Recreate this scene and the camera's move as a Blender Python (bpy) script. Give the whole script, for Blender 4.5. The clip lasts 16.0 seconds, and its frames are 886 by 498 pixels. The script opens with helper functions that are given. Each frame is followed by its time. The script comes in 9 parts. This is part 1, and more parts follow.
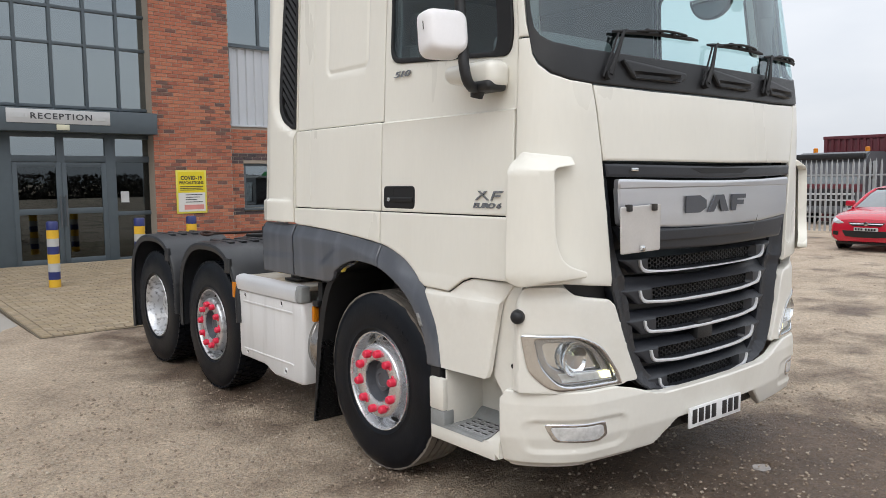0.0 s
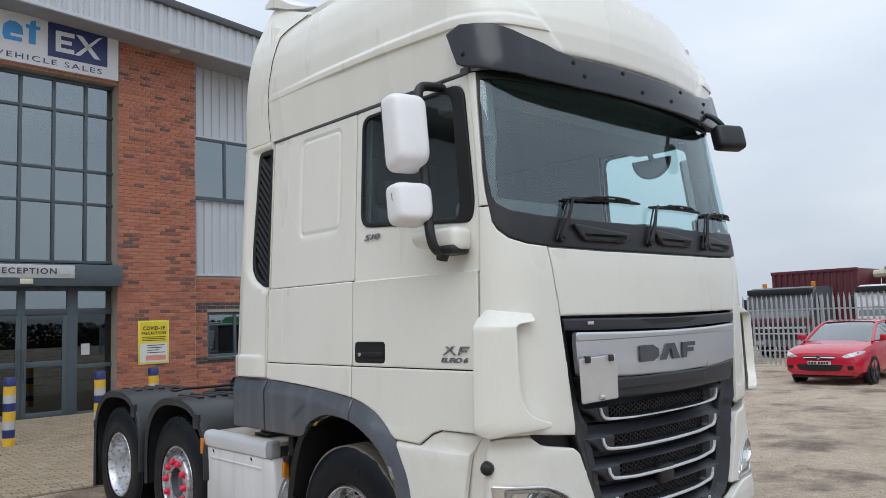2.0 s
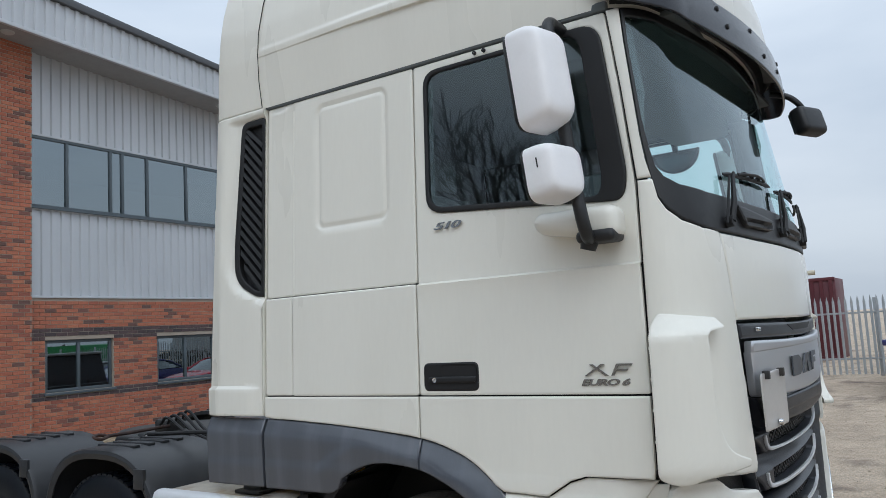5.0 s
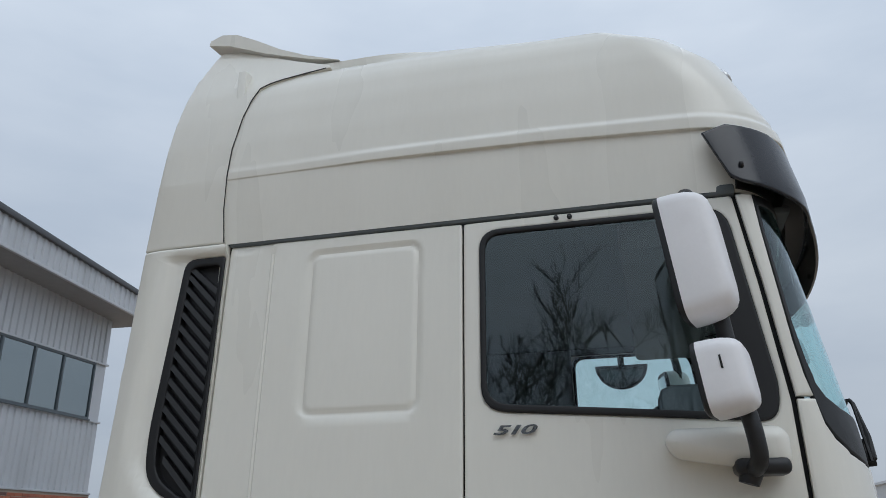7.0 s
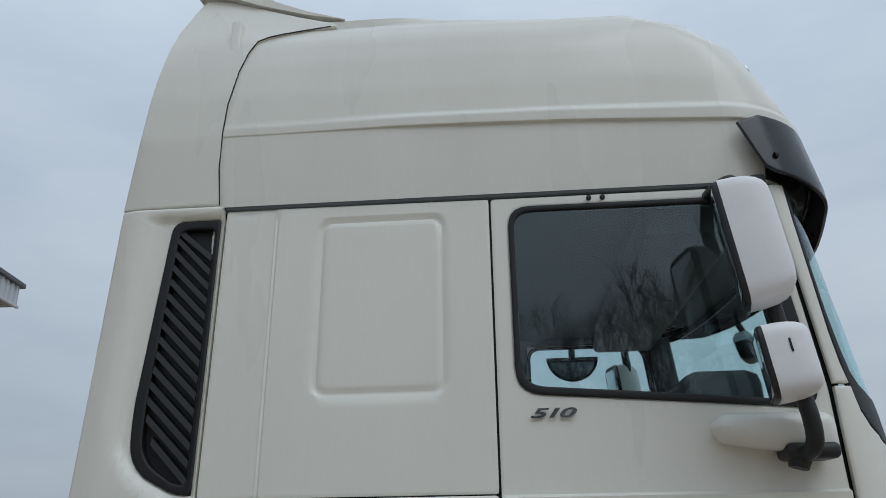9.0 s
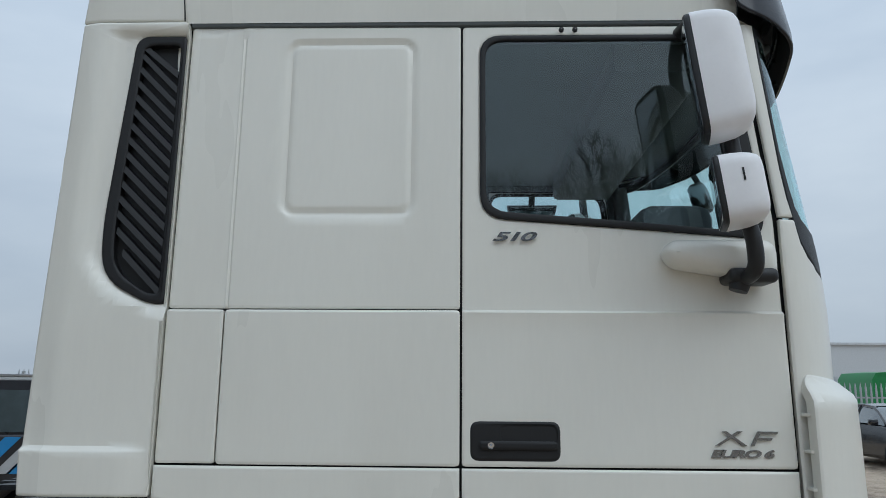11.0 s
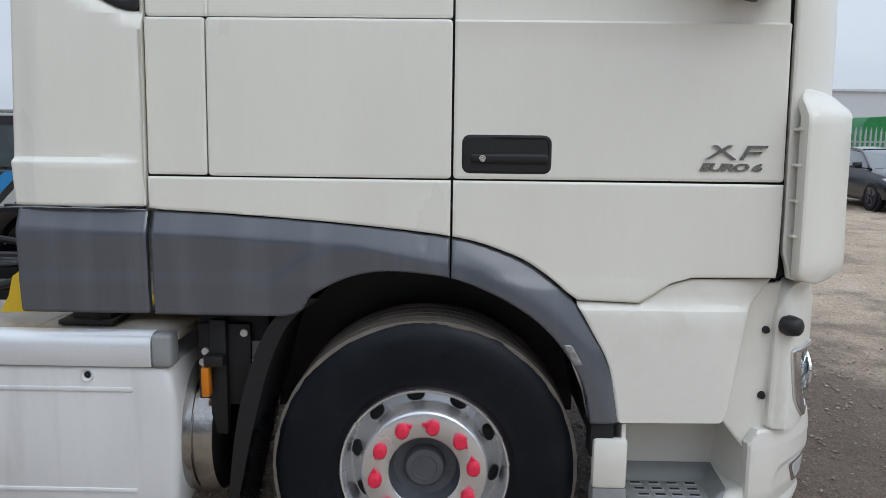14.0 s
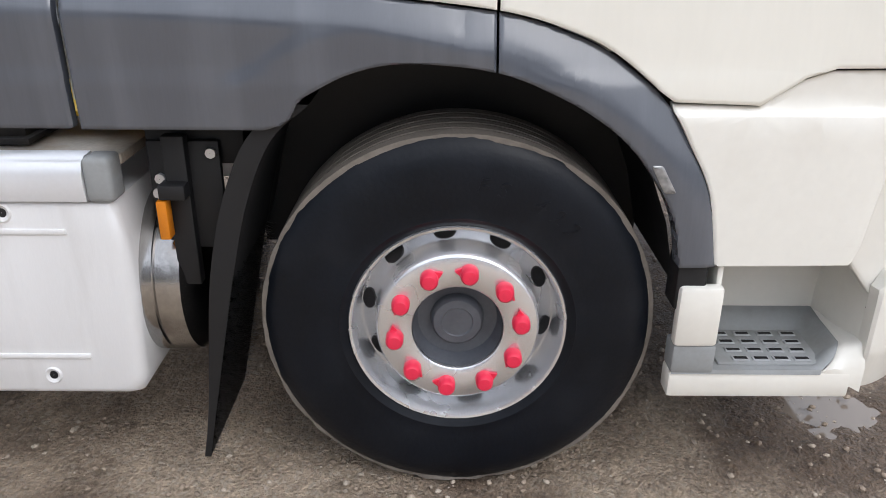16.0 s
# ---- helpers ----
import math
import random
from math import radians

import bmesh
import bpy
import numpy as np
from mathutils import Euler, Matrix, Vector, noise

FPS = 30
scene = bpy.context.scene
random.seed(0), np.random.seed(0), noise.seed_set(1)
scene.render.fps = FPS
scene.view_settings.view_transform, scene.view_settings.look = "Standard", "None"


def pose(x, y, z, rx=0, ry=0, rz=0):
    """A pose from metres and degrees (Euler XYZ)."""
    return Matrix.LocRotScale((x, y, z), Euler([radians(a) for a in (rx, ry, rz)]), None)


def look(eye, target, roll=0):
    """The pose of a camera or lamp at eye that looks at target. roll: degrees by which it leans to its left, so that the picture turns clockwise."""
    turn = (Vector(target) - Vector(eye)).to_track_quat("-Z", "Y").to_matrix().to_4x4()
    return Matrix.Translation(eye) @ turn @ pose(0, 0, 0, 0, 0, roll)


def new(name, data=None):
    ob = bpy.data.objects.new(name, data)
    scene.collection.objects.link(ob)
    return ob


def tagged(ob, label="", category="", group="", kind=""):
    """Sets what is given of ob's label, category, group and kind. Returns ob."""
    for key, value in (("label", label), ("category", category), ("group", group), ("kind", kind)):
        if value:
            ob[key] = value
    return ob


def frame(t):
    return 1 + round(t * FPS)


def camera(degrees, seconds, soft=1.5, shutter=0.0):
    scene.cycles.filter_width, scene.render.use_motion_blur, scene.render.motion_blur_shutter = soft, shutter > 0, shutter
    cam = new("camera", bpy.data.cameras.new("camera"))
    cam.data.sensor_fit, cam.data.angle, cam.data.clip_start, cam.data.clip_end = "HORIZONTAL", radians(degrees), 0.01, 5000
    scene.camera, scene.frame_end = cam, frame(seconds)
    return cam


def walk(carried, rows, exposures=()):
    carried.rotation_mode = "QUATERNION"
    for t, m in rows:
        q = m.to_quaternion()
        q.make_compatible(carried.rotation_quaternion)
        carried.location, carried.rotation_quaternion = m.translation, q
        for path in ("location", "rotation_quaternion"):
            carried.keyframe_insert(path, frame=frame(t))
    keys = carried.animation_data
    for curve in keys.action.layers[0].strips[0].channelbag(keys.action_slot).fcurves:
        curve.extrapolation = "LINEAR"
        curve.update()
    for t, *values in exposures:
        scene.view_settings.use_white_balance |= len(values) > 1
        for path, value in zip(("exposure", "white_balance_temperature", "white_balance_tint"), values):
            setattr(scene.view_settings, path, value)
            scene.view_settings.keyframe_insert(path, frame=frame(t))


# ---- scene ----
cam = camera(60.0, 16.0, soft=0.55)
ROWS = [   # seconds, eye, target, roll
    (0, (0.079, -0.154, 1.712), (1.353, 1.378, 1.53), -0.6),
    (0.5, (0.029, -0.236, 1.721), (1.332, 1.277, 1.601), -0.9),
    (1, (-0.029, -0.28, 1.76), (1.292, 1.221, 1.727), -1.3),
    (1.5, (-0.08, -0.303, 1.783), (1.257, 1.182, 1.858), -1.6),
    (2, (-0.104, -0.317, 1.8), (1.249, 1.144, 1.979), -1.9),
    (2.5, (-0.142, -0.274, 1.826), (1.223, 1.164, 2.089), -2.0),
    (3, (-0.178, -0.128, 1.807), (1.192, 1.297, 2.111), -1.9),
    (3.2, (-0.169, -0.011, 1.792), (1.204, 1.412, 2.097), -1.8),
    (5.3, (-0.217, 1.675, 1.818), (1.494, 2.678, 2.076), -3.0),
    (5.5, (-0.2, 1.84, 1.827), (1.547, 2.758, 2.148), -2.9),
    (6, (-0.125, 2.241, 1.87), (1.676, 2.965, 2.35), -2.1),
    (6.5, (0.048, 2.589, 1.931), (1.859, 3.182, 2.536), -1.0),
    (7, (0.045, 2.89, 1.966), (1.857, 3.372, 2.662), -0.4),
    (7.5, (0.041, 3.154, 1.986), (1.851, 3.539, 2.747), 0.0),
    (8, (0.129, 3.333, 1.987), (1.945, 3.617, 2.776), -0.0),
    (8.2, (0.133, 3.381, 1.977), (1.952, 3.63, 2.77), -0.2),
    (10.3, (0.066, 3.516, 1.866), (2.012, 3.574, 2.326), -0.2),
    (10.5, (0.075, 3.505, 1.841), (2.027, 3.572, 2.272), 0.1),
    (11, (0.088, 3.513, 1.794), (2.056, 3.574, 2.141), 0.4),
    (11.5, (0.091, 3.523, 1.776), (2.075, 3.571, 2.023), 0.4),
    (12, (0.097, 3.515, 1.748), (2.091, 3.563, 1.887), 0.4),
    (12.5, (0.101, 3.514, 1.727), (2.101, 3.56, 1.752), 0.4),
    (13, (0.119, 3.517, 1.729), (2.115, 3.561, 1.621), 0.4),
    (13.5, (0.125, 3.514, 1.706), (2.114, 3.556, 1.495), 0.5),
    (14, (0.132, 3.509, 1.689), (2.108, 3.547, 1.382), 0.7),
    (14.5, (0.14, 3.515, 1.678), (2.099, 3.554, 1.276), 0.9),
    (15, (0.193, 3.536, 1.655), (2.128, 3.579, 1.151), 1.0),
    (15.5, (0.45, 3.577, 1.599), (2.349, 3.607, 0.972), 1.0),
    (16, (0.834, 3.656, 1.537), (2.668, 3.656, 0.741), 0.3),
]
EXPOSURE = [(0.0, 0.33, 6400, 10), (0.5, 0.31, 6400, 10), (1.5, 0.2, 6300, 10), (2.0, 0.06, 5950, 8), (2.5, -0.06, 5800, 7), (3.0, -0.18, 5750, 6), (5.5, -0.05, 5800, 6), (6.0, -0.28, 5800, 7), (6.5, -0.36, 5800, 7), (7.5, -0.55, 5850, 7), (8.0, -0.6, 5800, 6), (10.5, -0.42, 5700, 4), (12.0, -0.2, 5500, 3), (13.0, -0.02, 5600, 4), (14.5, 0.06, 6100, 10), (15.0, 0.30, 6350, 11), (15.5, 0.38, 6200, 12), (16.0, 0.70, 6150, 12)]
walk(cam, [(t, look(eye, target, roll)) for t, eye, target, roll in ROWS], EXPOSURE)

# ---- sky and sun ----
SUN_ELEV, SUN_AZ = 48.0, -140.0   # azimuth of the sun as seen from the yard, degrees from +x towards +y
world = bpy.data.worlds.new("overcast_sky")
scene.world = world
world.use_nodes = True
wn, wl = world.node_tree.nodes, world.node_tree.links
wn.clear()
w_out = wn.new("ShaderNodeOutputWorld")
w_bg = wn.new("ShaderNodeBackground")
w_sky = wn.new("ShaderNodeTexSky")
w_sky.sky_type, w_sky.sun_disc = "NISHITA", False
w_sky.sun_elevation, w_sky.sun_rotation = radians(SUN_ELEV), radians(90 - SUN_AZ)
w_sky.air_density, w_sky.dust_density = 1.0, 3.0
w_gain = wn.new("ShaderNodeMix")
w_gain.data_type, w_gain.blend_type = "RGBA", "MULTIPLY"
w_gain.inputs[0].default_value = 1.0
w_gain.inputs[7].default_value = (0.10, 0.10, 0.10, 1)
w_tc = wn.new("ShaderNodeTexCoord")
w_map = wn.new("ShaderNodeMapping")
w_map.inputs["Scale"].default_value = (1.6, 1.6, 5.0)
w_noise = wn.new("ShaderNodeTexNoise")
w_noise.inputs["Scale"].default_value, w_noise.inputs["Detail"].default_value = 1.3, 5
w_ramp = wn.new("ShaderNodeValToRGB")
w_ramp.color_ramp.elements[0].position, w_ramp.color_ramp.elements[0].color = 0.30, (0.60, 0.635, 0.69, 1)
w_ramp.color_ramp.elements[1].position, w_ramp.color_ramp.elements[1].color = 0.68, (0.80, 0.81, 0.83, 1)
w_mix = wn.new("ShaderNodeMix")
w_mix.data_type = "RGBA"
w_mix.inputs[0].default_value = 0.93
wl.new(w_sky.outputs[0], w_gain.inputs[6])
wl.new(w_tc.outputs["Generated"], w_map.inputs[0])
wl.new(w_map.outputs[0], w_noise.inputs["Vector"])
wl.new(w_noise.outputs[0], w_ramp.inputs[0])
wl.new(w_gain.outputs[2], w_mix.inputs[6])
wl.new(w_ramp.outputs[0], w_mix.inputs[7])
# an overcast sky is brighter overhead than at the horizon
w_sep = wn.new("ShaderNodeSeparateXYZ")
w_up = wn.new("ShaderNodeMapRange")
w_up.inputs["To Min"].default_value, w_up.inputs["To Max"].default_value = 0.86, 1.75
wl.new(w_tc.outputs["Generated"], w_sep.inputs[0])
wl.new(w_sep.outputs[2], w_up.inputs[0])
w_dome = wn.new("ShaderNodeVectorMath")
w_dome.operation = "SCALE"
wl.new(w_mix.outputs[2], w_dome.inputs[0])
wl.new(w_up.outputs[0], w_dome.inputs["Scale"])
wl.new(w_dome.outputs[0], w_bg.inputs[0])
w_bg.inputs[1].default_value = 1.0
wl.new(w_bg.outputs[0], w_out.inputs[0])

sun = new("sun", bpy.data.lights.new("sun", "SUN"))
sun.data.energy, sun.data.angle, sun.data.color = 0.7, radians(40), (1.0, 0.97, 0.92)
sun_from = Vector((math.cos(radians(SUN_AZ)) * math.cos(radians(SUN_ELEV)), math.sin(radians(SUN_AZ)) * math.cos(radians(SUN_ELEV)), math.sin(radians(SUN_ELEV))))
sun.matrix_world = look(sun_from * 50, (0, 0, 0))


# ---- materials ----
def mat(name, colour, rough=0.5, metal=0.0, var=0.12, scale=6.0, fine=90.0, bump=0.0, bump_scale=120.0, spec=0.5, coat=0.0, dirt=None, dirt_amount=0.0, dirt_scale=2.5, rough_var=0.08, stretch=(1, 1, 1), rand=0.0):
    """A painted, metal or stony surface: two scales of tone, uneven gloss, optional grime and relief."""
    m = bpy.data.materials.new(name)
    m.use_nodes = True
    n, l = m.node_tree.nodes, m.node_tree.links
    b = n["Principled BSDF"]
    tc = n.new("ShaderNodeTexCoord")
    mp = n.new("ShaderNodeMapping")
    mp.inputs["Scale"].default_value = stretch
    l.new(tc.outputs["Object"], mp.inputs[0])

    def noise_node(s, detail=4):
        t = n.new("ShaderNodeTexNoise")
        t.inputs["Scale"].default_value, t.inputs["Detail"].default_value = s, detail
        l.new(mp.outputs[0], t.inputs["Vector"])
        return t
    a, f = noise_node(scale), noise_node(fine, 2)
    add = n.new("ShaderNodeMath")
    add.operation = "MULTIPLY_ADD"
    add.inputs[1].default_value = 0.4
    l.new(f.outputs[0], add.inputs[0])
    l.new(a.outputs[0], add.inputs[2])
    mr = n.new("ShaderNodeMapRange")
    mr.inputs["From Min"].default_value, mr.inputs["From Max"].default_value = 0.4, 1.0
    mr.inputs["To Min"].default_value, mr.inputs["To Max"].default_value = 1 - var, 1 + var
    l.new(add.outputs[0], mr.inputs[0])
    last = mr.outputs[0]
    if rand:
        oi = n.new("ShaderNodeObjectInfo")
        rr = n.new("ShaderNodeMapRange")
        rr.inputs["To Min"].default_value, rr.inputs["To Max"].default_value = 1 - rand, 1 + rand
        l.new(oi.outputs["Random"], rr.inputs[0])
        mu = n.new("ShaderNodeMath")
        mu.operation = "MULTIPLY"
        l.new(last, mu.inputs[0])
        l.new(rr.outputs[0], mu.inputs[1])
        last = mu.outputs[0]
    vm = n.new("ShaderNodeVectorMath")
    vm.operation = "SCALE"
    vm.inputs[0].default_value = colour[:3]
    l.new(last, vm.inputs["Scale"])
    col = vm.outputs[0]
    if dirt:
        d = noise_node(dirt_scale, 8)
        dr = n.new("ShaderNodeMapRange")
        dr.inputs["From Min"].default_value, dr.inputs["From Max"].default_value = 0.5, 0.75
        dr.inputs["To Max"].default_value = dirt_amount
        l.new(d.outputs[0], dr.inputs[0])
        mx = n.new("ShaderNodeMix")
        mx.data_type = "RGBA"
        mx.inputs[7].default_value = (*dirt, 1)
        l.new(dr.outputs[0], mx.inputs[0])
        l.new(col, mx.inputs[6])
        col = mx.outputs[2]
    l.new(col, b.inputs["Base Color"])
    rv = n.new("ShaderNodeMapRange")
    rv.inputs["To Min"].default_value, rv.inputs["To Max"].default_value = max(rough - rough_var, 0.02), min(rough + rough_var, 1)
    l.new(a.outputs[0], rv.inputs[0])
    l.new(rv.outputs[0], b.inputs["Roughness"])
    b.inputs["Metallic"].default_value = metal
    b.inputs["Specular IOR Level"].default_value = spec
    if coat:
        b.inputs["Coat Weight"].default_value, b.inputs["Coat Roughness"].default_value = coat, 0.06
    if bump:
        t = noise_node(bump_scale, 3)
        bp = n.new("ShaderNodeBump")
        bp.inputs["Strength"].default_value, bp.inputs["Distance"].default_value = 1.0, bump
        l.new(t.outputs[0], bp.inputs["Height"])
        l.new(bp.outputs[0], b.inputs["Normal"])
    return m


def glass(name, tint, gloss=1.0, rough=0.01):
    """A tinted pane: lets light straight through and mirrors by the angle."""
    m = bpy.data.materials.new(name)
    m.use_nodes = True
    n, l = m.node_tree.nodes, m.node_tree.links
    n.clear()
    o, tr, gl, mx, fr, pw, ma = (n.new("ShaderNode" + k) for k in ("OutputMaterial", "BsdfTransparent", "BsdfGlossy", "MixShader", "LayerWeight", "Math", "MapRange"))
    tr.inputs[0].default_value = (*tint, 1)
    gl.inputs["Color"].default_value = (0.86, 0.96, 1.0, 1)
    gl.inputs["Roughness"].default_value = rough
    fr.inputs[0].default_value = 0.5
    pw.operation = "POWER"
    pw.inputs[1].default_value = 5.0
    ma.inputs["To Min"].default_value = (0.5 * gloss / (2.0 + 0.5 * gloss)) ** 2
    l.new(fr.outputs["Facing"], pw.inputs[0])
    l.new(pw.outputs[0], ma.inputs[0])
    l.new(ma.outputs[0], mx.inputs[0])
    l.new(tr.outputs[0], mx.inputs[1])
    l.new(gl.outputs[0], mx.inputs[2])
    l.new(mx.outputs[0], o.inputs[0])
    return m


def glow(name, colour, strength):
    m = bpy.data.materials.new(name)
    m.use_nodes = True
    b = m.node_tree.nodes["Principled BSDF"]
    b.inputs["Base Color"].default_value = (*colour, 1)
    b.inputs["Emission Color"].default_value = (*colour, 1)
    b.inputs["Emission Strength"].default_value = strength
    return m


PAINT = mat("cream_white_paint", (0.80, 0.78, 0.705), 0.28, var=0.03, scale=1.5, fine=40, coat=0.35, dirt=(0.50, 0.46, 0.38), dirt_amount=0.07, dirt_scale=2.2, stretch=(1, 1.6, 0.3), rough_var=0.03)
PAINT_LOW = mat("cream_white_paint_road_film", (0.785, 0.765, 0.70), 0.33, var=0.04, scale=1.5, fine=40, coat=0.2, dirt=(0.42, 0.36, 0.28), dirt_amount=0.22, dirt_scale=3)
WHITE = mat("white_mirror_paint", (0.86, 0.85, 0.86), 0.4, var=0.03, dirt=(0.5, 0.45, 0.4), dirt_amount=0.12, dirt_scale=5)
GREY = mat("grey_skirt_paint", (0.077, 0.085, 0.103), 0.18, var=0.08, spec=0.9, scale=3, dirt=(0.21, 0.22, 0.24), dirt_amount=0.22, dirt_scale=3.0, stretch=(1, 2.2, 0.22))
BLACK = mat("black_plastic", (0.013, 0.0135, 0.015), 0.46, var=0.2, bump=0.0006, bump_scale=400)
SATIN = mat("dark_grey_grille_plastic", (0.021, 0.023, 0.029), 0.36, var=0.15, bump=0.0004, bump_scale=300)
FENDER = mat("black_fender_plastic", (0.022, 0.0235, 0.027), 0.42, var=0.25, scale=4, dirt=(0.07, 0.066, 0.062), dirt_amount=0.35, bump=0.0008, bump_scale=200)
SEAL = mat("black_rubber_seal", (0.007, 0.007, 0.008), 0.6, var=0.15)
RUBBER = mat("black_tyre_rubber", (0.0048, 0.0064, 0.0100), 0.40, var=0.35, scale=5, dirt=(0.0125, 0.0145, 0.0185), dirt_amount=0.6, dirt_scale=7, spec=0.22, rough_var=0.2, bump=0.0008, bump_scale=70)
TREAD = mat("worn_tyre_tread", (0.165, 0.143, 0.12), 0.85, var=0.25, scale=12, bump=0.002, bump_scale=90)
RIM = mat("silver_wheel_paint", (0.76, 0.77, 0.79), 0.26, metal=0.80, var=0.05, scale=6, dirt=(0.22, 0.22, 0.22), dirt_amount=0.06, dirt_scale=14)
RIM_OLD = mat("chipped_silver_paint", (0.66, 0.67, 0.69), 0.36, metal=0.7, var=0.08, scale=6, dirt=(0.025, 0.025, 0.027), dirt_amount=1.0, dirt_scale=22)
RAIL = mat("pale_anodised_rail", (0.74, 0.75, 0.77), 0.34, metal=0.35, var=0.05, scale=3)
HUB = mat("grey_hub_metal", (0.11, 0.118, 0.135), 0.45, metal=0.3, var=0.2, scale=14)
REDPL = mat("red_plastic", (0.75, 0.025, 0.07), 0.42, var=0.10, scale=20)
ALU = mat("brushed_aluminium", (0.62, 0.63, 0.66), 0.34, metal=0.75, var=0.06, scale=2, stretch=(1, 1, 8))
STRIP = mat("pale_silver_strip", (0.72, 0.73, 0.75), 0.32, metal=0.3, var=0.05)
BADGE = mat("smoked_chrome", (0.30, 0.31, 0.32), 0.2, metal=0.95, var=0.1, scale=30)
CHROME = mat("chrome", (0.72, 0.73, 0.74), 0.12, metal=1.0, var=0.04, rough_var=0.04)
BOXP = mat("pale_grey_box_plastic", (0.72, 0.715, 0.71), 0.42, var=0.04, scale=2, dirt=(0.35, 0.33, 0.30), dirt_amount=0.30, dirt_scale=3, stretch=(1, 3, 0.5), bump=0.0003, bump_scale=250)
YELLOW = mat("yellow_paint", (0.78, 0.52, 0.02), 0.45, var=0.1)
AMBER = mat("amber_lens", (0.62, 0.20, 0.008), 0.25, var=0.1)
REFL = mat("lamp_reflector", (0.90, 0.91, 0.92), 0.09, metal=0.92, var=0.10, scale=18, rough_var=0.1)
LENS = mat("clear_lamp_lens", (0.74, 0.75, 0.75), 0.15, metal=0.35, var=0.25, scale=25)
CABIN = mat("grey_cabin_trim", (0.13, 0.136, 0.142), 0.7, var=0.15)
CABIN_L = mat("pale_cabin_trim", (0.13, 0.15, 0.158), 0.8, var=0.1)
STEEL = mat("dark_chassis_steel", (0.035, 0.034, 0.034), 0.6, metal=0.2, var=0.3, scale=12, dirt=(0.12, 0.09, 0.06), dirt_amount=0.4, dirt_scale=8)
STEPW = mat("worn_step_surface", (0.36, 0.37, 0.38), 0.5, var=0.12, scale=20, dirt=(0.2, 0.18, 0.16), dirt_amount=0.5, dirt_scale=18)
STEPG = mat("grey_step_plastic", (0.275, 0.285, 0.285), 0.6, var=0.1, dirt=(0.15, 0.13, 0.1), dirt_amount=0.4, dirt_scale=9)
GLASS_W = glass("green_tinted_windscreen", (0.76, 0.92, 0.91), 2.15)
GLASS_D = glass("dark_tinted_door_glass", (0.80, 0.92, 0.92), 1.62)
GLASS_B = glass("tinted_building_glass", (0.22, 0.25, 0.27), 4.8, 0.004)
GLASS_E = glass("entrance_glass", (0.24, 0.26, 0.27), 1.6, 0.004)
GLASS_C = glass("car_glass", (0.30, 0.34, 0.35), 1.2)
MIRROR = mat("mirror_silver", (0.55, 0.57, 0.58), 0.03, metal=1.0, var=0.02, rough_var=0.01)


# ---- building helpers ----
def finish(bm, angle=38, smooth=True):
    bmesh.ops.recalc_face_normals(bm, faces=bm.faces)
    bm.normal_update()
    for f in bm.faces:
        f.smooth = smooth
    lim = radians(angle)
    for e in bm.edges:
        e.smooth = len(e.link_faces) == 2 and e.calc_face_angle(0) < lim


def part(name, bm, material, parent=None, label="", angle=38):
    """One mesh object of the bmesh, under parent where one is given."""
    finish(bm, angle)
    me = bpy.data.meshes.new(name)
    bm.to_mesh(me)
    bm.free()
    me.materials.append(material)
    ob = new(name, me)
    if parent is not None:
        ob.parent = parent
        ob.matrix_parent_inverse = parent.matrix_world.inverted()
    if label:
        ob["label"] = label
    return ob


def thing(name, at, label, category, group="", kind=""):
    ob = new(name)
    ob.empty_display_size = 0.1
    ob.matrix_world = Matrix.Translation(at)
    bpy.context.view_layer.update()
    return tagged(ob, label, category, group, kind)


def box(bm, lo, hi, bevel=0.0, m=None, seg=2):
    c = [(a + b) / 2 for a, b in zip(lo, hi)]
    s = [abs(b - a) for a, b in zip(lo, hi)]
    mm = Matrix.Translation(c) @ Matrix.Diagonal((*s, 1))
    r = bmesh.ops.create_cube(bm, size=1, matrix=mm)
    vs = r["verts"]
    if bevel:
        es = list({e for v in vs for e in v.link_edges})
        g = bmesh.ops.bevel(bm, geom=es, offset=bevel, segments=seg, affect="EDGES", profile=0.5, clamp_overlap=True)
        vs = list({v for f in g["faces"] for v in f.verts} | {v for v in vs if v.is_valid})
    if m is not None:
        bmesh.ops.transform(bm, matrix=m, verts=vs)
    return vs


def boxes(items, bevel=0.004):
    bm = bmesh.new()
    for lo, hi in items:
        box(bm, lo, hi, bevel)
    return bm


def lathe(bm, profile, axis="x", centre=(0, 0, 0), seg=48, close=True):
    """Turns a profile of (radius, along) pairs round an axis through centre."""
    rings = []
    for r, a in profile:
        ring = []
        for k in range(seg):
            t = 2 * math.pi * k / seg
            c, s = r * math.cos(t), r * math.sin(t)
            p = (a, c, s) if axis == "x" else (c, a, s) if axis == "y" else (c, s, a)
            ring.append(bm.verts.new(Vector(p) + Vector(centre)))
        rings.append(ring)
    for a, b in zip(rings, rings[1:]):
        for k in range(seg):
            bm.faces.new((a[k], a[(k + 1) % seg], b[(k + 1) % seg], b[k]))
    if close:
        for ring in (rings[0], rings[-1]):
            if profile[rings.index(ring)][0] > 1e-5:
                bm.faces.new(ring)
    return rings


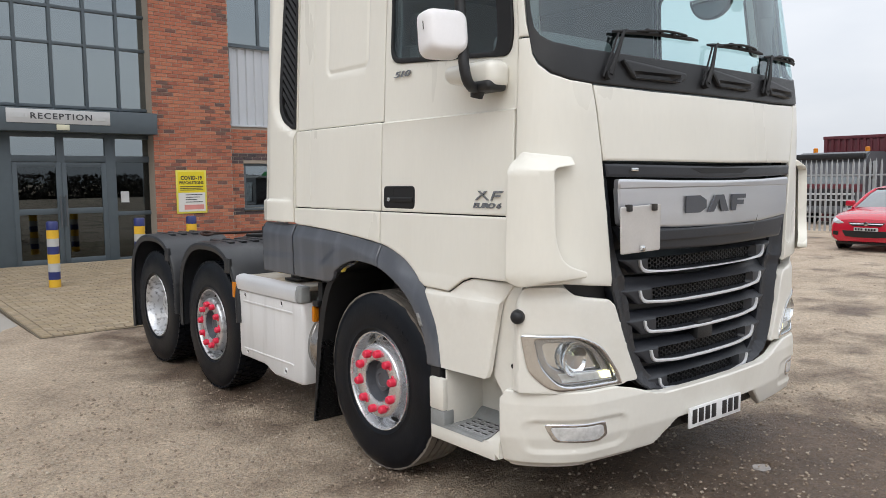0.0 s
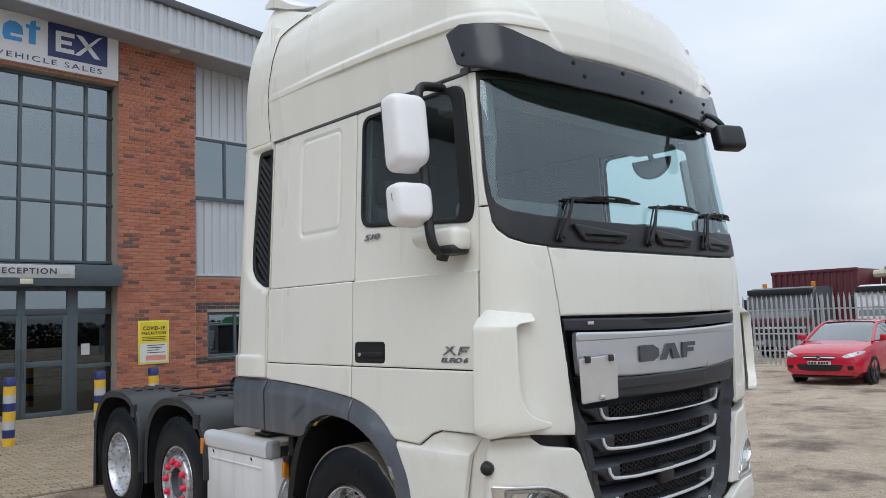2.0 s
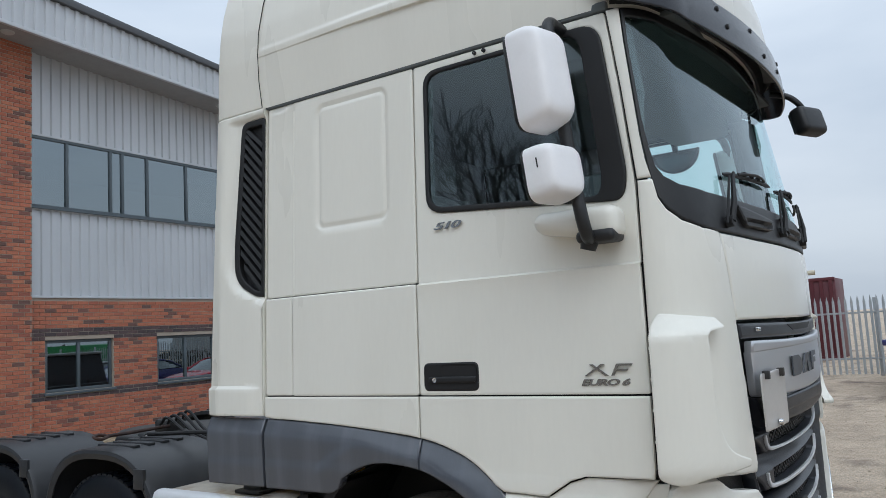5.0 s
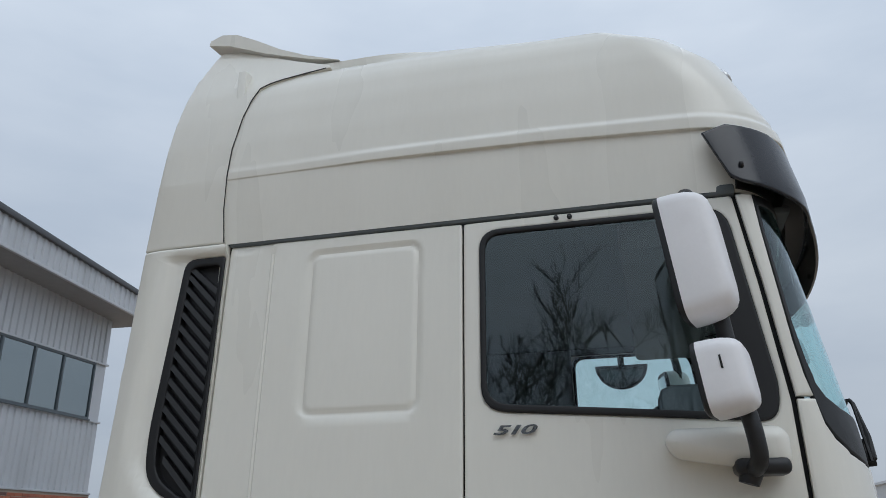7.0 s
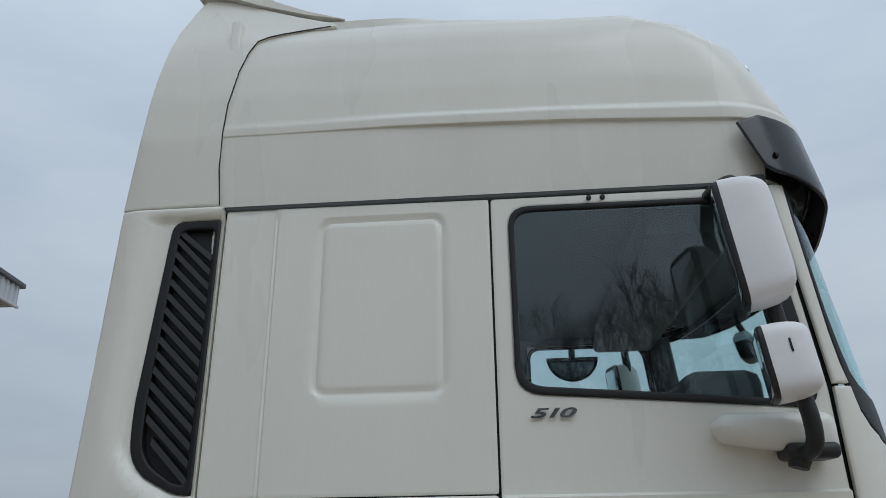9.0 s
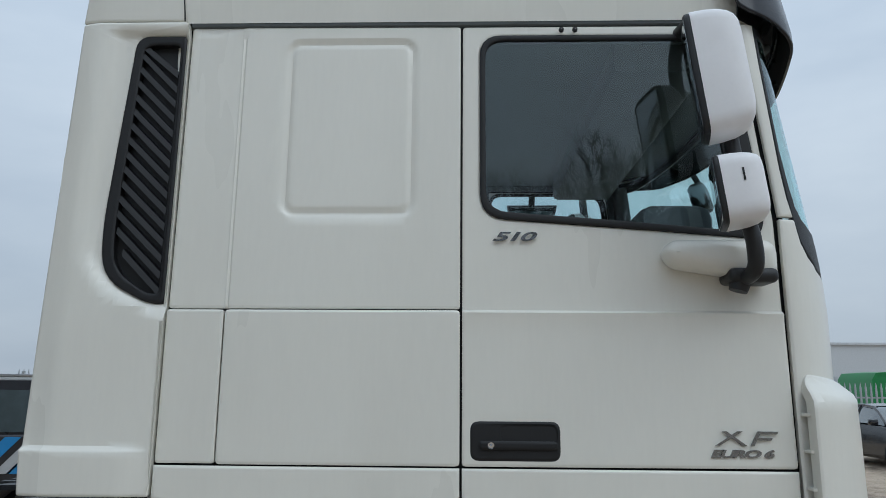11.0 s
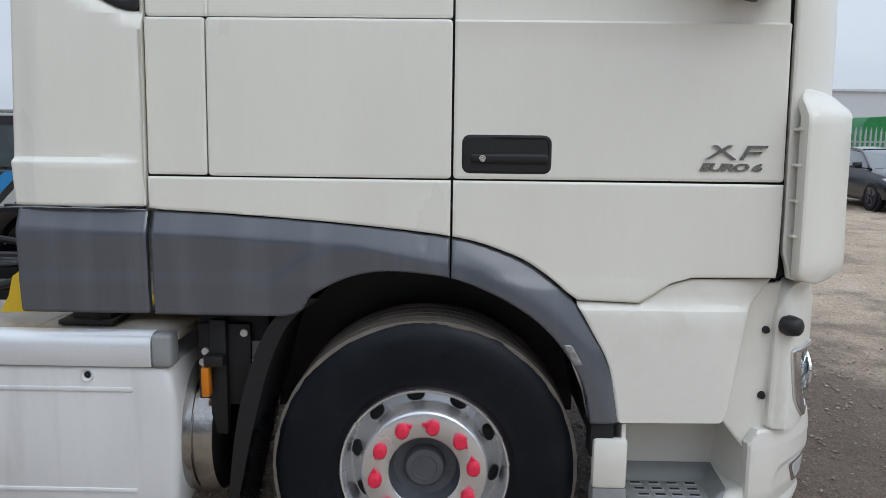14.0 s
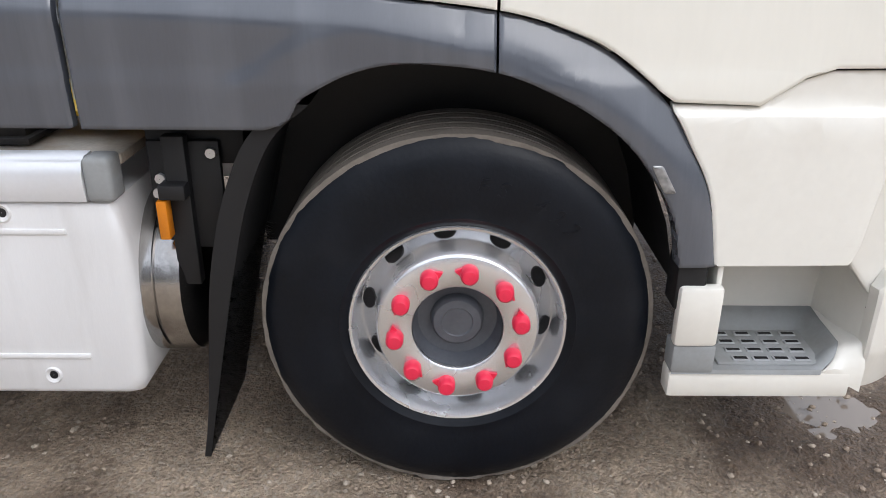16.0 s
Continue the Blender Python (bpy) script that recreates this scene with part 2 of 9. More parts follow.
def tube(bm, pts, r, seg=10, caps=True, flat=1.0):
    """A round bar along the points; r is one radius or one for each point."""
    pts = [Vector(p) for p in pts]
    rings = []
    up = Vector((0, 0, 1))
    for i, p in enumerate(pts):
        d = (pts[min(i + 1, len(pts) - 1)] - pts[max(i - 1, 0)]).normalized()
        a = d.cross(up)
        if a.length < 0.05:
            a = d.cross(Vector((0, 1, 0)))
        a.normalize()
        b = d.cross(a).normalized()
        rr = r[i] if isinstance(r, (list, tuple)) else r
        rings.append([bm.verts.new(p + a * rr * math.cos(2 * math.pi * k / seg) + b * rr * flat * math.sin(2 * math.pi * k / seg)) for k in range(seg)])
    for a, b in zip(rings, rings[1:]):
        for k in range(seg):
            bm.faces.new((a[k], a[(k + 1) % seg], b[(k + 1) % seg], b[k]))
    if caps:
        bm.faces.new(rings[0])
        bm.faces.new(rings[-1])
    return rings


def arc(pts, n=8):
    """A smooth line through the points (Catmull-Rom)."""
    p = [Vector(q) for q in pts]
    p = [2 * p[0] - p[1], *p, 2 * p[-1] - p[-2]]
    out = []
    for i in range(1, len(p) - 2):
        for k in range(n):
            t = k / n
            out.append(0.5 * ((2 * p[i]) + (p[i + 1] - p[i - 1]) * t + (2 * p[i - 1] - 5 * p[i] + 4 * p[i + 1] - p[i + 2]) * t * t + (3 * p[i] - p[i - 1] - 3 * p[i + 1] + p[i + 2]) * t ** 3))
    return out + [p[-2]]


def rounded(pts, r=0.03, n=5):
    """The polygon with its corners rounded; r is one radius or one for each corner."""
    out = []
    for i, p in enumerate(pts):
        a, b, c = Vector(pts[i - 1]), Vector(p), Vector(pts[(i + 1) % len(pts)])
        rr = r[i] if isinstance(r, (list, tuple)) else r
        d = min(rr, (a - b).length * 0.49, (c - b).length * 0.49)
        if d < 1e-4:
            out.append(tuple(b))
            continue
        s, e = b + (a - b).normalized() * d, b + (c - b).normalized() * d
        for k in range(n + 1):
            t = k / n
            out.append(tuple((1 - t) ** 2 * s + 2 * t * (1 - t) * b + t * t * e))
    return out


def plate(surface, outline, holes=(), step=0.06, thick=0.02, edge=0.005, cuts=(), relief=None, step_z=None, roll=0.006):
    """A panel on a curved surface: outline and holes in the surface's own two coordinates, with rolled edges and a thickness.
    surface(u, v, off) gives the point, off metres proud; relief(u, v) adds to off."""
    bm = bmesh.new()
    edges = []
    for loop in (outline, *holes):
        vs = [bm.verts.new((p[0], p[1], 0)) for p in loop]
        edges += [bm.edges.new((vs[i - 1], vs[i])) for i in range(len(vs))]
    bmesh.ops.triangle_fill(bm, use_beauty=True, edges=edges, use_dissolve=False)
    us, vs_ = [p[0] for p in outline], [p[1] for p in outline]
    if edge:
        bmesh.ops.inset_region(bm, faces=bm.faces[:], thickness=edge, use_boundary=True, use_even_offset=True)
        inner = [f for f in bm.faces if not any(e.is_boundary for e in f.edges)]
        if inner and roll:
            bmesh.ops.inset_region(bm, faces=inner, thickness=roll, use_boundary=True, use_even_offset=True)
    for axis, lo, hi, st in ((0, min(us), max(us), step), (1, min(vs_), max(vs_), step_z or step)):
        n = int((hi - lo) / st)
        marks = [lo + (hi - lo) * k / (n + 1) for k in range(1, n + 1)] + [c[1] for c in cuts if c[0] == axis and lo < c[1] < hi]
        for c in marks:
            co, no = (Vector((c, 0, 0)), Vector((1, 0, 0))) if axis == 0 else (Vector((0, c, 0)), Vector((0, 1, 0)))
            bmesh.ops.bisect_plane(bm, geom=bm.verts[:] + bm.edges[:] + bm.faces[:], plane_co=co, plane_no=no, dist=1e-5)
    rim = {v for e in bm.edges if e.is_boundary for v in e.verts}
    bedges = [e for e in bm.edges if e.is_boundary]
    flat = {v: (v.co.x, v.co.y) for v in bm.verts}
    ext = bmesh.ops.extrude_edge_only(bm, edges=bedges)
    low = {v for v in ext["geom"] if isinstance(v, bmesh.types.BMVert)}
    for v in bm.verts:
        u, w = (v.co.x, v.co.y)
        o = relief(u, w) if relief else 0.0
        if v in low:
            o -= thick
        elif v in rim:
            o -= edge * 0.7
        v.co = surface(u, w, o)
    return bm


def smooth_step(a, b, x):
    t = min(max((x - a) / (b - a), 0), 1)
    return t * t * (3 - 2 * t)


def rr_dist(u, v, cu, cv, hu, hv, r):
    """Distance to a rounded rectangle's edge, negative inside."""
    du, dv = abs(u - cu) - hu + r, abs(v - cv) - hv + r
    return math.hypot(max(du, 0), max(dv, 0)) + min(max(du, dv), 0) - r


def letters(body, size, depth=0.004, spacing=1.0, shear=0.0, bold=0.0, width=None):
    """A bmesh of writing in the built-in font, lying in x and y, centred."""
    cu = bpy.data.curves.new("writing", "FONT")
    cu.body, cu.size, cu.extrude, cu.space_character, cu.shear, cu.offset = body, size, depth / 2, spacing, shear, bold
    cu.align_x, cu.align_y, cu.resolution_u = "CENTER", "CENTER", 3
    ob = new("writing", cu)
    bpy.context.view_layer.update()
    me = bpy.data.meshes.new_from_object(ob.evaluated_get(bpy.context.evaluated_depsgraph_get()))
    bm = bmesh.new()
    bm.from_mesh(me)
    bpy.data.objects.remove(ob)
    bpy.data.meshes.remove(me)
    bpy.data.curves.remove(cu)
    if width and bm.verts:
        xs = [v.co.x for v in bm.verts]
        k, c = width / (max(xs) - min(xs)), (max(xs) + min(xs)) / 2
        for v in bm.verts:
            v.co.x = (v.co.x - c) * k
    return bm


def moved(bm, m):
    bmesh.ops.transform(bm, matrix=m, verts=bm.verts)
    return bm


FACE_W = Matrix(((0, 0, -1, 0), (-1, 0, 0, 0), (0, 1, 0, 0), (0, 0, 0, 1)))   # writing that faces -x, reads towards -y
FACE_S = Matrix(((1, 0, 0, 0), (0, 0, -1, 0), (0, 1, 0, 0), (0, 0, 0, 1)))    # writing that faces -y, reads towards +x


# ---- the tractor unit: body surfaces ----
XC = 3.95          # the truck's middle line; it faces -y
D1 = 1.0          # half width of the front before the corners turn
AX_F, AX_M, AX_R = 3.615, 6.08, 7.40
Z_T = (0.2, 0.7, 1.17, 1.21, 2.04, 2.25, 3.13)
W_T = (1.31, 1.305, 1.295, 1.29, 1.26, 1.25, 1.205)
YC_T = (2.12, 2.11, 2.11, 2.10, 2.105, 2.12, 2.275)
SQ_T = (0.32, 0.32, 0.32, 0.45, 0.45, 0.45, 0.45)
YS_T = (2.42, 2.42, 2.42, 2.42, 2.42, 2.42, 2.50)
ZR_T = (3.12, 3.225, 3.24, 3.36, 3.45, 3.60, 3.75, 3.88, 3.97, 4.02, 4.045)   # the roof without its ridge
WR_T = (1.203, 1.209, 1.210, 1.216, 1.220, 1.213, 1.195, 1.167, 1.126, 1.055, 0.896)
YR_T = (2.24, 2.20, 2.155, 2.155, 2.165, 2.205, 2.278, 2.418, 2.598, 2.872, 3.203)
YSR_T = (2.62, 2.635, 2.637, 2.65, 2.66, 2.665, 2.745, 2.846, 2.989, 3.229, 3.548)
BOW_T = (0.15, 0.15, 0.15, 0.15, 0.16, 0.20, 0.20, 0.20, 0.20, 0.20, 0.20)


def ring_point(side, q, w, yc, ys, bow, sq):
    """A point of the plan outline. q = 1.05 is the front's middle, 1.05 to 2.0 the front, then the corner, and from ys on q is y itself."""
    if q < 1.05:
        side, q = -side, 2.1 - q
    if q <= 2.0:
        dx = (q - 1.05) / 0.95 * min(D1, w - 0.17)
        return Vector((XC - side * dx, yc + bow * dx * dx))
    d1 = min(D1, w - 0.17)
    if q < ys:
        t = (q - 2.0) / (ys - 2.0)
        p0, y0 = d1, yc + bow * d1 * d1
        p1, p2, p3 = p0 + (w - p0) * sq, w, w
        y1, y2 = y0 + (bow * 1.2 * d1) * (w - p0) * sq, ys - (ys - y0) * sq
        a, b, c, d = (1 - t) ** 3, 3 * t * (1 - t) ** 2, 3 * t * t * (1 - t), t ** 3
        return Vector((XC - side * (a * p0 + b * p1 + c * p2 + d * p3), a * y0 + b * y1 + c * y2 + d * ys))
    return Vector((XC - side * w, q))


def make_surface(side, zs, ws, ycs, yss, bow, sqs):
    def at(q, z):
        w, yc, ys = (float(np.interp(z, zs, t)) for t in (ws, ycs, yss))
        sq = float(np.interp(z, zs, sqs))
        p = ring_point(side, q, w, yc, ys, float(np.interp(z, zs, bow)), sq)
        return Vector((p.x, p.y, z))

    def surface(q, z, off=0.0):
        p = at(q, z)
        du, dv = at(q + 0.004, z) - at(q - 0.004, z), at(q, z + 0.012) - at(q, z - 0.012)
        n = du.cross(dv) * (side if q >= 1.05 or side > 0 else side)
        if n.length < 1e-9:
            return p
        n.normalize()
        mid = Vector((XC, max(p.y, 3.2), p.z))
        if n.dot(p - mid) < 0:
            n = -n
        return p + n * off
    return surface


def mirror_line(pts, far=1.0):
    """The half outline, from one end on the middle line to the other, with its mirror image."""
    both = pts + [(1.05 - (a - 1.05) * far, b) for a, b in pts[::-1]]
    clean = [p for i, p in enumerate(both) if (p[0] - both[i - 1][0]) ** 2 + (p[1] - both[i - 1][1]) ** 2 > 1e-8]
    return clean


CAB = {s: make_surface(s, Z_T, W_T, YC_T, YS_T, [0.095] * 7, SQ_T) for s in (1, -1)}
ROOF = {s: make_surface(s, ZR_T, WR_T, YR_T, YSR_T, BOW_T, [0.5] * 11) for s in (1, -1)}
R_, L_ = CAB[1], CAB[-1]

truck = thing("tractor_unit", (XC, 5.0, 0), "cream-white three-axle tractor unit with grey skirts, parked on gravel", "truck")

ARCH_TOP = [(4.53, 1.41), (4.29, 1.40), (3.92, 1.375), (3.535, 1.335), (3.35, 1.285), (3.24, 1.23), (3.12, 1.13), (3.05, 1.02), (2.99, 0.90), (2.955, 0.71)]
ARCH_BOT = [(4.53, 1.06), (4.09, 1.06), (3.99, 1.14), (3.86, 1.20), (3.73, 1.22), (3.535, 1.20), (3.37, 1.14), (3.23, 1.05), (3.13, 0.935), (3.075, 0.83), (3.05, 0.71)]


def curve2(pts, n=5):
    return [(p.x, p.y) for p in arc([(a, b, 0) for a, b in pts], n)]


AT, AB = curve2(ARCH_TOP), curve2(ARCH_BOT)
AB = [(4.53, 1.06)] + [p for p in AB if p[0] < 4.1]
A_REAR_T, A_FRONT_T = [p for p in AT if p[0] > 3.54] + [(3.5345, 1.335)], [(3.5285, 1.334)] + [p for p in AT if p[0] < 3.52]
A_REAR_B, A_FRONT_B = [p for p in AB if p[0] > 3.54] + [(3.5345, 1.20)], [(3.5285, 1.199)] + [p for p in AB if p[0] < 3.52]
WINDOW_FAR = [(3.365, 3.065), (3.365, 2.37), (2.98, 2.335), (2.52, 2.295), (2.512, 2.40), (2.590, 3.065)]
GLASS_FAR = [(3.345, 3.045), (3.345, 2.395), (2.98, 2.36), (2.56, 2.325), (2.55, 2.40), (2.625, 3.045)]
WINDOW = [(3.465, 3.065), (3.465, 2.37), (3.0, 2.335), (2.50, 2.295), (2.48, 2.40), (2.565, 3.065)]
GLASS_O = [(3.445, 3.045), (3.445, 2.395), (3.0, 2.36), (2.60, 2.325), (2.585, 2.40), (2.655, 3.045)]
VENT = [(4.745, 3.07), (4.558, 3.07), (4.558, 2.06), (4.62, 2.065), (4.785, 2.15), (4.80, 2.33)]
LEDGE = [(3.105, 1.132), (2.90, 1.125), (2.80, 1.19), (2.73, 1.212), (2.452, 1.215)]


def shoulder(u, z):
    """The fold that runs along the cab at half height, and a softer one at the sill."""
    return -0.014 * smooth_step(2.036, 2.043, z) + 0.004 * smooth_step(2.010, 2.034, z) * (1 - smooth_step(2.036, 2.043, z))


def pressed(u, z):
    d = rr_dist(u, z, 3.9375, 2.715, 0.235, 0.335, 0.05)
    return shoulder(u, z) - 0.008 * smooth_step(0.008, -0.002, d) * smooth_step(-0.026, -0.014, d) - 0.0025 * smooth_step(0.004, -0.02, d) - 0.006 * smooth_step(0.007, 0.0, abs(u - 4.338)) * smooth_step(3.09, 3.06, z) - 0.004 * smooth_step(4.338, 4.352, u)


def skirt_fold(u, z):
    """The facet along the skirt's upper edge, the crease that follows it round the arch, and the soft flare that forks off it."""
    r, t = math.hypot(u - 3.615, z - 0.50), math.degrees(math.atan2(z - 0.50, 3.615 - u))
    if u > 3.62:
        d = z - float(np.interp(u, (3.6, 3.825, 3.91, 4.24, 4.54, 4.95), (1.257, 1.300, 1.309, 1.327, 1.336, 1.345)))
    else:
        d = r - float(np.interp(t, (20, 30.3, 40.4, 52.5, 68.6, 83, 90), (0.665, 0.681, 0.695, 0.711, 0.727, 0.751, 0.757)))
    up = (d + math.sqrt(d * d + (0.00012 if u > 3.54 else 0.0008))) / 2
    out = 0.030 - 0.45 * up - 0.073 * max(up - d, 0)
    if u > 3.80 and d < 0:
        out += 0.007 * smooth_step(0.885, 0.835, r) * smooth_step(1.06, 1.2, z) * smooth_step(3.84, 4.0, u) * smooth_step(0.0, 0.03, -d)
    return out


def low_door(u, z):
    return 0.006


def low_panel(u, z):
    return -0.012 + 0.020 * smooth_step(1.13, 1.09, z) - 0.02 * smooth_step(2.62, 2.50, u)


for side in (1, -1):
    S = CAB[side]
    one = side == 1
    HOLE, GLAZED = (WINDOW, GLASS_O) if one else (WINDOW_FAR, GLASS_FAR)
    # black sheet behind the panels, painting the shade into their gaps
    inner = part("inner_body", plate(lambda u, v, o: S(u, v, o - 0.036), [(4.93, 1.45), (4.93, 3.11), (2.50, 3.11), (2.36, 2.30), (2.36, 1.22), (2.62, 1.22), (3.50, 1.45)],
                                     [HOLE[::-1]], 0.25, 0.015, 0.0), SEAL, truck, "black sheet that puts the shade into the panel gaps")
    part("side_lining", plate(lambda u, v, o: S(u, v, o - 0.075), [(4.50, 1.48), (4.50, 3.10), (2.50, 3.10), (2.45, 2.75), (2.44, 1.48)], [[(a, b) for a, b in HOLE[::-1]]], 0.3, 0.012, 0.0), CABIN_L, truck, "pale grey lining inside the cab")
    # door
    dr = part("door", plate(S, rounded([(3.527, 1.530), (3.527, 3.104), (2.535, 3.104), (2.492, 2.76), (2.452, 2.36), (2.444, 1.532)], 0.012, 2), [rounded(HOLE, (0.08, 0.09, 0.02, 0.09, 0.05, 0.09))[::-1]],
                            0.07, 0.02, 0.006, cuts=((1, 2.029), (1, 2.034), (1, 2.039), (1, 2.044), (1, 2.049)), relief=shoulder), PAINT, truck, "cream-white cab door")
    part("window_seal", plate(lambda u, v, o: S(u, v, o - 0.004), rounded(HOLE, (0.08, 0.09, 0.02, 0.09, 0.05, 0.09)), [rounded(GLAZED, (0.07, 0.08, 0.02, 0.09, 0.05, 0.09))[::-1]], 0.2, 0.02, 0.004), SEAL, dr, "black rubber window surround")
    gl = part("window_pane", plate(lambda u, v, o: S(u, v, o - 0.014), rounded(GLAZED, (0.07, 0.08, 0.02, 0.09, 0.05, 0.09)), (), 0.2, 0.003, 0.0), GLASS_D, dr, "dark tinted side window")
    gl.visible_shadow = False
    part("lower_door_panel", plate(S, [(3.527, 1.524), (3.527, 1.339)] + [(a, b + 0.005) for a, b in A_FRONT_T[1:] if a > LEDGE[0][0] + 0.02] + LEDGE + [(2.447, 1.25), (2.445, 1.524)],
                                   (), 0.08, 0.02, 0.006, relief=low_door), PAINT, truck, "lower door panel over the wheel arch")
    part("step_panel", plate(S, [(a, b - 0.006) for a, b in LEDGE[::-1]] + [(a + 0.0, b) for a, b in A_FRONT_T if a < LEDGE[0][0]][0:] + [(2.96, 0.715), (2.60, 0.72), (2.585, 0.76), (2.53, 1.10)],
                             (), 0.06, 0.03, 0.006, cuts=((1, 1.10), (1, 1.12)), relief=low_panel), PAINT_LOW, truck, "recessed panel above the entry step")
    # sleeper side
    part("sleeper_panel", plate(S, rounded([(3.535, 2.048), (3.535, 3.105), (4.543, 3.110), (4.543, 2.048)], 0.01, 2), (), 0.05 if one else 0.3, 0.02, 0.006, relief=pressed if one else shoulder, cuts=[(0, 3.70 + 0.012 * k) for k in range(-1, 5)] + [(0, 4.175 - 0.012 * k) for k in range(-1, 5)] + [(0, 4.324 + 0.007 * k) for k in range(5)] + [(1, 2.38 + 0.012 * k) for k in range(-1, 5)] + [(1, 3.05 - 0.012 * k) for k in range(-1, 5)] if one else ()), PAINT, truck, "cream-white sleeper side with a pressed rounded panel")
    part("locker_door", plate(S, rounded([(3.535, 1.530), (3.535, 2.042), (4.340, 2.042), (4.340, 1.530)], 0.014, 3), (), 0.1, 0.02, 0.006), PAINT, truck, "flat cream-white side locker door")
    part("locker_surround", plate(lambda u, v, o: S(u, v, o - 0.004), rounded([(4.346, 1.532), (4.346, 2.042), (4.543, 2.042), (4.543, 1.532)], 0.01, 3), (), 0.1, 0.02, 0.005), PAINT, truck)
    part("sill_panel", plate(S, [(3.535, 1.524), (4.543, 1.525), (4.542, 1.42)] + [(a, b + 0.005) for a, b in A_REAR_T if 3.56 < a < 4.50] + [(3.535, 1.340)], (), 0.08, 0.02, 0.006, relief=low_door), PAINT, truck, "cream-white sill strip above the grey skirt")
    # rear side fairing with the louvred intake
    def flare(u, z):
        return 0.012 - 0.025 * smooth_step(4.88, 5.0, u) + 0.020 * smooth_step(1.583, 1.566, z) * smooth_step(4.56, 4.66, u) - 0.024 * smooth_step(0.035, -0.02, u - float(np.interp(z, (2.03, 2.07, 2.13, 2.22, 2.40, 3.05), (4.55, 4.66, 4.77, 4.83, 4.855, 4.81)))) * smooth_step(2.0, 2.06, z) * smooth_step(3.10, 3.06, z)
    part("side_fairing", plate(S, rounded([(4.550, 1.425), (4.550, 3.120), (4.955, 3.120), (5.0, 1.57), (4.99, 1.425)], 0.008, 2), [rounded(VENT, (0.05, 0.01, 0.01, 0.04, 0.1, 0.2))[::-1]],
                               0.03, 0.035, 0.006, cuts=((1, 1.564), (1, 1.570), (1, 1.576), (1, 1.585), (1, 2.0), (1, 2.05)), relief=flare), PAINT, truck, "cream-white rear side fairing")
    part("side_skirt_rear", plate(S, rounded([(4.548, 1.062), (4.548, 1.412), (4.985, 1.416), (4.985, 1.062)], 0.01, 2), (), 0.05, 0.03, 0.006, relief=skirt_fold, step_z=0.012), GREY, truck, "dark grey rear skirt panel")
    part("side_skirt", plate(S, A_REAR_T + A_REAR_B[::-1], (), 0.025, 0.05, 0.006, relief=skirt_fold, step_z=0.012), GREY, truck, "dark grey skirt behind the wheel arch")
    part("wheel_arch", plate(S, A_FRONT_T + A_FRONT_B[::-1], (), 0.012, 0.06, 0.006, relief=skirt_fold, step_z=0.016), GREY, truck, "dark grey front wheel arch")
    # corner: pillar, corner panel, air deflector
    part("windscreen_pillar", plate(S, [(2.352, 2.372), (2.437, 2.372), (2.478, 2.76), (2.522, 3.10), (2.412, 3.10), (2.415, 2.95), (2.391, 2.55), (2.374, 2.44)], (), 0.04, 0.02, 0.005), PAINT, truck, "cream-white windscreen pillar")
    part("corner_panel", plate(S, [(1.986, 2.150), (1.933, 1.785), (1.890, 1.40), (1.868, 1.180), (1.98, 1.192), (2.142, 1.209), (2.305, 1.203), (2.36, 1.205), (2.40, 1.215), (2.432, 1.30), (2.436, 2.362), (2.345, 2.362), (2.330, 2.285), (2.294, 2.237), (2.225, 2.192), (2.12, 2.162)], (), 0.04, 0.025, 0.006), PAINT, truck, "cream-white cab corner panel")
    def scoop(u, z):
        return 0.080 - 0.072 * smooth_step(1.74, 1.83, z) - 0.02 * smooth_step(1.26, 1.19, z) - 0.006 * smooth_step(2.25, 2.10, u)
    part("air_deflector", plate(S, rounded([(2.215, 1.755), (2.205, 1.42), (2.17, 1.31), (2.07, 1.272), (2.07, 1.246), (2.20, 1.232), (2.36, 1.205), (2.412, 1.22), (2.412, 1.80), (2.385, 1.835), (2.12, 1.808), (2.12, 1.770)], (0.03, 0.05, 0.06, 0.01, 0.01, 0.03, 0.02, 0.03, 0.03, 0.02, 0.008, 0.008), 4), (), 0.03, 0.055, 0.005, relief=scoop, roll=0.003), PAINT, truck, "scooped air deflector on the cab corner")
    for k in range(4):
        bm = bmesh.new()
        zz = 1.36 + k * 0.115
        a = S(2.412, zz, 0.05)
        box(bm, (min(a.x, a.x + side * 0.05), a.y - 0.02, zz - 0.005), (max(a.x, a.x + side * 0.05), a.y + 0.012, zz + 0.005), 0.002)
        part("deflector_rib", bm, PAINT, truck)
    # roof side and rear fairing
    Rf = ROOF[side]
    FAIR = make_surface(side, (3.12, 3.42, 3.60, 3.75, 3.88, 3.97, 4.25), (1.207, 1.221, 1.215, 1.197, 1.170, 1.139, 1.07), (2.2,) * 7, (2.6,) * 7, (0.05,) * 7, (0.5,) * 7)

    def facet(u, z):
        """Flush with the roof along the front seam; the top leans in above a crease that falls forward."""
        up = z - (3.893 + 0.263 * (u - 4.481))
        return 0.004 - 0.02 * smooth_step(4.85, 5.0, u) - 0.10 * max(up, 0)
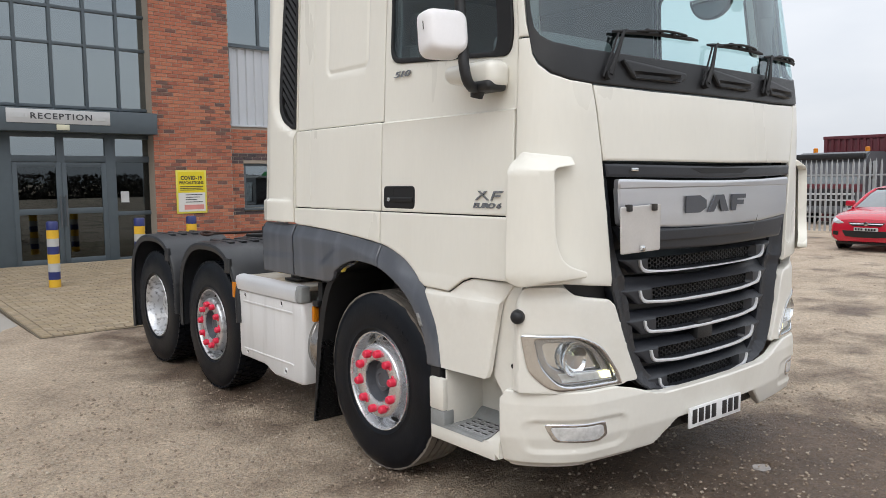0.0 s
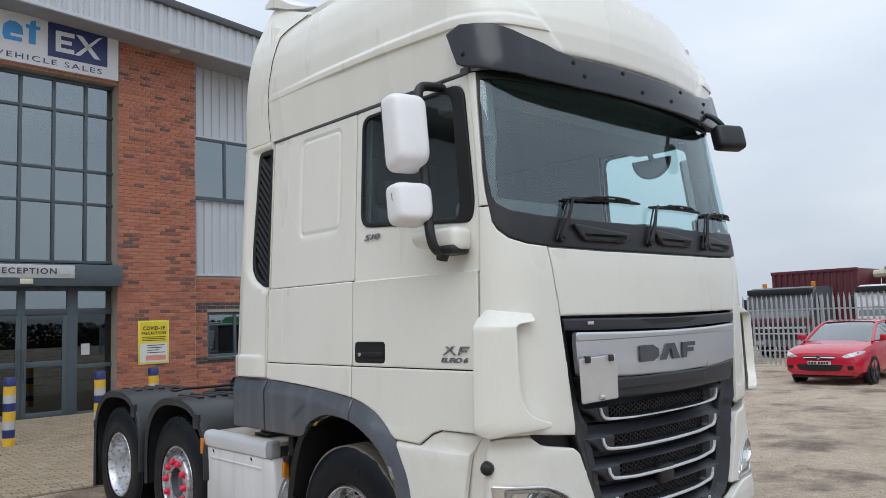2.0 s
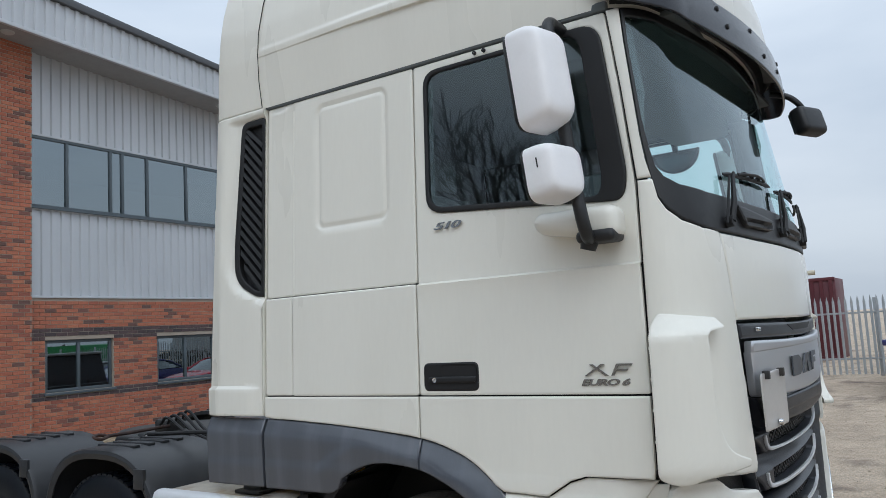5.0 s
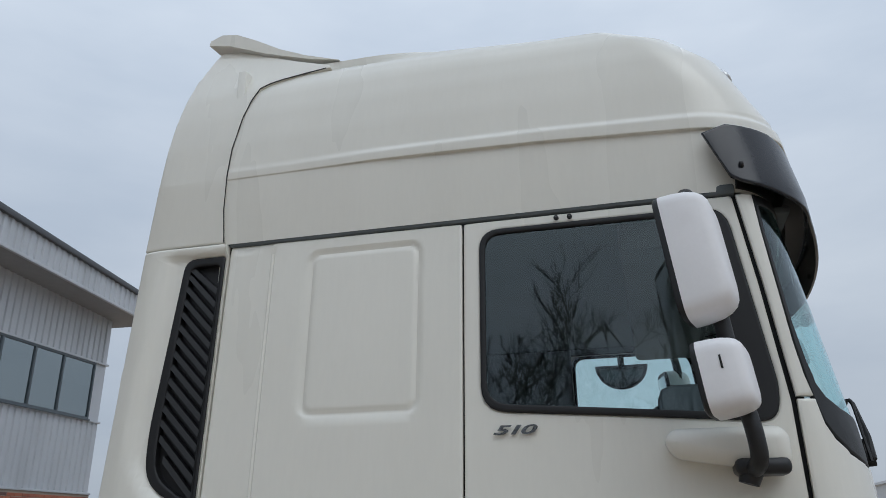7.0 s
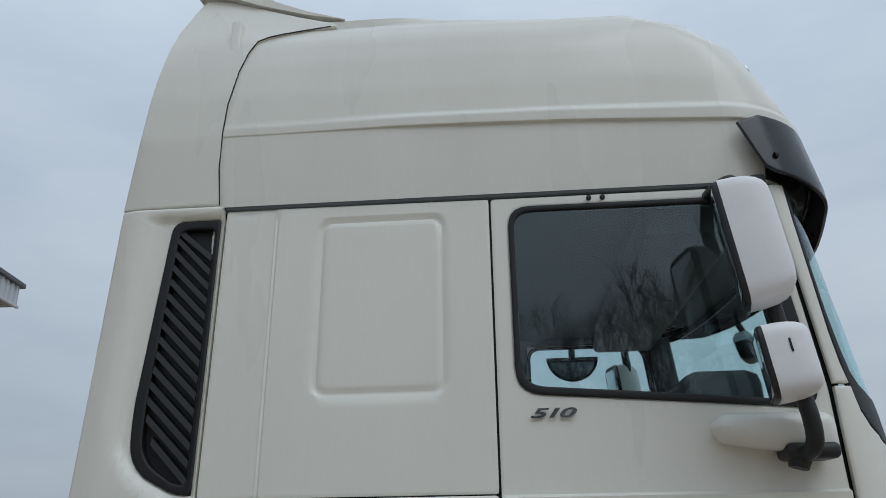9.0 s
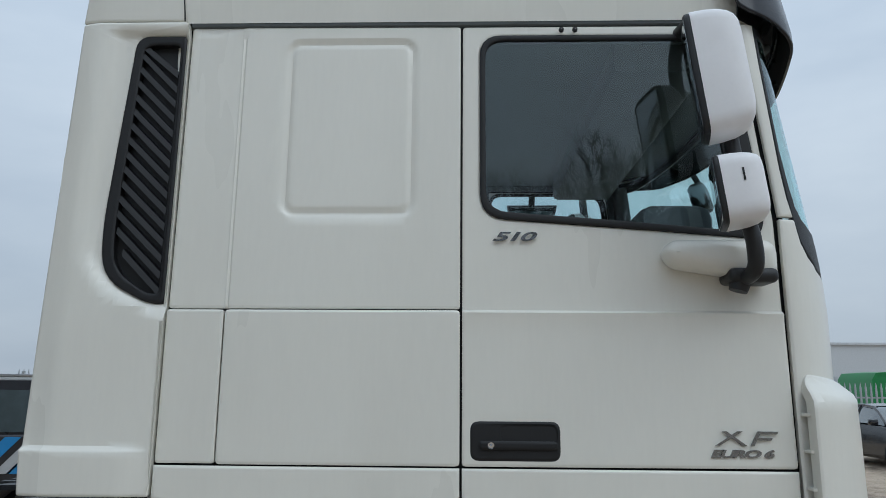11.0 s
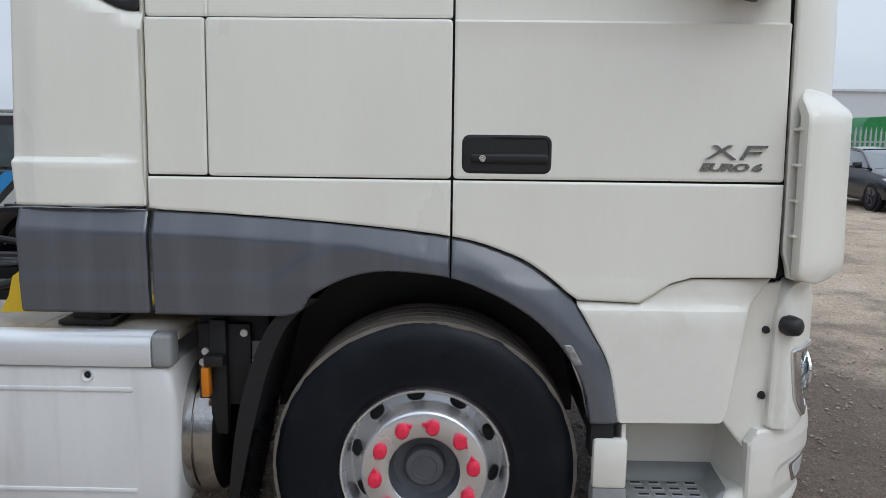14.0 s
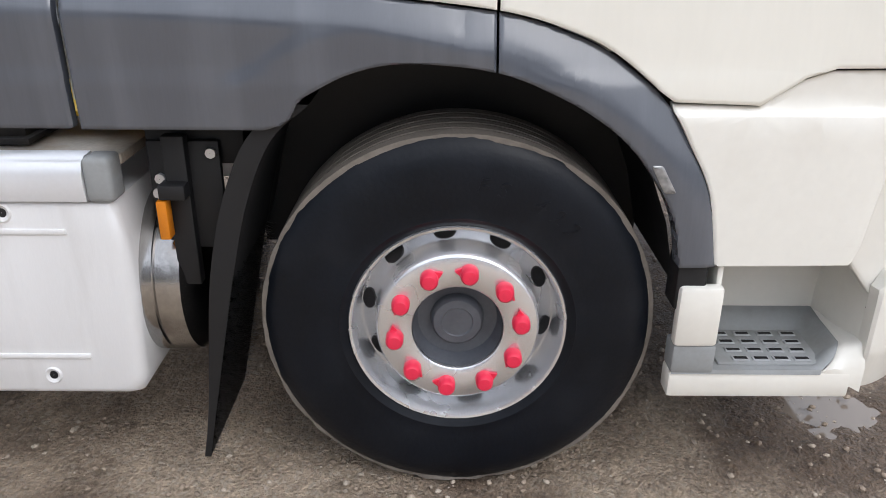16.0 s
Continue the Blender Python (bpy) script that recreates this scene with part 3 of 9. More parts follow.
    part("roof_fairing", plate(FAIR, [(4.566, 3.127), (4.578, 3.28), (4.575, 3.43), (4.566, 3.565), (4.537, 3.73), (4.510, 3.83), (4.481, 3.893), (4.44, 3.922), (4.383, 3.942), (4.283, 3.965), (4.16, 3.985), (4.17, 4.005), (4.33, 4.062), (4.49, 4.128), (4.66, 4.200), (4.77, 4.215), (4.795, 4.16), (4.846, 3.989), (4.888, 3.70), (4.918, 3.42), (4.958, 3.127)], (), 0.04, 0.035, 0.004,
                               relief=facet, step_z=0.03), PAINT, truck, "cream-white roof side fairing")

    SEAM = [(4.566, 3.127), (4.578, 3.28), (4.575, 3.43), (4.566, 3.565), (4.537, 3.73), (4.510, 3.83), (4.481, 3.893), (4.44, 3.922), (4.383, 3.942), (4.283, 3.965), (4.18, 3.984)]
    bm = bmesh.new()
    tube(bm, [FAIR(q + 0.001, z, facet(q, z) - 0.001) for q, z in SEAM], 0.0028, 6)
    part("fairing_seam", bm, SEAL, truck, "thin dark seam in front of the fairing")

# the sealing strip under the roof
for side in (1, -1):
    bm = bmesh.new()
    tube(bm, [ROOF[side](q, 3.121, -0.010) for q in np.linspace(2.45, 4.55, 40)], 0.006, 8)
    part("roof_seam", bm, SEAL, truck, "black seam under the roof")

# roof shell, one loft of plan outlines
def ridge_low(y):
    """Height of the overhanging line along the roof's side."""
    return float(np.interp(y, (2.3, 2.6, 3.2, 3.9, 4.6), (3.345, 3.372, 3.402, 3.420, 3.418)))


def roof_point(side, q, row):
    """A point of the roof; the rows bend to run along the ridge, so that its edge stays crisp."""
    q = max(q, 1.05)
    y = ROOF[side](q, row).y
    z = row + (ridge_low(y) - 3.418) * smooth_step(3.30, 3.40, row) * (1 - smooth_step(3.51, 3.66, row))
    p = ROOF[side](q, z)
    # the crown squares up and rises towards the rear fairing
    full = 1.085 / float(np.interp(z, ZR_T, WR_T)) - 1
    p.x = XC + (p.x - XC) * (1 + max(full, 0) * smooth_step(2.9, 4.0, q))
    p.z += 0.0246 * smooth_step(3.0, 3.9, q) * smooth_step(3.60, 3.98, z) - 0.039 * smooth_step(3.60, 4.045, z)
    out = Vector((p.x - XC, (p.y - 3.2) * 0.6 if q < 2.7 else 0.0, 0)).normalized()
    dx = abs(p.x - XC)
    edge = float(np.interp(z, (3.24, 3.29, 3.33, 3.45, 3.60, 3.72), (0.74, 0.77, 0.81, 0.895, 1.005, 1.06)))
    # the lip over the side band, dying away to the rear; the middle of the front lies back from the corners
    wide = float(np.interp(y, (2.5, 4.4), (0.070, 0.050)))
    lip = 0.015 * smooth_step(3.413, 3.419, row) * (1 - smooth_step(3.418 + wide - 0.024, 3.418 + wide + 0.006, row)) * (0.22 + 0.78 * (1 - smooth_step(3.5, 4.35, y)))
    mid = (1 - smooth_step(edge - 0.035, edge + 0.012, dx)) if q < 2.5 else 0.0
    p += out * lip * (1 - mid)
    p.y += 0.016 * mid * (1 - smooth_step(3.60, 3.80, z))
    return p


bm = bmesh.new()
zz = [3.12, 3.16, 3.2, 3.222, 3.226, 3.232, 3.238, 3.246, 3.27, 3.30, 3.33, 3.36, 3.385, 3.40, 3.408] + [3.412 + 0.002 * k for k in range(6)] + [3.426 + 0.006 * k for k in range(16)] + [3.53, 3.55, 3.575, 3.60, 3.63, 3.66, 3.69, 3.72, 3.75, 3.78, 3.81, 3.84, 3.88, 3.91, 3.94, 3.97, 3.99, 4.005, 4.02, 4.035, 4.045]
qs = list(np.linspace(1.05, 1.6, 12)) + list(np.linspace(1.62, 2.0, 26)) + list(np.linspace(2.0, 2.95, 44))[1:] + list(np.linspace(3.0, 4.592, 22))
rows = []
for z in zz:
    row = [roof_point(1, q, z) for q in qs][::-1] + [roof_point(-1, q, z) for q in qs][1:]
    rows.append([bm.verts.new(p) for p in row])
for a, b in zip(rows, rows[1:]):
    for k in range(len(a) - 1):
        bm.faces.new((a[k], a[k + 1], b[k + 1], b[k]))
last = rows[-1]
n = len(last)
crown = []
for k in range(n // 2 + 1):
    p, r = last[k].co, last[n - 1 - k].co
    crown.append([last[k]] + [bm.verts.new(p.lerp(r, t) + Vector((0, 0, 0.016 * math.sin(math.pi * t)))) for t in (0.1, 0.25, 0.4, 0.6, 0.75, 0.9)] + [last[n - 1 - k]] if k < n // 2 else [last[k]])
for a, b in zip(crown, crown[1:]):
    if len(b) == 8:
        for j in range(7):
            bm.faces.new((a[j], a[j + 1], b[j + 1], b[j]))
    else:
        for j in range(7):
            bm.faces.new((a[j], a[j + 1], b[0]))
bm.faces.new([r[0] for r in rows] + [r[-1] for r in rows][::-1])
part("roof", bm, PAINT, truck, "high cream-white roof with a moulded side ridge", 40)

# the wing over the roof's rear edge
bm = bmesh.new()
rows = []
for k in range(25):
    t = k / 24 * 2 - 1
    x = XC + t * 1.095
    drop = 0.05 * smooth_step(0.82, 1.0, abs(t))
    prof = [(4.13, 4.045), (4.30, 4.105), (4.44, 4.170), (4.57, 4.250), (4.68, 4.308), (4.76, 4.322), (4.822, 4.296), (4.828, 4.268), (4.71, 4.244), (4.52, 4.160), (4.30, 4.085)]
    rows.append([bm.verts.new((x, y, z - drop * (z - 3.9) * 1.5)) for y, z in prof])
for a, b in zip(rows, rows[1:]):
    for j in range(len(a)):
        bm.faces.new((a[j], a[(j + 1) % len(a)], b[(j + 1) % len(a)], b[j]))
bm.faces.new(rows[0])
bm.faces.new(rows[-1])
part("roof_spoiler", bm, PAINT, truck, "cream-white wing across the rear roof edge", 60)
# rear wall, floor and ceiling of the cab
part("rear_wall", boxes([((XC - 1.18, 4.555, 1.1), (XC + 1.18, 4.60, 4.0))], 0.01), PAINT, truck, "cream-white cab rear wall")
part("cab_floor", boxes([((XC - 1.22, 2.45, 1.42), (XC + 1.22, 4.55, 1.50))], 0.01), CABIN, truck)
# band over the roof front; the visor's shade is put into its black
part("roof_front_band", plate(lambda u, v, o: ROOF[1](u, v, o + 0.004), mirror_line([(1.05, 3.13), (1.9, 3.13), (2.42, 3.135), (2.44, 3.28), (2.0, 3.26), (1.7, 3.222), (1.05, 3.220)]), (), 0.06, 0.02, 0.003), BLACK, truck, "black band painted in as the shade behind the visor")
part("cab_headlining", boxes([((XC - 1.20, 2.52, 3.108), (XC + 1.20, 4.55, 3.15)), ((XC - 0.95, 2.30, 3.11), (XC + 0.95, 2.53, 3.14))], 0.01), CABIN_L, truck)

# windscreen
def front(u, v, o=0.0):
    return R_(u, v, o)


WS = mirror_line([(1.05, 2.138), (1.6, 2.142), (2.0, 2.155), (2.12, 2.168), (2.22, 2.198), (2.29, 2.243), (2.327, 2.29), (2.350, 2.36), (2.366, 2.44), (2.382, 2.55), (2.405, 2.95), (2.40, 3.10), (1.05, 3.12)])
GS = mirror_line([(1.05, 2.295), (1.6, 2.30), (2.03, 2.315), (2.20, 2.338), (2.28, 2.372), (2.318, 2.415), (2.338, 2.49), (2.36, 2.62), (2.378, 2.95), (2.365, 3.06), (1.05, 3.08)])
part("windscreen_surround", plate(lambda u, v, o: R_(u, v, o - 0.002), WS, [GS[::-1]], 0.08, 0.02, 0.004), BLACK, truck, "black windscreen surround and lower cowl")
ws = part("windscreen", plate(lambda u, v, o: R_(u, v, o - 0.008), GS, (), 0.06, 0.004, 0.0), GLASS_W, truck, "green-tinted windscreen")
ws.visible_shadow = False

# bonnet and grille
part("bonnet_panel", plate(R_, mirror_line([(1.05, 1.785), (1.925, 1.792), (1.978, 2.145), (1.6, 2.132), (1.05, 2.128)]), (), 0.06, 0.025, 0.008), PAINT, truck, "smooth cream-white bonnet panel")
GR = mirror_line([(1.05, 0.55), (1.50, 0.58), (1.66, 0.70), (1.76, 0.85), (1.87, 1.18), (1.91, 1.30), (1.95, 1.782), (1.05, 1.782)])
part("grille_panel", plate(lambda u, v, o: R_(u, v, o - 0.15), GR, (), 0.08, 0.04, 0.006), BLACK, truck, "black plastic grille backing")
part("badge_panel", plate(lambda u, v, o: R_(u, v, o + 0.012), rounded([(0.247, 1.703), (0.262, 1.475), (0.65, 1.452), (1.05, 1.445), (1.45, 1.452), (1.838, 1.475), (1.853, 1.703), (1.45, 1.692), (1.05, 1.688), (0.65, 1.692)], (0.02, 0.02, 0, 0, 0, 0.02, 0.02, 0, 0, 0), 3), (), 0.06, 0.035, 0.008,
                          cuts=((1, 1.655), (1, 1.66)), relief=lambda u, z: 0.006 * smooth_step(1.655, 1.662, z)), ALU, truck, "brushed aluminium badge panel")
part("grille_trim", plate(lambda u, v, o: R_(u, v, o + 0.004), mirror_line([(1.05, 1.335), (1.76, 1.345), (1.84, 1.47), (1.05, 1.438)]), (), 0.06, 0.05, 0.01), SATIN, truck, "dark plastic trim under the badge panel")
part("grille_trim", plate(lambda u, v, o: R_(u, v, o + 0.0), mirror_line([(1.05, 1.70), (1.905, 1.715), (1.918, 1.776), (1.05, 1.762)]), (), 0.06, 0.05, 0.008), SATIN, truck, "dark plastic trim under the bonnet")
for k in range(5):
    z = 1.240 - 0.161 * k
    w = (0.651, 0.634, 0.598, 0.549, 0.480)[k]
    bar = part("grille_bar", plate(lambda u, v, o: R_(u, v, o - 0.105), mirror_line([(1.05, z - 0.035), (1.05 + w - 0.04, z - 0.02), (1.05 + w, z + 0.015), (1.05 + w + 0.13, z + 0.088), (1.05 + w, z + 0.098), (1.05, z + 0.086)]), (), 0.05, 0.06, 0.008,
                                    relief=lambda u, v: 0.05 * smooth_step(z + 0.10, z + 0.05, v) - 0.05 * smooth_step(z + 0.058, z + 0.05, v) * (1 if abs(u - 1.05) < w - 0.14 else 0) * smooth_step(z - 0.016, z - 0.008, v) + 0.0, cuts=((1, z + 0.05), (1, z + 0.058), (1, z - 0.008), (1, z - 0.016), (0, 1.05 + w - 0.14), (0, 1.05 - w + 0.14))), SATIN, truck, "dark grey grille bar")
    # honeycomb behind the opening
    bm = bmesh.new()
    r = 0.0145
    ncol = int((2 * w - 0.30) / (r * 1.5))
    for c in range(ncol):
        for j in range(3):
            u, v = 1.05 - w + 0.15 + r * 1.5 * (c + 0.5), z + 0.0 + (j + 0.5 * (c % 2)) * r * 1.732
            if v > z + 0.058:
                continue
            o = [bm.verts.new(R_(u + r * math.cos(math.pi / 3 * a), v + r * math.sin(math.pi / 3 * a), -0.089)) for a in range(6)]
            i = [bm.verts.new(R_(u + r * 0.78 * math.cos(math.pi / 3 * a), v + r * 0.78 * math.sin(math.pi / 3 * a), -0.089)) for a in range(6)]
            d = [bm.verts.new(R_(u + r * 0.78 * math.cos(math.pi / 3 * a), v + r * 0.78 * math.sin(math.pi / 3 * a), -0.102)) for a in range(6)]
            for a in range(6):
                b = (a + 1) % 6
                bm.faces.new((o[a], o[b], i[b], i[a]))
                bm.faces.new((i[a], i[b], d[b], d[a]))
    part("grille_mesh", bm, BLACK, bar, "black honeycomb mesh")
    def rail(inset, lift):
        half = [(-w + 0.045 + inset, z + 0.052), (-w + 0.055 + inset, z + 0.012 + lift * 0.5), (-w + 0.085 + inset * 0.8, z - 0.014 + lift), (-w + 0.16, z - 0.022 + lift), (-w * 0.5, z - 0.031 + lift), (0, z - 0.034 + lift)]
        dense = [(p.x, p.y) for p in arc([(c, d, 0) for c, d in half], 6)]
        return [(1.05 - c, d) for c, d in dense] + [(1.05 + c, d) for c, d in dense[-2::-1]]
    part("silver_strip", plate(lambda u, v, o: R_(u, v, o - 0.043), rail(0, 0) + rail(0.014, 0.015)[::-1], (), 0.08, 0.014, 0.003, roll=0.0), STRIP, bar, "pale silver trim strip")
part("badge_trim", plate(lambda u, v, o: R_(u, v, o + 0.022), rounded([(0.72, 1.445), (0.76, 1.388), (1.63, 1.388), (1.67, 1.445)], 0.012, 3), (), 0.1, 0.03, 0.004), SATIN, truck, "raised dark lip under the badge panel")
# flat black plate on the trim; the slot's shade is its colour
part("catch_recess", plate(lambda u, v, o: R_(u, v, o + 0.003), rounded([(0.76, 1.757), (0.86, 1.728), (1.24, 1.728), (1.34, 1.757)], 0.006, 3), (), 0.2, 0.006, 0.0), SEAL, truck, "black plate drawn as the grille catch's dark slot")
bm = bmesh.new()
p = R_(1.745, 1.748, 0.004)
box(bm, (p.x - 0.026, p.y - 0.010, p.z - 0.009), (p.x + 0.026, p.y + 0.01, p.z + 0.009), 0.004)
part("grille_catch", bm, CHROME, truck, "small chrome grille catch")
bm = bmesh.new()
p = R_(1.10, 0.865, -0.06)
box(bm, (p.x - 0.075, p.y - 0.014, p.z - 0.050), (p.x + 0.075, p.y + 0.05, p.z + 0.055), 0.010)
part("sensor_box", bm, BLACK, truck, "square black sensor box in the grille")
# the dark frame round the grille, smooth and proud of the bars' ends
FR_OUT = [(1.930, 1.71), (1.885, 1.28), (1.85, 1.165), (1.815, 1.06), (1.765, 0.85), (1.70, 0.70), (1.61, 0.625), (1.47, 0.585)]
FR_IN = [(1.865, 1.71), (1.80, 1.36), (1.735, 1.20), (1.69, 1.05), (1.645, 0.84), (1.59, 0.735), (1.53, 0.67), (1.44, 0.635)]
for s_ in (1, -1):
    oo, ii = ([(p.x, p.y) for p in arc([(c, d, 0) for c, d in line], 5)] for line in (FR_OUT, FR_IN))
    if s_ < 0:
        oo, ii = [(2.1 - c, d) for c, d in oo], [(2.1 - c, d) for c, d in ii]
    part("grille_frame", plate(lambda u, v, o: R_(u, v, o - 0.018), oo + ii[::-1], (), 0.03, 0.06, 0.010, roll=0.0, relief=lambda u, v: -0.045 * smooth_step(0.0, 0.10, float(np.interp(v, (0.585, 0.625, 0.70, 0.85, 1.06, 1.165, 1.28, 1.71), (1.47, 1.61, 1.70, 1.765, 1.815, 1.85, 1.885, 1.93))) - abs(u - 1.05) - 1.05)), SATIN, truck, "smooth dark grey frame beside the grille bars")

# bumper, lamps, steps
BUMP = {s: make_surface(s, (0.25, 0.33, 0.45, 0.62, 0.72), (1.24, 1.29, 1.315, 1.315, 1.305), (2.175, 2.115, 2.085, 2.08, 2.095), (2.50, 2.50, 2.50, 2.50, 2.50), (0.09,) * 5, (0.32,) * 5) for s in (1, -1)}
B_ = BUMP[1]
part("bumper", plate(B_, mirror_line([(1.05, 0.45), (1.42, 0.44), (1.60, 0.30), (2.0, 0.285), (2.45, 0.285), (2.505, 0.315), (2.508, 0.64), (2.455, 0.688), (1.86, 0.685), (1.74, 0.658), (1.62, 0.618), (1.52, 0.60), (1.05, 0.60)]), (), 0.02, 0.05, 0.010,
                     cuts=((1, 0.33), (1, 0.62)), step_z=0.012, relief=lambda u, z: -0.010 * smooth_step(0.012, -0.004, rr_dist(abs(u - 1.05) + 1.05, z, 2.07, 0.463, 0.275, 0.072, 0.05)) + 0.002 * smooth_step(0.030, 0.018, rr_dist(abs(u - 1.05) + 1.05, z, 2.07, 0.463, 0.275, 0.072, 0.05)) * smooth_step(0.006, 0.016, rr_dist(abs(u - 1.05) + 1.05, z, 2.07, 0.463, 0.275, 0.072, 0.05)) - 0.012 * smooth_step(0.335, 0.30, z)), PAINT_LOW, truck, "cream-white front bumper with a scuffed corner")
part("lower_valance", plate(lambda u, v, o: B_(u, v, o - 0.06), mirror_line([(1.05, 0.33), (1.62, 0.30), (1.62, 0.50), (1.05, 0.50)]), (), 0.1, 0.03, 0.006), BLACK, truck, "black lower valance")
for side in (1, -1):
    S, B = CAB[side], BUMP[side]
    part("lamp_panel", plate(lambda u, v, o: S(u, v, o + 0.006), rounded([(1.69, 0.69), (1.757, 0.84), (1.845, 1.085), (1.88, 1.116), (2.086, 1.149), (2.145, 1.186), (2.34, 1.188), (2.43, 1.12), (2.44, 0.69)], (0.02, 0.05, 0.01, 0.01, 0.02, 0.02, 0.03, 0.03, 0.01), 3),
                             [rounded([(2.3513, 0.9677), (2.3086, 0.791), (2.1927, 0.6941), (1.8063, 0.6907), (1.8279, 0.7454), (1.9359, 0.8993), (2.0798, 0.9563)], (0.02, 0.05, 0.05, 0.01, 0.02, 0.06, 0.05), 4)[::-1]], 0.04, 0.06, 0.008,
                             relief=lambda u, z: -0.014 * smooth_step(1.10, 1.17, z) - 0.02 * smooth_step(2.36, 2.42, u)), PAINT_LOW, truck, "cream-white lamp panel")
    hl = part("headlight", plate(lambda u, v, o: S(u, v, o - 0.045), rounded([(2.3574, 0.9734), (2.3147, 0.7853), (2.1988, 0.6884), (1.7991, 0.685), (1.8207, 0.7454), (1.9287, 0.905), (2.0798, 0.962)], (0.02, 0.05, 0.05, 0.01, 0.02, 0.06, 0.05), 4), (), 0.04, 0.02, 0.0), REFL, truck, "clear headlight with bright reflectors")
    part("chrome_surround", plate(lambda u, v, o: S(u, v, o + 0.014), rounded([(2.3537, 0.97), (2.311, 0.791), (2.1951, 0.6918), (1.8035, 0.6884), (1.8251, 0.7454), (1.933, 0.9016), (2.0798, 0.9586)], (0.02, 0.05, 0.05, 0.01, 0.02, 0.06, 0.05), 4),
                                  [rounded([(2.281, 0.948), (2.253, 0.818), (2.163, 0.7115), (1.8352, 0.7085), (1.8556, 0.7615), (1.9466, 0.8922), (2.0798, 0.9445)], (0.02, 0.05, 0.05, 0.01, 0.02, 0.06, 0.05), 4)[::-1]], 0.05, 0.02, 0.004), CHROME, hl, "polished chrome lamp surround")
    for (u, z, r) in ((2.085, 0.838, 0.082),):
        bm = bmesh.new()
        p = S(u, z, -0.020)
        lathe(bm, [(0.001, 0.035), (r * 0.4, 0.032), (r * 0.8, 0.015), (r, -0.008), (r * 1.05, -0.008), (r * 1.05, 0.0)], "y", p, 24, False)
        part("reflector", bm, REFL, hl, "round lamp reflector")
        bm = bmesh.new()
        for k in range(13):
            t = math.pi * (0.12 + 0.62 * k / 12)
            rr = 0.020 * math.sin(math.pi * (k + 0.6) / 13.2) + 0.004
            c, s_ = math.cos(t), math.sin(t)
            for e in (-1, 1):
                bm.verts.new((p.x + side * (0.078 + e * rr) * c * 0.9, p.y - 0.004 - 0.012 * (e > 0), p.z + (0.05 + e * rr) * s_ - 0.01))
        bm.verts.ensure_lookup_table()
        for k in range(12):
            bm.faces.new([bm.verts[j] for j in (2 * k, 2 * k + 1, 2 * k + 3, 2 * k + 2)])
        bmesh.ops.solidify(bm, geom=bm.faces[:], thickness=0.006)
        part("lamp_brow", bm, CHROME, hl, "bright curved brow in the lamp")
    part("lamp_bezel", plate(lambda u, v, o: S(u, v, o - 0.016), rounded([(2.281, 0.948), (2.253, 0.818), (2.163, 0.7115), (1.8352, 0.7085), (1.8556, 0.7615), (1.9466, 0.8922), (2.0798, 0.9445)], (0.02, 0.05, 0.05, 0.01, 0.02, 0.06, 0.05), 4),
                             [rounded([(2.245, 0.925), (2.218, 0.822), (2.150, 0.778), (1.9053, 0.770), (1.9678, 0.876), (2.0798, 0.920)], (0.03, 0.04, 0.04, 0.01, 0.05, 0.05), 4)[::-1]], 0.05, 0.012, 0.002), mat("lamp_bezel_grey", (0.58, 0.58, 0.59), 0.25, metal=0.8, var=0.1), hl, "grey bezel inside the lamp")
    part("indicator_strip", plate(lambda u, v, o: S(u, v, o - 0.012), [(2.1439, 0.7283), (1.8639, 0.7249), (1.8855, 0.7625), (2.1683, 0.7739)], (), 0.05, 0.02, 0.003), LENS, hl, "clear indicator and running-light strip")
    pane = part("lamp_glass", plate(lambda u, v, o: S(u, v, o + 0.004), rounded([(2.281, 0.948), (2.253, 0.818), (2.163, 0.7115), (1.8352, 0.7085), (1.8556, 0.7615), (1.9466, 0.8922), (2.0798, 0.9445)], 0.03, 3), (), 0.06, 0.003, 0.0), glass("lamp_glass", (0.92, 0.93, 0.93), 0.8), hl, "clear lamp cover")
    pane.visible_shadow = False
    part("running_light", plate(lambda u, v, o: S(u, v, o - 0.006), [(1.9143, 0.7283), (1.8567, 0.7272), (1.8711, 0.7625), (1.9359, 0.7659)], (), 0.05, 0.004, 0.0), glow("running_light_glow", (1.0, 0.93, 0.55), 1.5), hl, "lit pale yellow running light")
    fog = part("fog_light", plate(lambda u, v, o: B(u, v, o - 0.007), rounded([(2.24, 0.515), (2.20, 0.445), (1.96, 0.432), (1.92, 0.455), (1.93, 0.51)], 0.02, 3), (), 0.05, 0.02, 0.004), LENS, truck, "clear fog light in the bumper")
    part("lamp_ring", plate(lambda u, v, o: B(u, v, o - 0.006), rounded([(2.262, 0.527), (2.215, 0.437), (1.95, 0.420), (1.905, 0.448), (1.918, 0.522)], 0.02, 3), [rounded([(2.235, 0.512), (2.195, 0.448), (1.962, 0.435), (1.925, 0.456), (1.935, 0.507)], 0.02, 3)[::-1]], 0.05, 0.015, 0.003), CHROME, fog)
    part("corner_backing", plate(lambda u, v, o: S(u, v, o - 0.075), [(1.80, 0.66), (1.86, 1.28), (2.46, 1.30), (2.46, 0.66)], (), 0.08, 0.01, 0.0), BLACK, truck)
    # corner camera peg
    bm = bmesh.new()
    p = S(2.372, 1.055, 0.012)
    lathe(bm, [(0.001, 0.034), (0.02, 0.033), (0.029, 0.026), (0.034, 0.008), (0.036, -0.012), (0.03, -0.03)], "x", (0, 0, 0), 16)
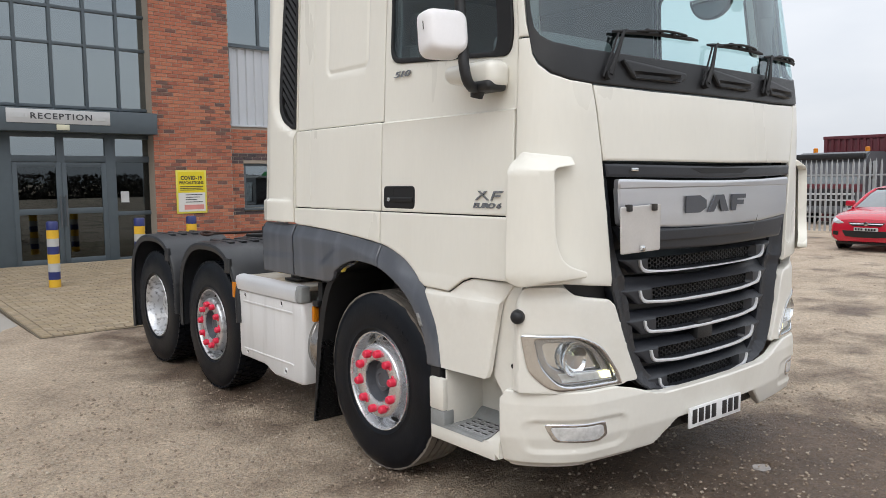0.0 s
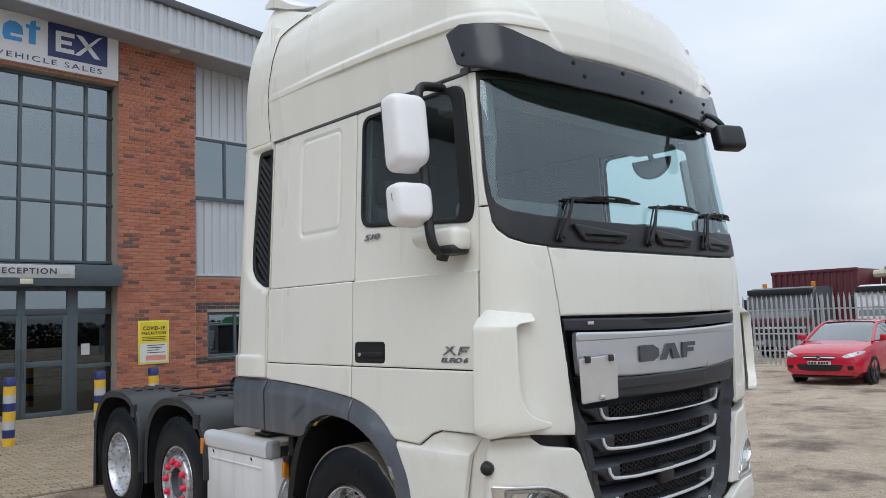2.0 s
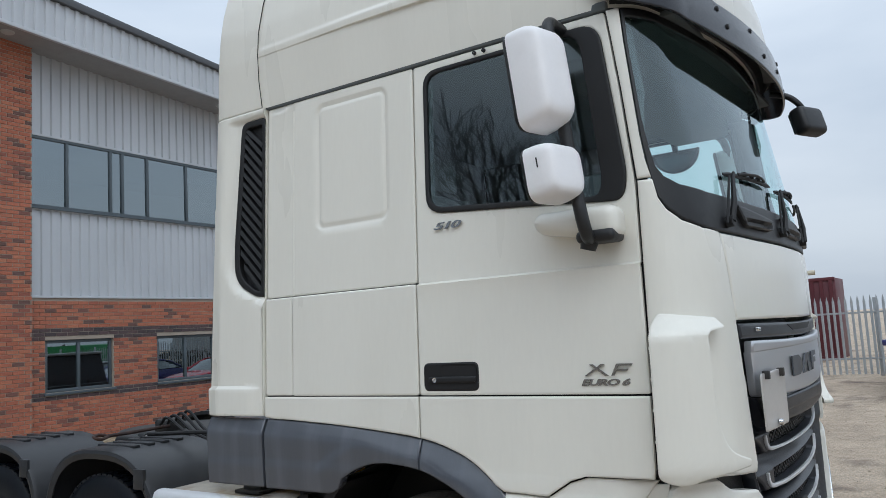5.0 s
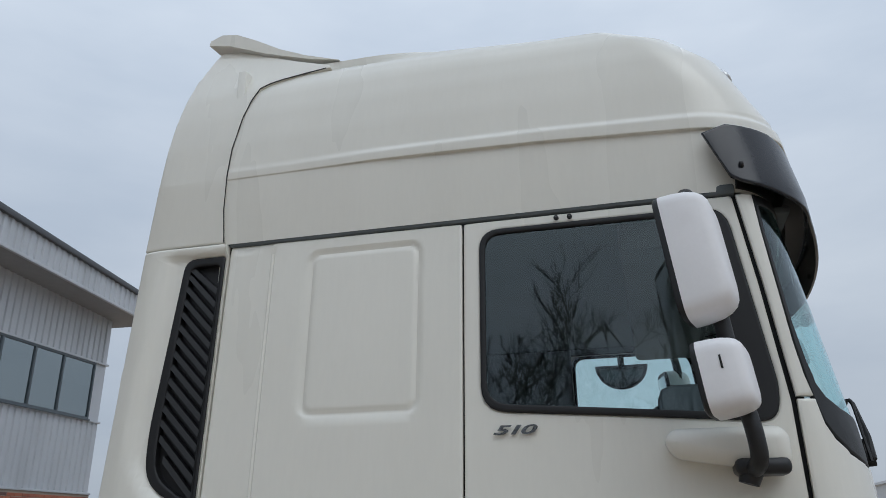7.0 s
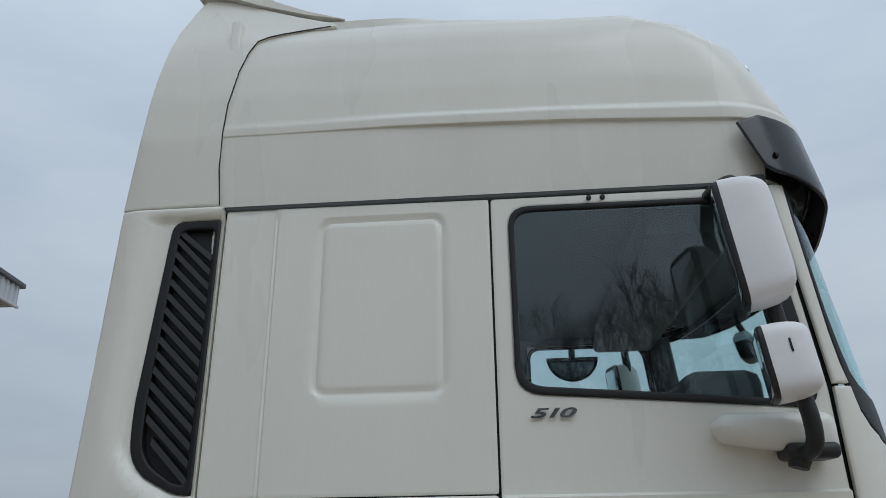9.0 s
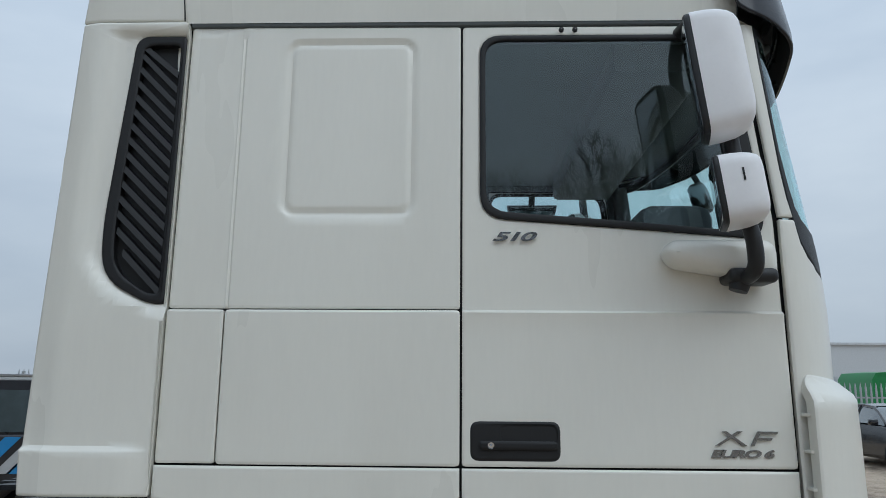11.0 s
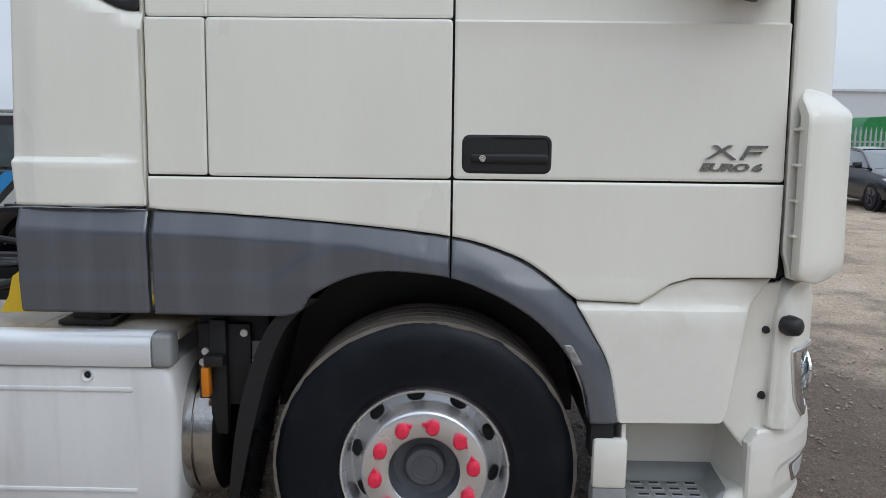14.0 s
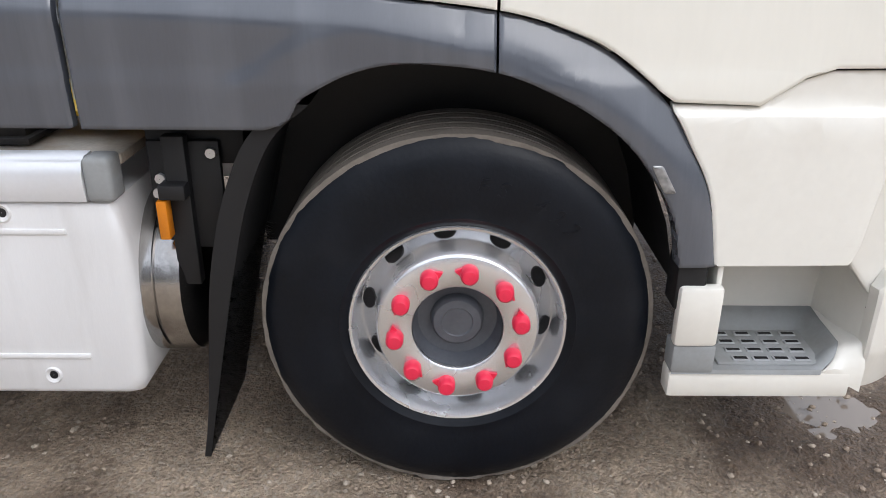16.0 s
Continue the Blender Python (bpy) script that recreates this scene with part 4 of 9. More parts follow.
    moved(bm, Matrix.Translation(p) @ Matrix.Rotation(radians(180 if side > 0 else 0), 4, "Z") @ Matrix.Rotation(radians(35 * side), 4, "Z"))
    part("corner_peg", bm, BLACK, truck, "black corner peg")
    # recess column behind the lamp panel
    part("corner_column", plate(lambda u, v, o: S(u, v, o - 0.045), rounded([(2.38, 1.20), (2.38, 0.60), (2.50, 0.60), (2.60, 0.725), (2.57, 1.19)], 0.01, 2), (), 0.05, 0.03, 0.005), PAINT_LOW, truck, "recessed column beside the step")
    for z in (1.03, 0.80, 0.56):
        bm = bmesh.new()
        p = S(2.455 + (0.03 if z < 0.7 else 0), z, -0.04)
        lathe(bm, [(0.002, 0.008), (0.011, 0.006), (0.014, -0.004), (0.014, -0.02)], "x", (0, 0, 0), 12)
        moved(bm, Matrix.Translation(p) @ Matrix.Rotation(radians(180 if side > 0 else 0), 4, "Z"))
        part("screw_plug", bm, SEAL, truck)
    # entry step
    sx = lambda d: XC - side * (1.34 - d)
    st = part("step_housing", boxes([((min(sx(0.02), sx(0.09)), 2.53, 0.312), (max(sx(0.02), sx(0.09)), 3.035, 0.394)), ((min(sx(0.085), sx(0.33)), 2.53, 0.314), (max(sx(0.085), sx(0.33)), 2.93, 0.39))], 0.010), PAINT_LOW, truck, "cream-white entry step housing")

    def tray_end(d):
        return float(np.interp(d, (0.02, 0.05, 0.09, 0.30), (2.62, 2.572, 2.55, 2.538)))

    def tray_top(d, y):
        return 0.400 + 0.054 * smooth_step(0.215, 0.30, d) + 0.050 * smooth_step(0.075, 0.0, y - tray_end(d)) * smooth_step(0.02, 0.075, d) * (1 - smooth_step(0.215, 0.30, d))

    # moulded tray with a raised back and end, and the painted rim beside it
    ds = [0.018, 0.022] + [0.022 + 0.284 * k / 24 for k in range(1, 25)]
    bm = bmesh.new()
    rows = []
    for d in ds:
        e = tray_end(d)
        rows.append([bm.verts.new((sx(d), y, tray_top(d, y) - (0.012 if d < 0.02 else 0))) for y in [e + (3.03 - 0.42 * max(d - 0.06, 0) - e) * (k / 30) ** 1.5 for k in range(31)]])
    for p, q in zip(rows, rows[1:]):
        for k in range(30):
            bm.faces.new((p[k], p[k + 1], q[k + 1], q[k]))
    part("step_tray", bm, STEPG, st, "grey plastic step tray")
    bm = bmesh.new()
    rows = []
    for d in ds[1:]:
        e = tray_end(d)
        outer = float(np.interp(d, (0.02, 0.05, 0.30), (0.402, 0.472, 0.457)))
        zi = tray_top(d, e)
        rows.append([bm.verts.new((sx(d), e + (2.500 - e) * t, zi - 0.004 + (outer - zi + 0.004) * smooth_step(0.0, 1.0, t) + 0.006 * math.sin(math.pi * min(t * 2, 1)))) for t in (0, 0.15, 0.3, 0.5, 0.7, 0.85, 1.0)])
        rows[-1].append(bm.verts.new((sx(d), 2.500, 0.33)))
    for p, q in zip(rows, rows[1:]):
        for k in range(7):
            bm.faces.new((p[k], p[k + 1], q[k + 1], q[k]))
    bm.faces.new(rows[0])
    part("step_rim", bm, PAINT_LOW, st, "cream-white rim beside the tray")
    part("step_wall", boxes([((min(sx(0.30), sx(0.34)), 2.46, 0.38), (max(sx(0.30), sx(0.34)), 2.935, 0.74))], 0.008), PAINT_LOW, st)
    part("step_post", boxes([((min(sx(0.012), sx(0.052)), 2.918, 0.476), (max(sx(0.012), sx(0.052)), 3.036, 0.652))], 0.012), PAINT_LOW, st, "short cream-white post at the step's rear")
    part("step_back_wall", boxes([((min(sx(0.045), sx(0.31)), 2.920, 0.392), (max(sx(0.045), sx(0.31)), 2.936, 0.70))], 0.004), PAINT_LOW, st, "cream-white wall behind the step")
    part("step_post_foot", boxes([((min(sx(0.016), sx(0.09)), 2.915, 0.39), (max(sx(0.016), sx(0.09)), 3.034, 0.478))], 0.010), STEPG, st, "grey plastic foot of the post")
    bm = bmesh.new()
    plan = [(0.33, 2.541), (0.30, 2.536), (0.16, 2.516), (0.085, 2.505), (0.066, 2.500), (0.062, 2.486), (0.08, 2.44), (0.33, 2.44)]
    lo_, mid_, hi_ = ([bm.verts.new((sx(d), y - e, z - max(0.30 - d, 0) * g)) for d, y in plan] for z, e, g in ((0.33, 0.0, 0.0), (0.50, 0.0, 0.0), (0.722, 0.020, 0.25)))
    for a_, b_ in ((lo_, mid_), (mid_, hi_)):
        for k in range(len(plan)):
            bm.faces.new((a_[k], a_[(k + 1) % len(plan)], b_[(k + 1) % len(plan)], b_[k]))
    bm.faces.new(lo_)
    bm.faces.new(hi_)
    part("step_end_wall", bm, PAINT_LOW, st, "cream-white wall closing the step's end")
    bm = bmesh.new()
    rims = bmesh.new()
    for i in range(4):
        for j in range(4):
            yy, xx = 2.622 + j * 0.067 - 0.010 * (3 - i) * (j - 1.5) / 3, 0.060 + i * 0.046
            box(rims, (min(sx(xx - 0.005), sx(xx + 0.018)), yy - 0.005, 0.400), (max(sx(xx - 0.005), sx(xx + 0.018)), yy + 0.041, 0.4125), 0.002)
            box(bm, (min(sx(xx), sx(xx + 0.015)), yy, 0.409), (max(sx(xx), sx(xx + 0.012)), yy + 0.036, 0.4135), 0.0)
    part("step_plate", boxes([((min(sx(0.045), sx(0.232)), 2.592, 0.396), (max(sx(0.045), sx(0.232)), 2.895, 0.409))], 0.006), STEPG, st, "perforated step plate")
    tagged(part("hole_rims", rims, STEPW, st, "pale worn rims of the drain holes"), kind="stuff")
    # the drain holes' shade is put on as black slabs
    tagged(part("step_grating", bm, SEAL, st, "black slabs that stand for the dark of drain holes"), kind="stuff")
    # arch liner and mud flap
    bm = bmesh.new()
    x0, x1 = XC - side * 1.24, XC - side * 0.77
    prof = [(3.03, 0.62), (3.07, 0.80), (3.13, 0.95), (3.24, 1.08), (3.40, 1.18), (3.62, 1.225), (3.82, 1.21), (3.97, 1.15), (4.07, 1.06), (4.14, 0.95), (4.20, 0.70), (4.24, 0.60)]
    v0 = [bm.verts.new((x0, a, b)) for a, b in prof]
    v1 = [bm.verts.new((x1, a, b)) for a, b in prof]
    v2 = [bm.verts.new((x1 - side * 0.0, a, b)) for a, b in [(3.03, 0.55), (4.24, 0.55)]]
    for k in range(len(prof) - 1):
        bm.faces.new((v0[k], v0[k + 1], v1[k + 1], v1[k]))
    bm.faces.new(v1 + [v2[1], v2[0]])
    part("arch_liner", bm, BLACK, truck, "black wheel arch liner")
    bm = bmesh.new()
    pts = [(3.98, 1.12), (4.08, 1.03), (4.15, 0.88), (4.20, 0.70), (4.255, 0.45), (4.335, 0.075)]
    dense = [(a.x, a.y) for a in arc([(p, q, 0) for p, q in pts], 5)]
    xs = (XC - side * 1.29, XC - side * 0.87)
    ring = [[bm.verts.new((x, a + d, b)) for x in xs] for a, b in dense for d in (0,)]
    ring2 = [[bm.verts.new((x, a + 0.018 + 0.045 * smooth_step(0.10, 0.75, b), b)) for x in xs] for a, b in dense]
    for r in (ring, ring2):
        for a, b in zip(r, r[1:]):
            bm.faces.new((a[0], a[1], b[1], b[0]))
    for a, b, c, d in zip(ring, ring[1:], ring2, ring2[1:]):
        bm.faces.new((a[0], b[0], d[0], c[0]))
        bm.faces.new((a[1], b[1], d[1], c[1]))
    bm.faces.new((ring[-1][0], ring[-1][1], ring2[-1][1], ring2[-1][0]))
    mf = part("mud_flap", bm, SEAL, truck, "black mud flap with a bristle spray guard")
    bm = bmesh.new()
    rnd = random.Random(5)
    for k in range(3600):
        z = rnd.uniform(0.09, 0.66)
        yb = float(np.interp(z, (0.075, 0.45, 0.70), (4.335, 4.255, 4.20)))
        x = XC - side * (rnd.uniform(0.86, 1.29) if k % 3 else rnd.uniform(1.275, 1.298))
        a = bm.verts.new((x, yb, z))
        b = bm.verts.new((x + 0.005, yb, z - 0.004))
        c = bm.verts.new((x + rnd.uniform(-0.006, 0.006), yb - rnd.uniform(0.014, 0.04), z - rnd.uniform(0.0, 0.014)))
        bm.faces.new((a, b, c))
    tagged(part("spray_bristles", bm, mat("bristle_plastic", (0.042, 0.044, 0.048), 0.28, var=0.4, scale=60), mf, "black plastic bristles"), kind="stuff")
    part("arch_foot", boxes([((min(sx(0.03), sx(0.12)), 2.965, 0.58), (max(sx(0.03), sx(0.12)), 3.045, 0.72))], 0.008), SEAL, truck, "black foot under the arch")
    # arch marker lamp
    part("marker_lamp", plate(lambda u, v, o: S(u, v, o + 0.030), rounded([(3.122, 0.982), (3.150, 0.982), (3.112, 0.912), (3.082, 0.912)], 0.006, 2), (), 0.05, 0.014, 0.003), mat("smoked_lamp_lens", (0.30, 0.30, 0.30), 0.12, metal=0.3, var=0.4, scale=40), truck, "small clear marker lamp on the arch")

# ---- wheels ----
def wheel(axle_y, side, kind, parent):
    """A wheel with its tyre; kind 'steer' bulges out to the nuts, 'drive' is dished and doubled."""
    zc = 0.496
    xo = XC - side * 1.258
    m = Matrix.Translation((xo, axle_y, zc)) @ Matrix.Rotation(radians(0 if side > 0 else 180), 4, "Z")
    w = new("wheel")
    w.parent = parent
    w.matrix_parent_inverse = parent.matrix_world.inverted()
    w.matrix_basis = m
    bpy.context.view_layer.update()
    w["label"] = {"steer": "front wheel with a silver rim and red nut covers", "lift": "middle wheel with red nut covers and a chipped silver rim", "drive": "rear wheel with a deep dished silver rim"}[kind]
    wd = 0.315

    def put(name, bm, material, label="", angle=38):
        ob = part(name, bm, material, None, label, angle)
        ob.parent = w
        return ob

    def squash(bm):
        for v in bm.verts:
            if v.co.z < -0.533:
                v.co.x += (0.02 if v.co.x > wd / 2 else -0.012) * min((-0.533 - v.co.z) / 0.012, 1)
                v.co.z = -0.5385
        return bm
    bm = bmesh.new()
    lathe(bm, [(0.285, 0.02), (0.296, 0.004), (0.315, -0.006), (0.325, -0.012), (0.33, -0.0105), (0.36, -0.0135), (0.40, -0.016), (0.465, -0.012), (0.492, -0.005), (0.510, 0.003), (0.525, 0.012), (0.536, 0.022), (0.536, wd - 0.02), (0.51, wd), (0.42, wd + 0.012), (0.30, wd - 0.01), (0.285, wd - 0.02)], "x", (0, 0, 0), 96, False)
    put("tyre", squash(bm), RUBBER, "black tyre with a worn shoulder")
    bm = bmesh.new()
    if kind == "steer":
        prof = []
        for a, b in ((0.012, 0.07), (0.084, 0.125), (0.139, 0.18), (0.194, 0.235), (0.249, 0.291)):
            prof += [(0.528, a - 0.002), (0.542, a + 0.001), (0.543, b - 0.001), (0.528, b + 0.002)]
        lathe(bm, prof, "x", (0, 0, 0), 144, False)
        for v in bm.verts:
            if v.co.x < 0.02:
                w_ = noise.noise(Vector((v.co.y * 14, v.co.z * 14, 0))) + 0.6 * noise.noise(Vector((v.co.y * 45, v.co.z * 45, 2)))
                v.co.x += 0.005 * w_ + 0.006
                v.co.y *= 1 - 0.006 * max(w_, 0)
                v.co.z *= 1 - 0.006 * max(w_, 0)
    else:
        for k in range(56):
            for j in range(5):
                t = 2 * math.pi * (k + 0.5 * (j % 2)) / 56
                lo, hi = 0.016 + j * 0.058, 0.016 + j * 0.058 + 0.048
                box(bm, (lo, -0.023, 0.518), (hi, 0.023, 0.545), 0.0, Matrix.Rotation(t, 4, "X"))
    put("tread", squash(bm), TREAD if kind == "steer" else RUBBER, "worn brown-grey tread")
    # rim
    bm = bmesh.new()
    if kind != "drive":
        prof = [(0.298, 0.012), (0.302, 0.0), (0.299, -0.007), (0.292, -0.005), (0.286, 0.006), (0.282, 0.03), (0.279, 0.088), (0.275, 0.101), (0.269, 0.104), (0.236, 0.080), (0.230, 0.067), (0.2275, 0.020), (0.2255, 0.001), (0.221, -0.009), (0.214, -0.013), (0.134, -0.013), (0.127, -0.008), (0.124, 0.06)]
    else:
        prof = [(0.298, 0.012), (0.302, 0.0), (0.298, -0.006), (0.288, -0.004), (0.280, 0.008), (0.272, 0.03), (0.262, 0.06), (0.255, 0.14), (0.245, 0.165), (0.20, 0.175), (0.13, 0.175), (0.12, 0.12), (0.10, 0.09), (0.001, 0.085)]
    lathe(bm, prof, "x", (0, 0, 0), 72, False)
    put("rim", bm, RIM if kind == "steer" else RIM_OLD, "silver steel rim with chipped paint")
    if kind != "drive":
        bm = bmesh.new()
        lathe(bm, [(0.125, 0.0), (0.120, 0.03), (0.112, 0.055), (0.075, 0.06), (0.072, 0.035), (0.066, 0.028), (0.045, 0.026), (0.042, 0.030), (0.001, 0.030)], "x", (0, 0, 0), 48, False)
        put("hub", bm, HUB, "grey metal hub cap")
    for k in range(10):
        t = 2 * math.pi * (k + 0.5) / 10 + (-0.144 if kind == "steer" else 0.1)
        if kind != "drive":
            # black discs laid on the rim stand for the hand holes' shade
            bm = bmesh.new()
            lathe(bm, [(0.001, -0.003), (0.022, -0.003), (0.024, 0.001), (0.024, 0.006)], "x", (0, 0, 0), 16, False)
            bmesh.ops.scale(bm, vec=(1, 1.38, 1.0), verts=bm.verts)
            moved(bm, Matrix.Rotation(t + 0.314, 4, "X") @ Matrix.Translation((0.0925, 0, 0.2528)) @ Matrix.Rotation(radians(36), 4, "Y"))
            put("vent_hole", bm, SEAL, "black disc on the rim, painted in for a hand hole")
        bm = bmesh.new()
        x0 = 0.0 if kind != "drive" else 0.17
        if kind == "drive":
            lathe(bm, [(0.014, x0), (0.014, x0 - 0.03), (0.008, x0 - 0.04), (0.001, x0 - 0.04)], "x", (0, 0, 0), 8, False)
            moved(bm, Matrix.Rotation(t, 4, "X") @ Matrix.Translation((0, 0, 0.165)))
            put("wheel_nut", bm, STEEL)
        else:
            lathe(bm, [(0.025, -0.012), (0.025, -0.026), (0.0235, -0.044), (0.018, -0.050), (0.001, -0.051)], "x", (0, 0, 0), 16, False)
            d = radians(90 if k % 2 else -90)
            vs = [bm.verts.new((x, a, b)) for x in (-0.0135, -0.022) for a, b in ((-0.020, 0.010), (0.020, 0.010), (0.0, 0.040))]
            bm.faces.new(vs[:3])
            bm.faces.new(vs[3:])
            for j in range(3):
                bm.faces.new((vs[j], vs[(j + 1) % 3], vs[3 + (j + 1) % 3], vs[3 + j]))
            moved(bm, Matrix.Rotation(t, 4, "X") @ Matrix.Translation((0, 0, 0.1745)) @ Matrix.Rotation(d, 4, "X"))
            put("nut_cover", bm, REDPL, "red plastic nut cover with a pointer")
    if kind == "drive":
        bm = bmesh.new()
        lathe(bm, [(0.285, 0.36), (0.42, 0.34), (0.525, 0.36), (0.536, 0.40), (0.536, 0.62), (0.50, 0.65), (0.30, 0.64)], "x", (0, 0, 0), 64, False)
        put("inner_tyre", squash(bm), RUBBER)
    return w


for side in (1, -1):
    wheel(AX_F, side, "steer", truck)
    wheel(AX_M, side, "lift", truck)
    wheel(AX_R, side, "drive", truck)

# ---- chassis, fenders and side boxes ----
for side in (1, -1):
    lo = XC - side * 0.42
    bm = boxes([((min(lo, lo + side * 0.07), 2.6, 0.72), (max(lo, lo + side * 0.07), 8.35, 0.98))], 0.006)
    part("chassis_rail", bm, STEEL, truck, "dark steel chassis rail")
    for y0, y1, name in ((5.50, 6.74, 0), (6.70, 8.06, 1)):
        yc, half = (AX_M, AX_R)[name], 0.62
        bm = bmesh.new()
        prof = []
        for k in range(25):
            t = math.pi * k / 24
            prof.append((yc - math.copysign(abs(math.cos(t)) ** 0.75, math.cos(t)) * half, 0.62 + 0.585 * math.sin(t) ** 0.75))
        prof = [(prof[0][0], 0.50 if name else 0.60)] + prof + [(prof[-1][0], 0.42 if name == 0 else 0.22)]
        x0, x1 = XC - side * 1.305, XC - side * 0.67
        rings = []
        for sc, x in ((0.90, x0 + side * 0.012), (0.955, x0), (0.985, x0 + side * 0.008), (1.0, x0 + side * 0.035), (1.0, x1), (0.955, x1), (0.945, x0 + side * 0.04)):
            rings.append([bm.verts.new((x, yc + (a - yc) * sc, 0.55 + (b - 0.55) * (sc if b > 0.55 else 1))) for a, b in prof])
        for a, b in zip(rings, rings[1:] + rings[:1]):
            for k in range(len(prof) - 1):
                bm.faces.new((a[k], a[k + 1], b[k + 1], b[k]))
        fe = part("mudguard", bm, FENDER, truck, "black plastic mudguard with faint dirt")
        bm = bmesh.new()
        for k in range(4):
            bm = bmesh.new()
            xa = x0 + side * (0.14 + 0.11 * k)
            box(bm, (min(xa, xa + side * 0.05), yc - 0.20, 1.190), (max(xa, xa + side * 0.05), yc + 0.20, 1.211), 0.006)
            part("mudguard_rib", bm, FENDER, fe)
        bm = bmesh.new()
        box(bm, (min(x0 - side * 0.004, x0 + side * 0.02), yc - 0.50, 0.98), (max(x0 - side * 0.004, x0 + side * 0.02), yc - 0.40, 1.10), 0.004)
        part("mudguard_clip", bm, FENDER, fe)
    part("mudguard_lamp", boxes([((min(XC - side * 1.31, XC - side * 1.29), 5.50, 0.80), (max(XC - side * 1.31, XC - side * 1.29), 5.54, 0.92))], 0.004), AMBER, truck, "amber side marker")

# side box on the near side, and a plainer one opposite
for side in (1, -1):
    X0, X1 = XC - side * 1.275, XC - side * 0.73
    sx = lambda d: X0 + side * d
    bm = bmesh.new()
    prof = [(4.465, 0.875), (4.452, 0.76), (4.448, 0.60), (4.46, 0.36), (4.478, 0.318), (4.51, 0.31), (4.90, 0.31), (4.97, 0.325), (5.04, 0.352), (5.12, 0.362), (5.50, 0.366), (5.515, 0.40), (5.515, 0.875)]
    rings = []
    cy, cz = 4.97, 0.62
    for d, sc in [(0.0, 0.93), (0.004, 0.965), (0.014, 0.99), (0.03, 1.0), (0.54, 1.0)]:
        rings.append([bm.verts.new((sx(d), cy + (a - cy) * sc, cz + (b - cz) * sc)) for a, b in prof])
    for a, b in zip(rings, rings[1:]):
        for k in range(len(prof)):
            bm.faces.new((a[k], a[(k + 1) % len(prof)], b[(k + 1) % len(prof)], b[k]))
    bm.faces.new(rings[0])
    bm.faces.new(rings[-1])
    sb = part("side_box", bm, BOXP, truck, "pale grey side box cover with rounded edges and rain streaks")
    for z in (0.795, 0.435):
        bm = bmesh.new()
        box(bm, (min(sx(-0.005), sx(0.02)), 4.60, z - 0.008), (max(sx(-0.005), sx(0.02)), 5.42, z + 0.008), 0.004)
        part("pressed_line", bm, BOXP, sb)
    for y, z in ((4.76, 0.845), (4.72, 0.375), (5.38, 0.845), (5.36, 0.42)):
        bm = bmesh.new()
        lathe(bm, [(0.026, 0.0), (0.022, -0.006), (0.015, -0.002), (0.013, 0.01)], "x", (0, 0, 0), 16, False)
        moved(bm, Matrix.Translation((sx(0.0), y, z)) @ Matrix.Rotation(radians(0 if side > 0 else 180), 4, "Z"))
        part("bolt_cup", bm, BOXP, sb)
        bm = bmesh.new()
        lathe(bm, [(0.0135, 0.0), (0.012, -0.003), (0.001, -0.003)], "x", (0, 0, 0), 12, False)
        moved(bm, Matrix.Translation((sx(0.002), y, z)) @ Matrix.Rotation(radians(0 if side > 0 else 180), 4, "Z"))
        part("bolt", bm, SEAL, sb)
    bm = bmesh.new()
    prof = [(-0.01, 0.878), (-0.014, 0.90), (-0.014, 0.95), (-0.004, 0.978), (0.02, 0.99), (0.06, 0.992), (0.06, 0.878)]
    a = [bm.verts.new((sx(d), 4.527, z)) for d, z in prof]
    b = [bm.verts.new((sx(d), 5.515, z)) for d, z in prof]
    for k in range(len(prof)):
        bm.faces.new((a[k], a[(k + 1) % len(prof)], b[(k + 1) % len(prof)], b[k]))
    bm.faces.new(a)
    bm.faces.new(b)
    part("edge_rail", bm, RAIL, sb, "pale aluminium edge rail", 50)
    bm = bmesh.new()
    box(bm, (min(sx(-0.012), sx(0.07)), 4.455, 0.874), (max(sx(-0.012), sx(0.07)), 4.527, 0.992), 0.014, None, 3)
    part("rail_end", bm, STEPG, sb, "grey plastic rail end")
    bm = boxes([((min(sx(0.06), sx(0.54)), 4.45, 0.955), (max(sx(0.06), sx(0.54)), 5.0, 0.985)), ((min(sx(0.06), sx(0.54)), 5.01, 0.95), (max(sx(0.06), sx(0.54)), 5.5, 0.98))], 0.006)
    part("catwalk", bm, mat("worn_step_plate", (0.42, 0.38, 0.32), 0.5, metal=0.2, var=0.25, scale=8, dirt=(0.22, 0.13, 0.06), dirt_amount=0.8, dirt_scale=6), sb, "worn pale step plate with rust stains")
    bm = boxes([((min(sx(0.14), sx(0.3)), 4.76, 0.98), (max(sx(0.14), sx(0.3)), 4.90, 1.07)), ((min(sx(0.11), sx(0.3)), 4.74, 0.98), (max(sx(0.11), sx(0.3)), 4.94, 0.998))], 0.004)
    part("skirt_bracket", bm, STEEL, truck)
    # the cover sags a little towards its lower front corner
    for ob in (sb, *sb.children):
        for v in ob.data.vertices:
            v.co.y += 0.033 * (1 - smooth_step(4.6, 5.3, v.co.y))
            v.co.z -= 0.010 + 0.022 * min(max((0.9 - v.co.z) / 0.58, 0), 1)
    # tank behind the box front
    bm = bmesh.new()
    lathe(bm, [(0.001, 4.335), (0.16, 4.335), (0.22, 4.35), (0.25, 4.375), (0.255, 4.40), (0.255, 4.44), (0.25, 4.445), (0.255, 4.45), (0.255, 5.3)], "y", (XC - side * 0.99, 0, 0.56), 40, False)
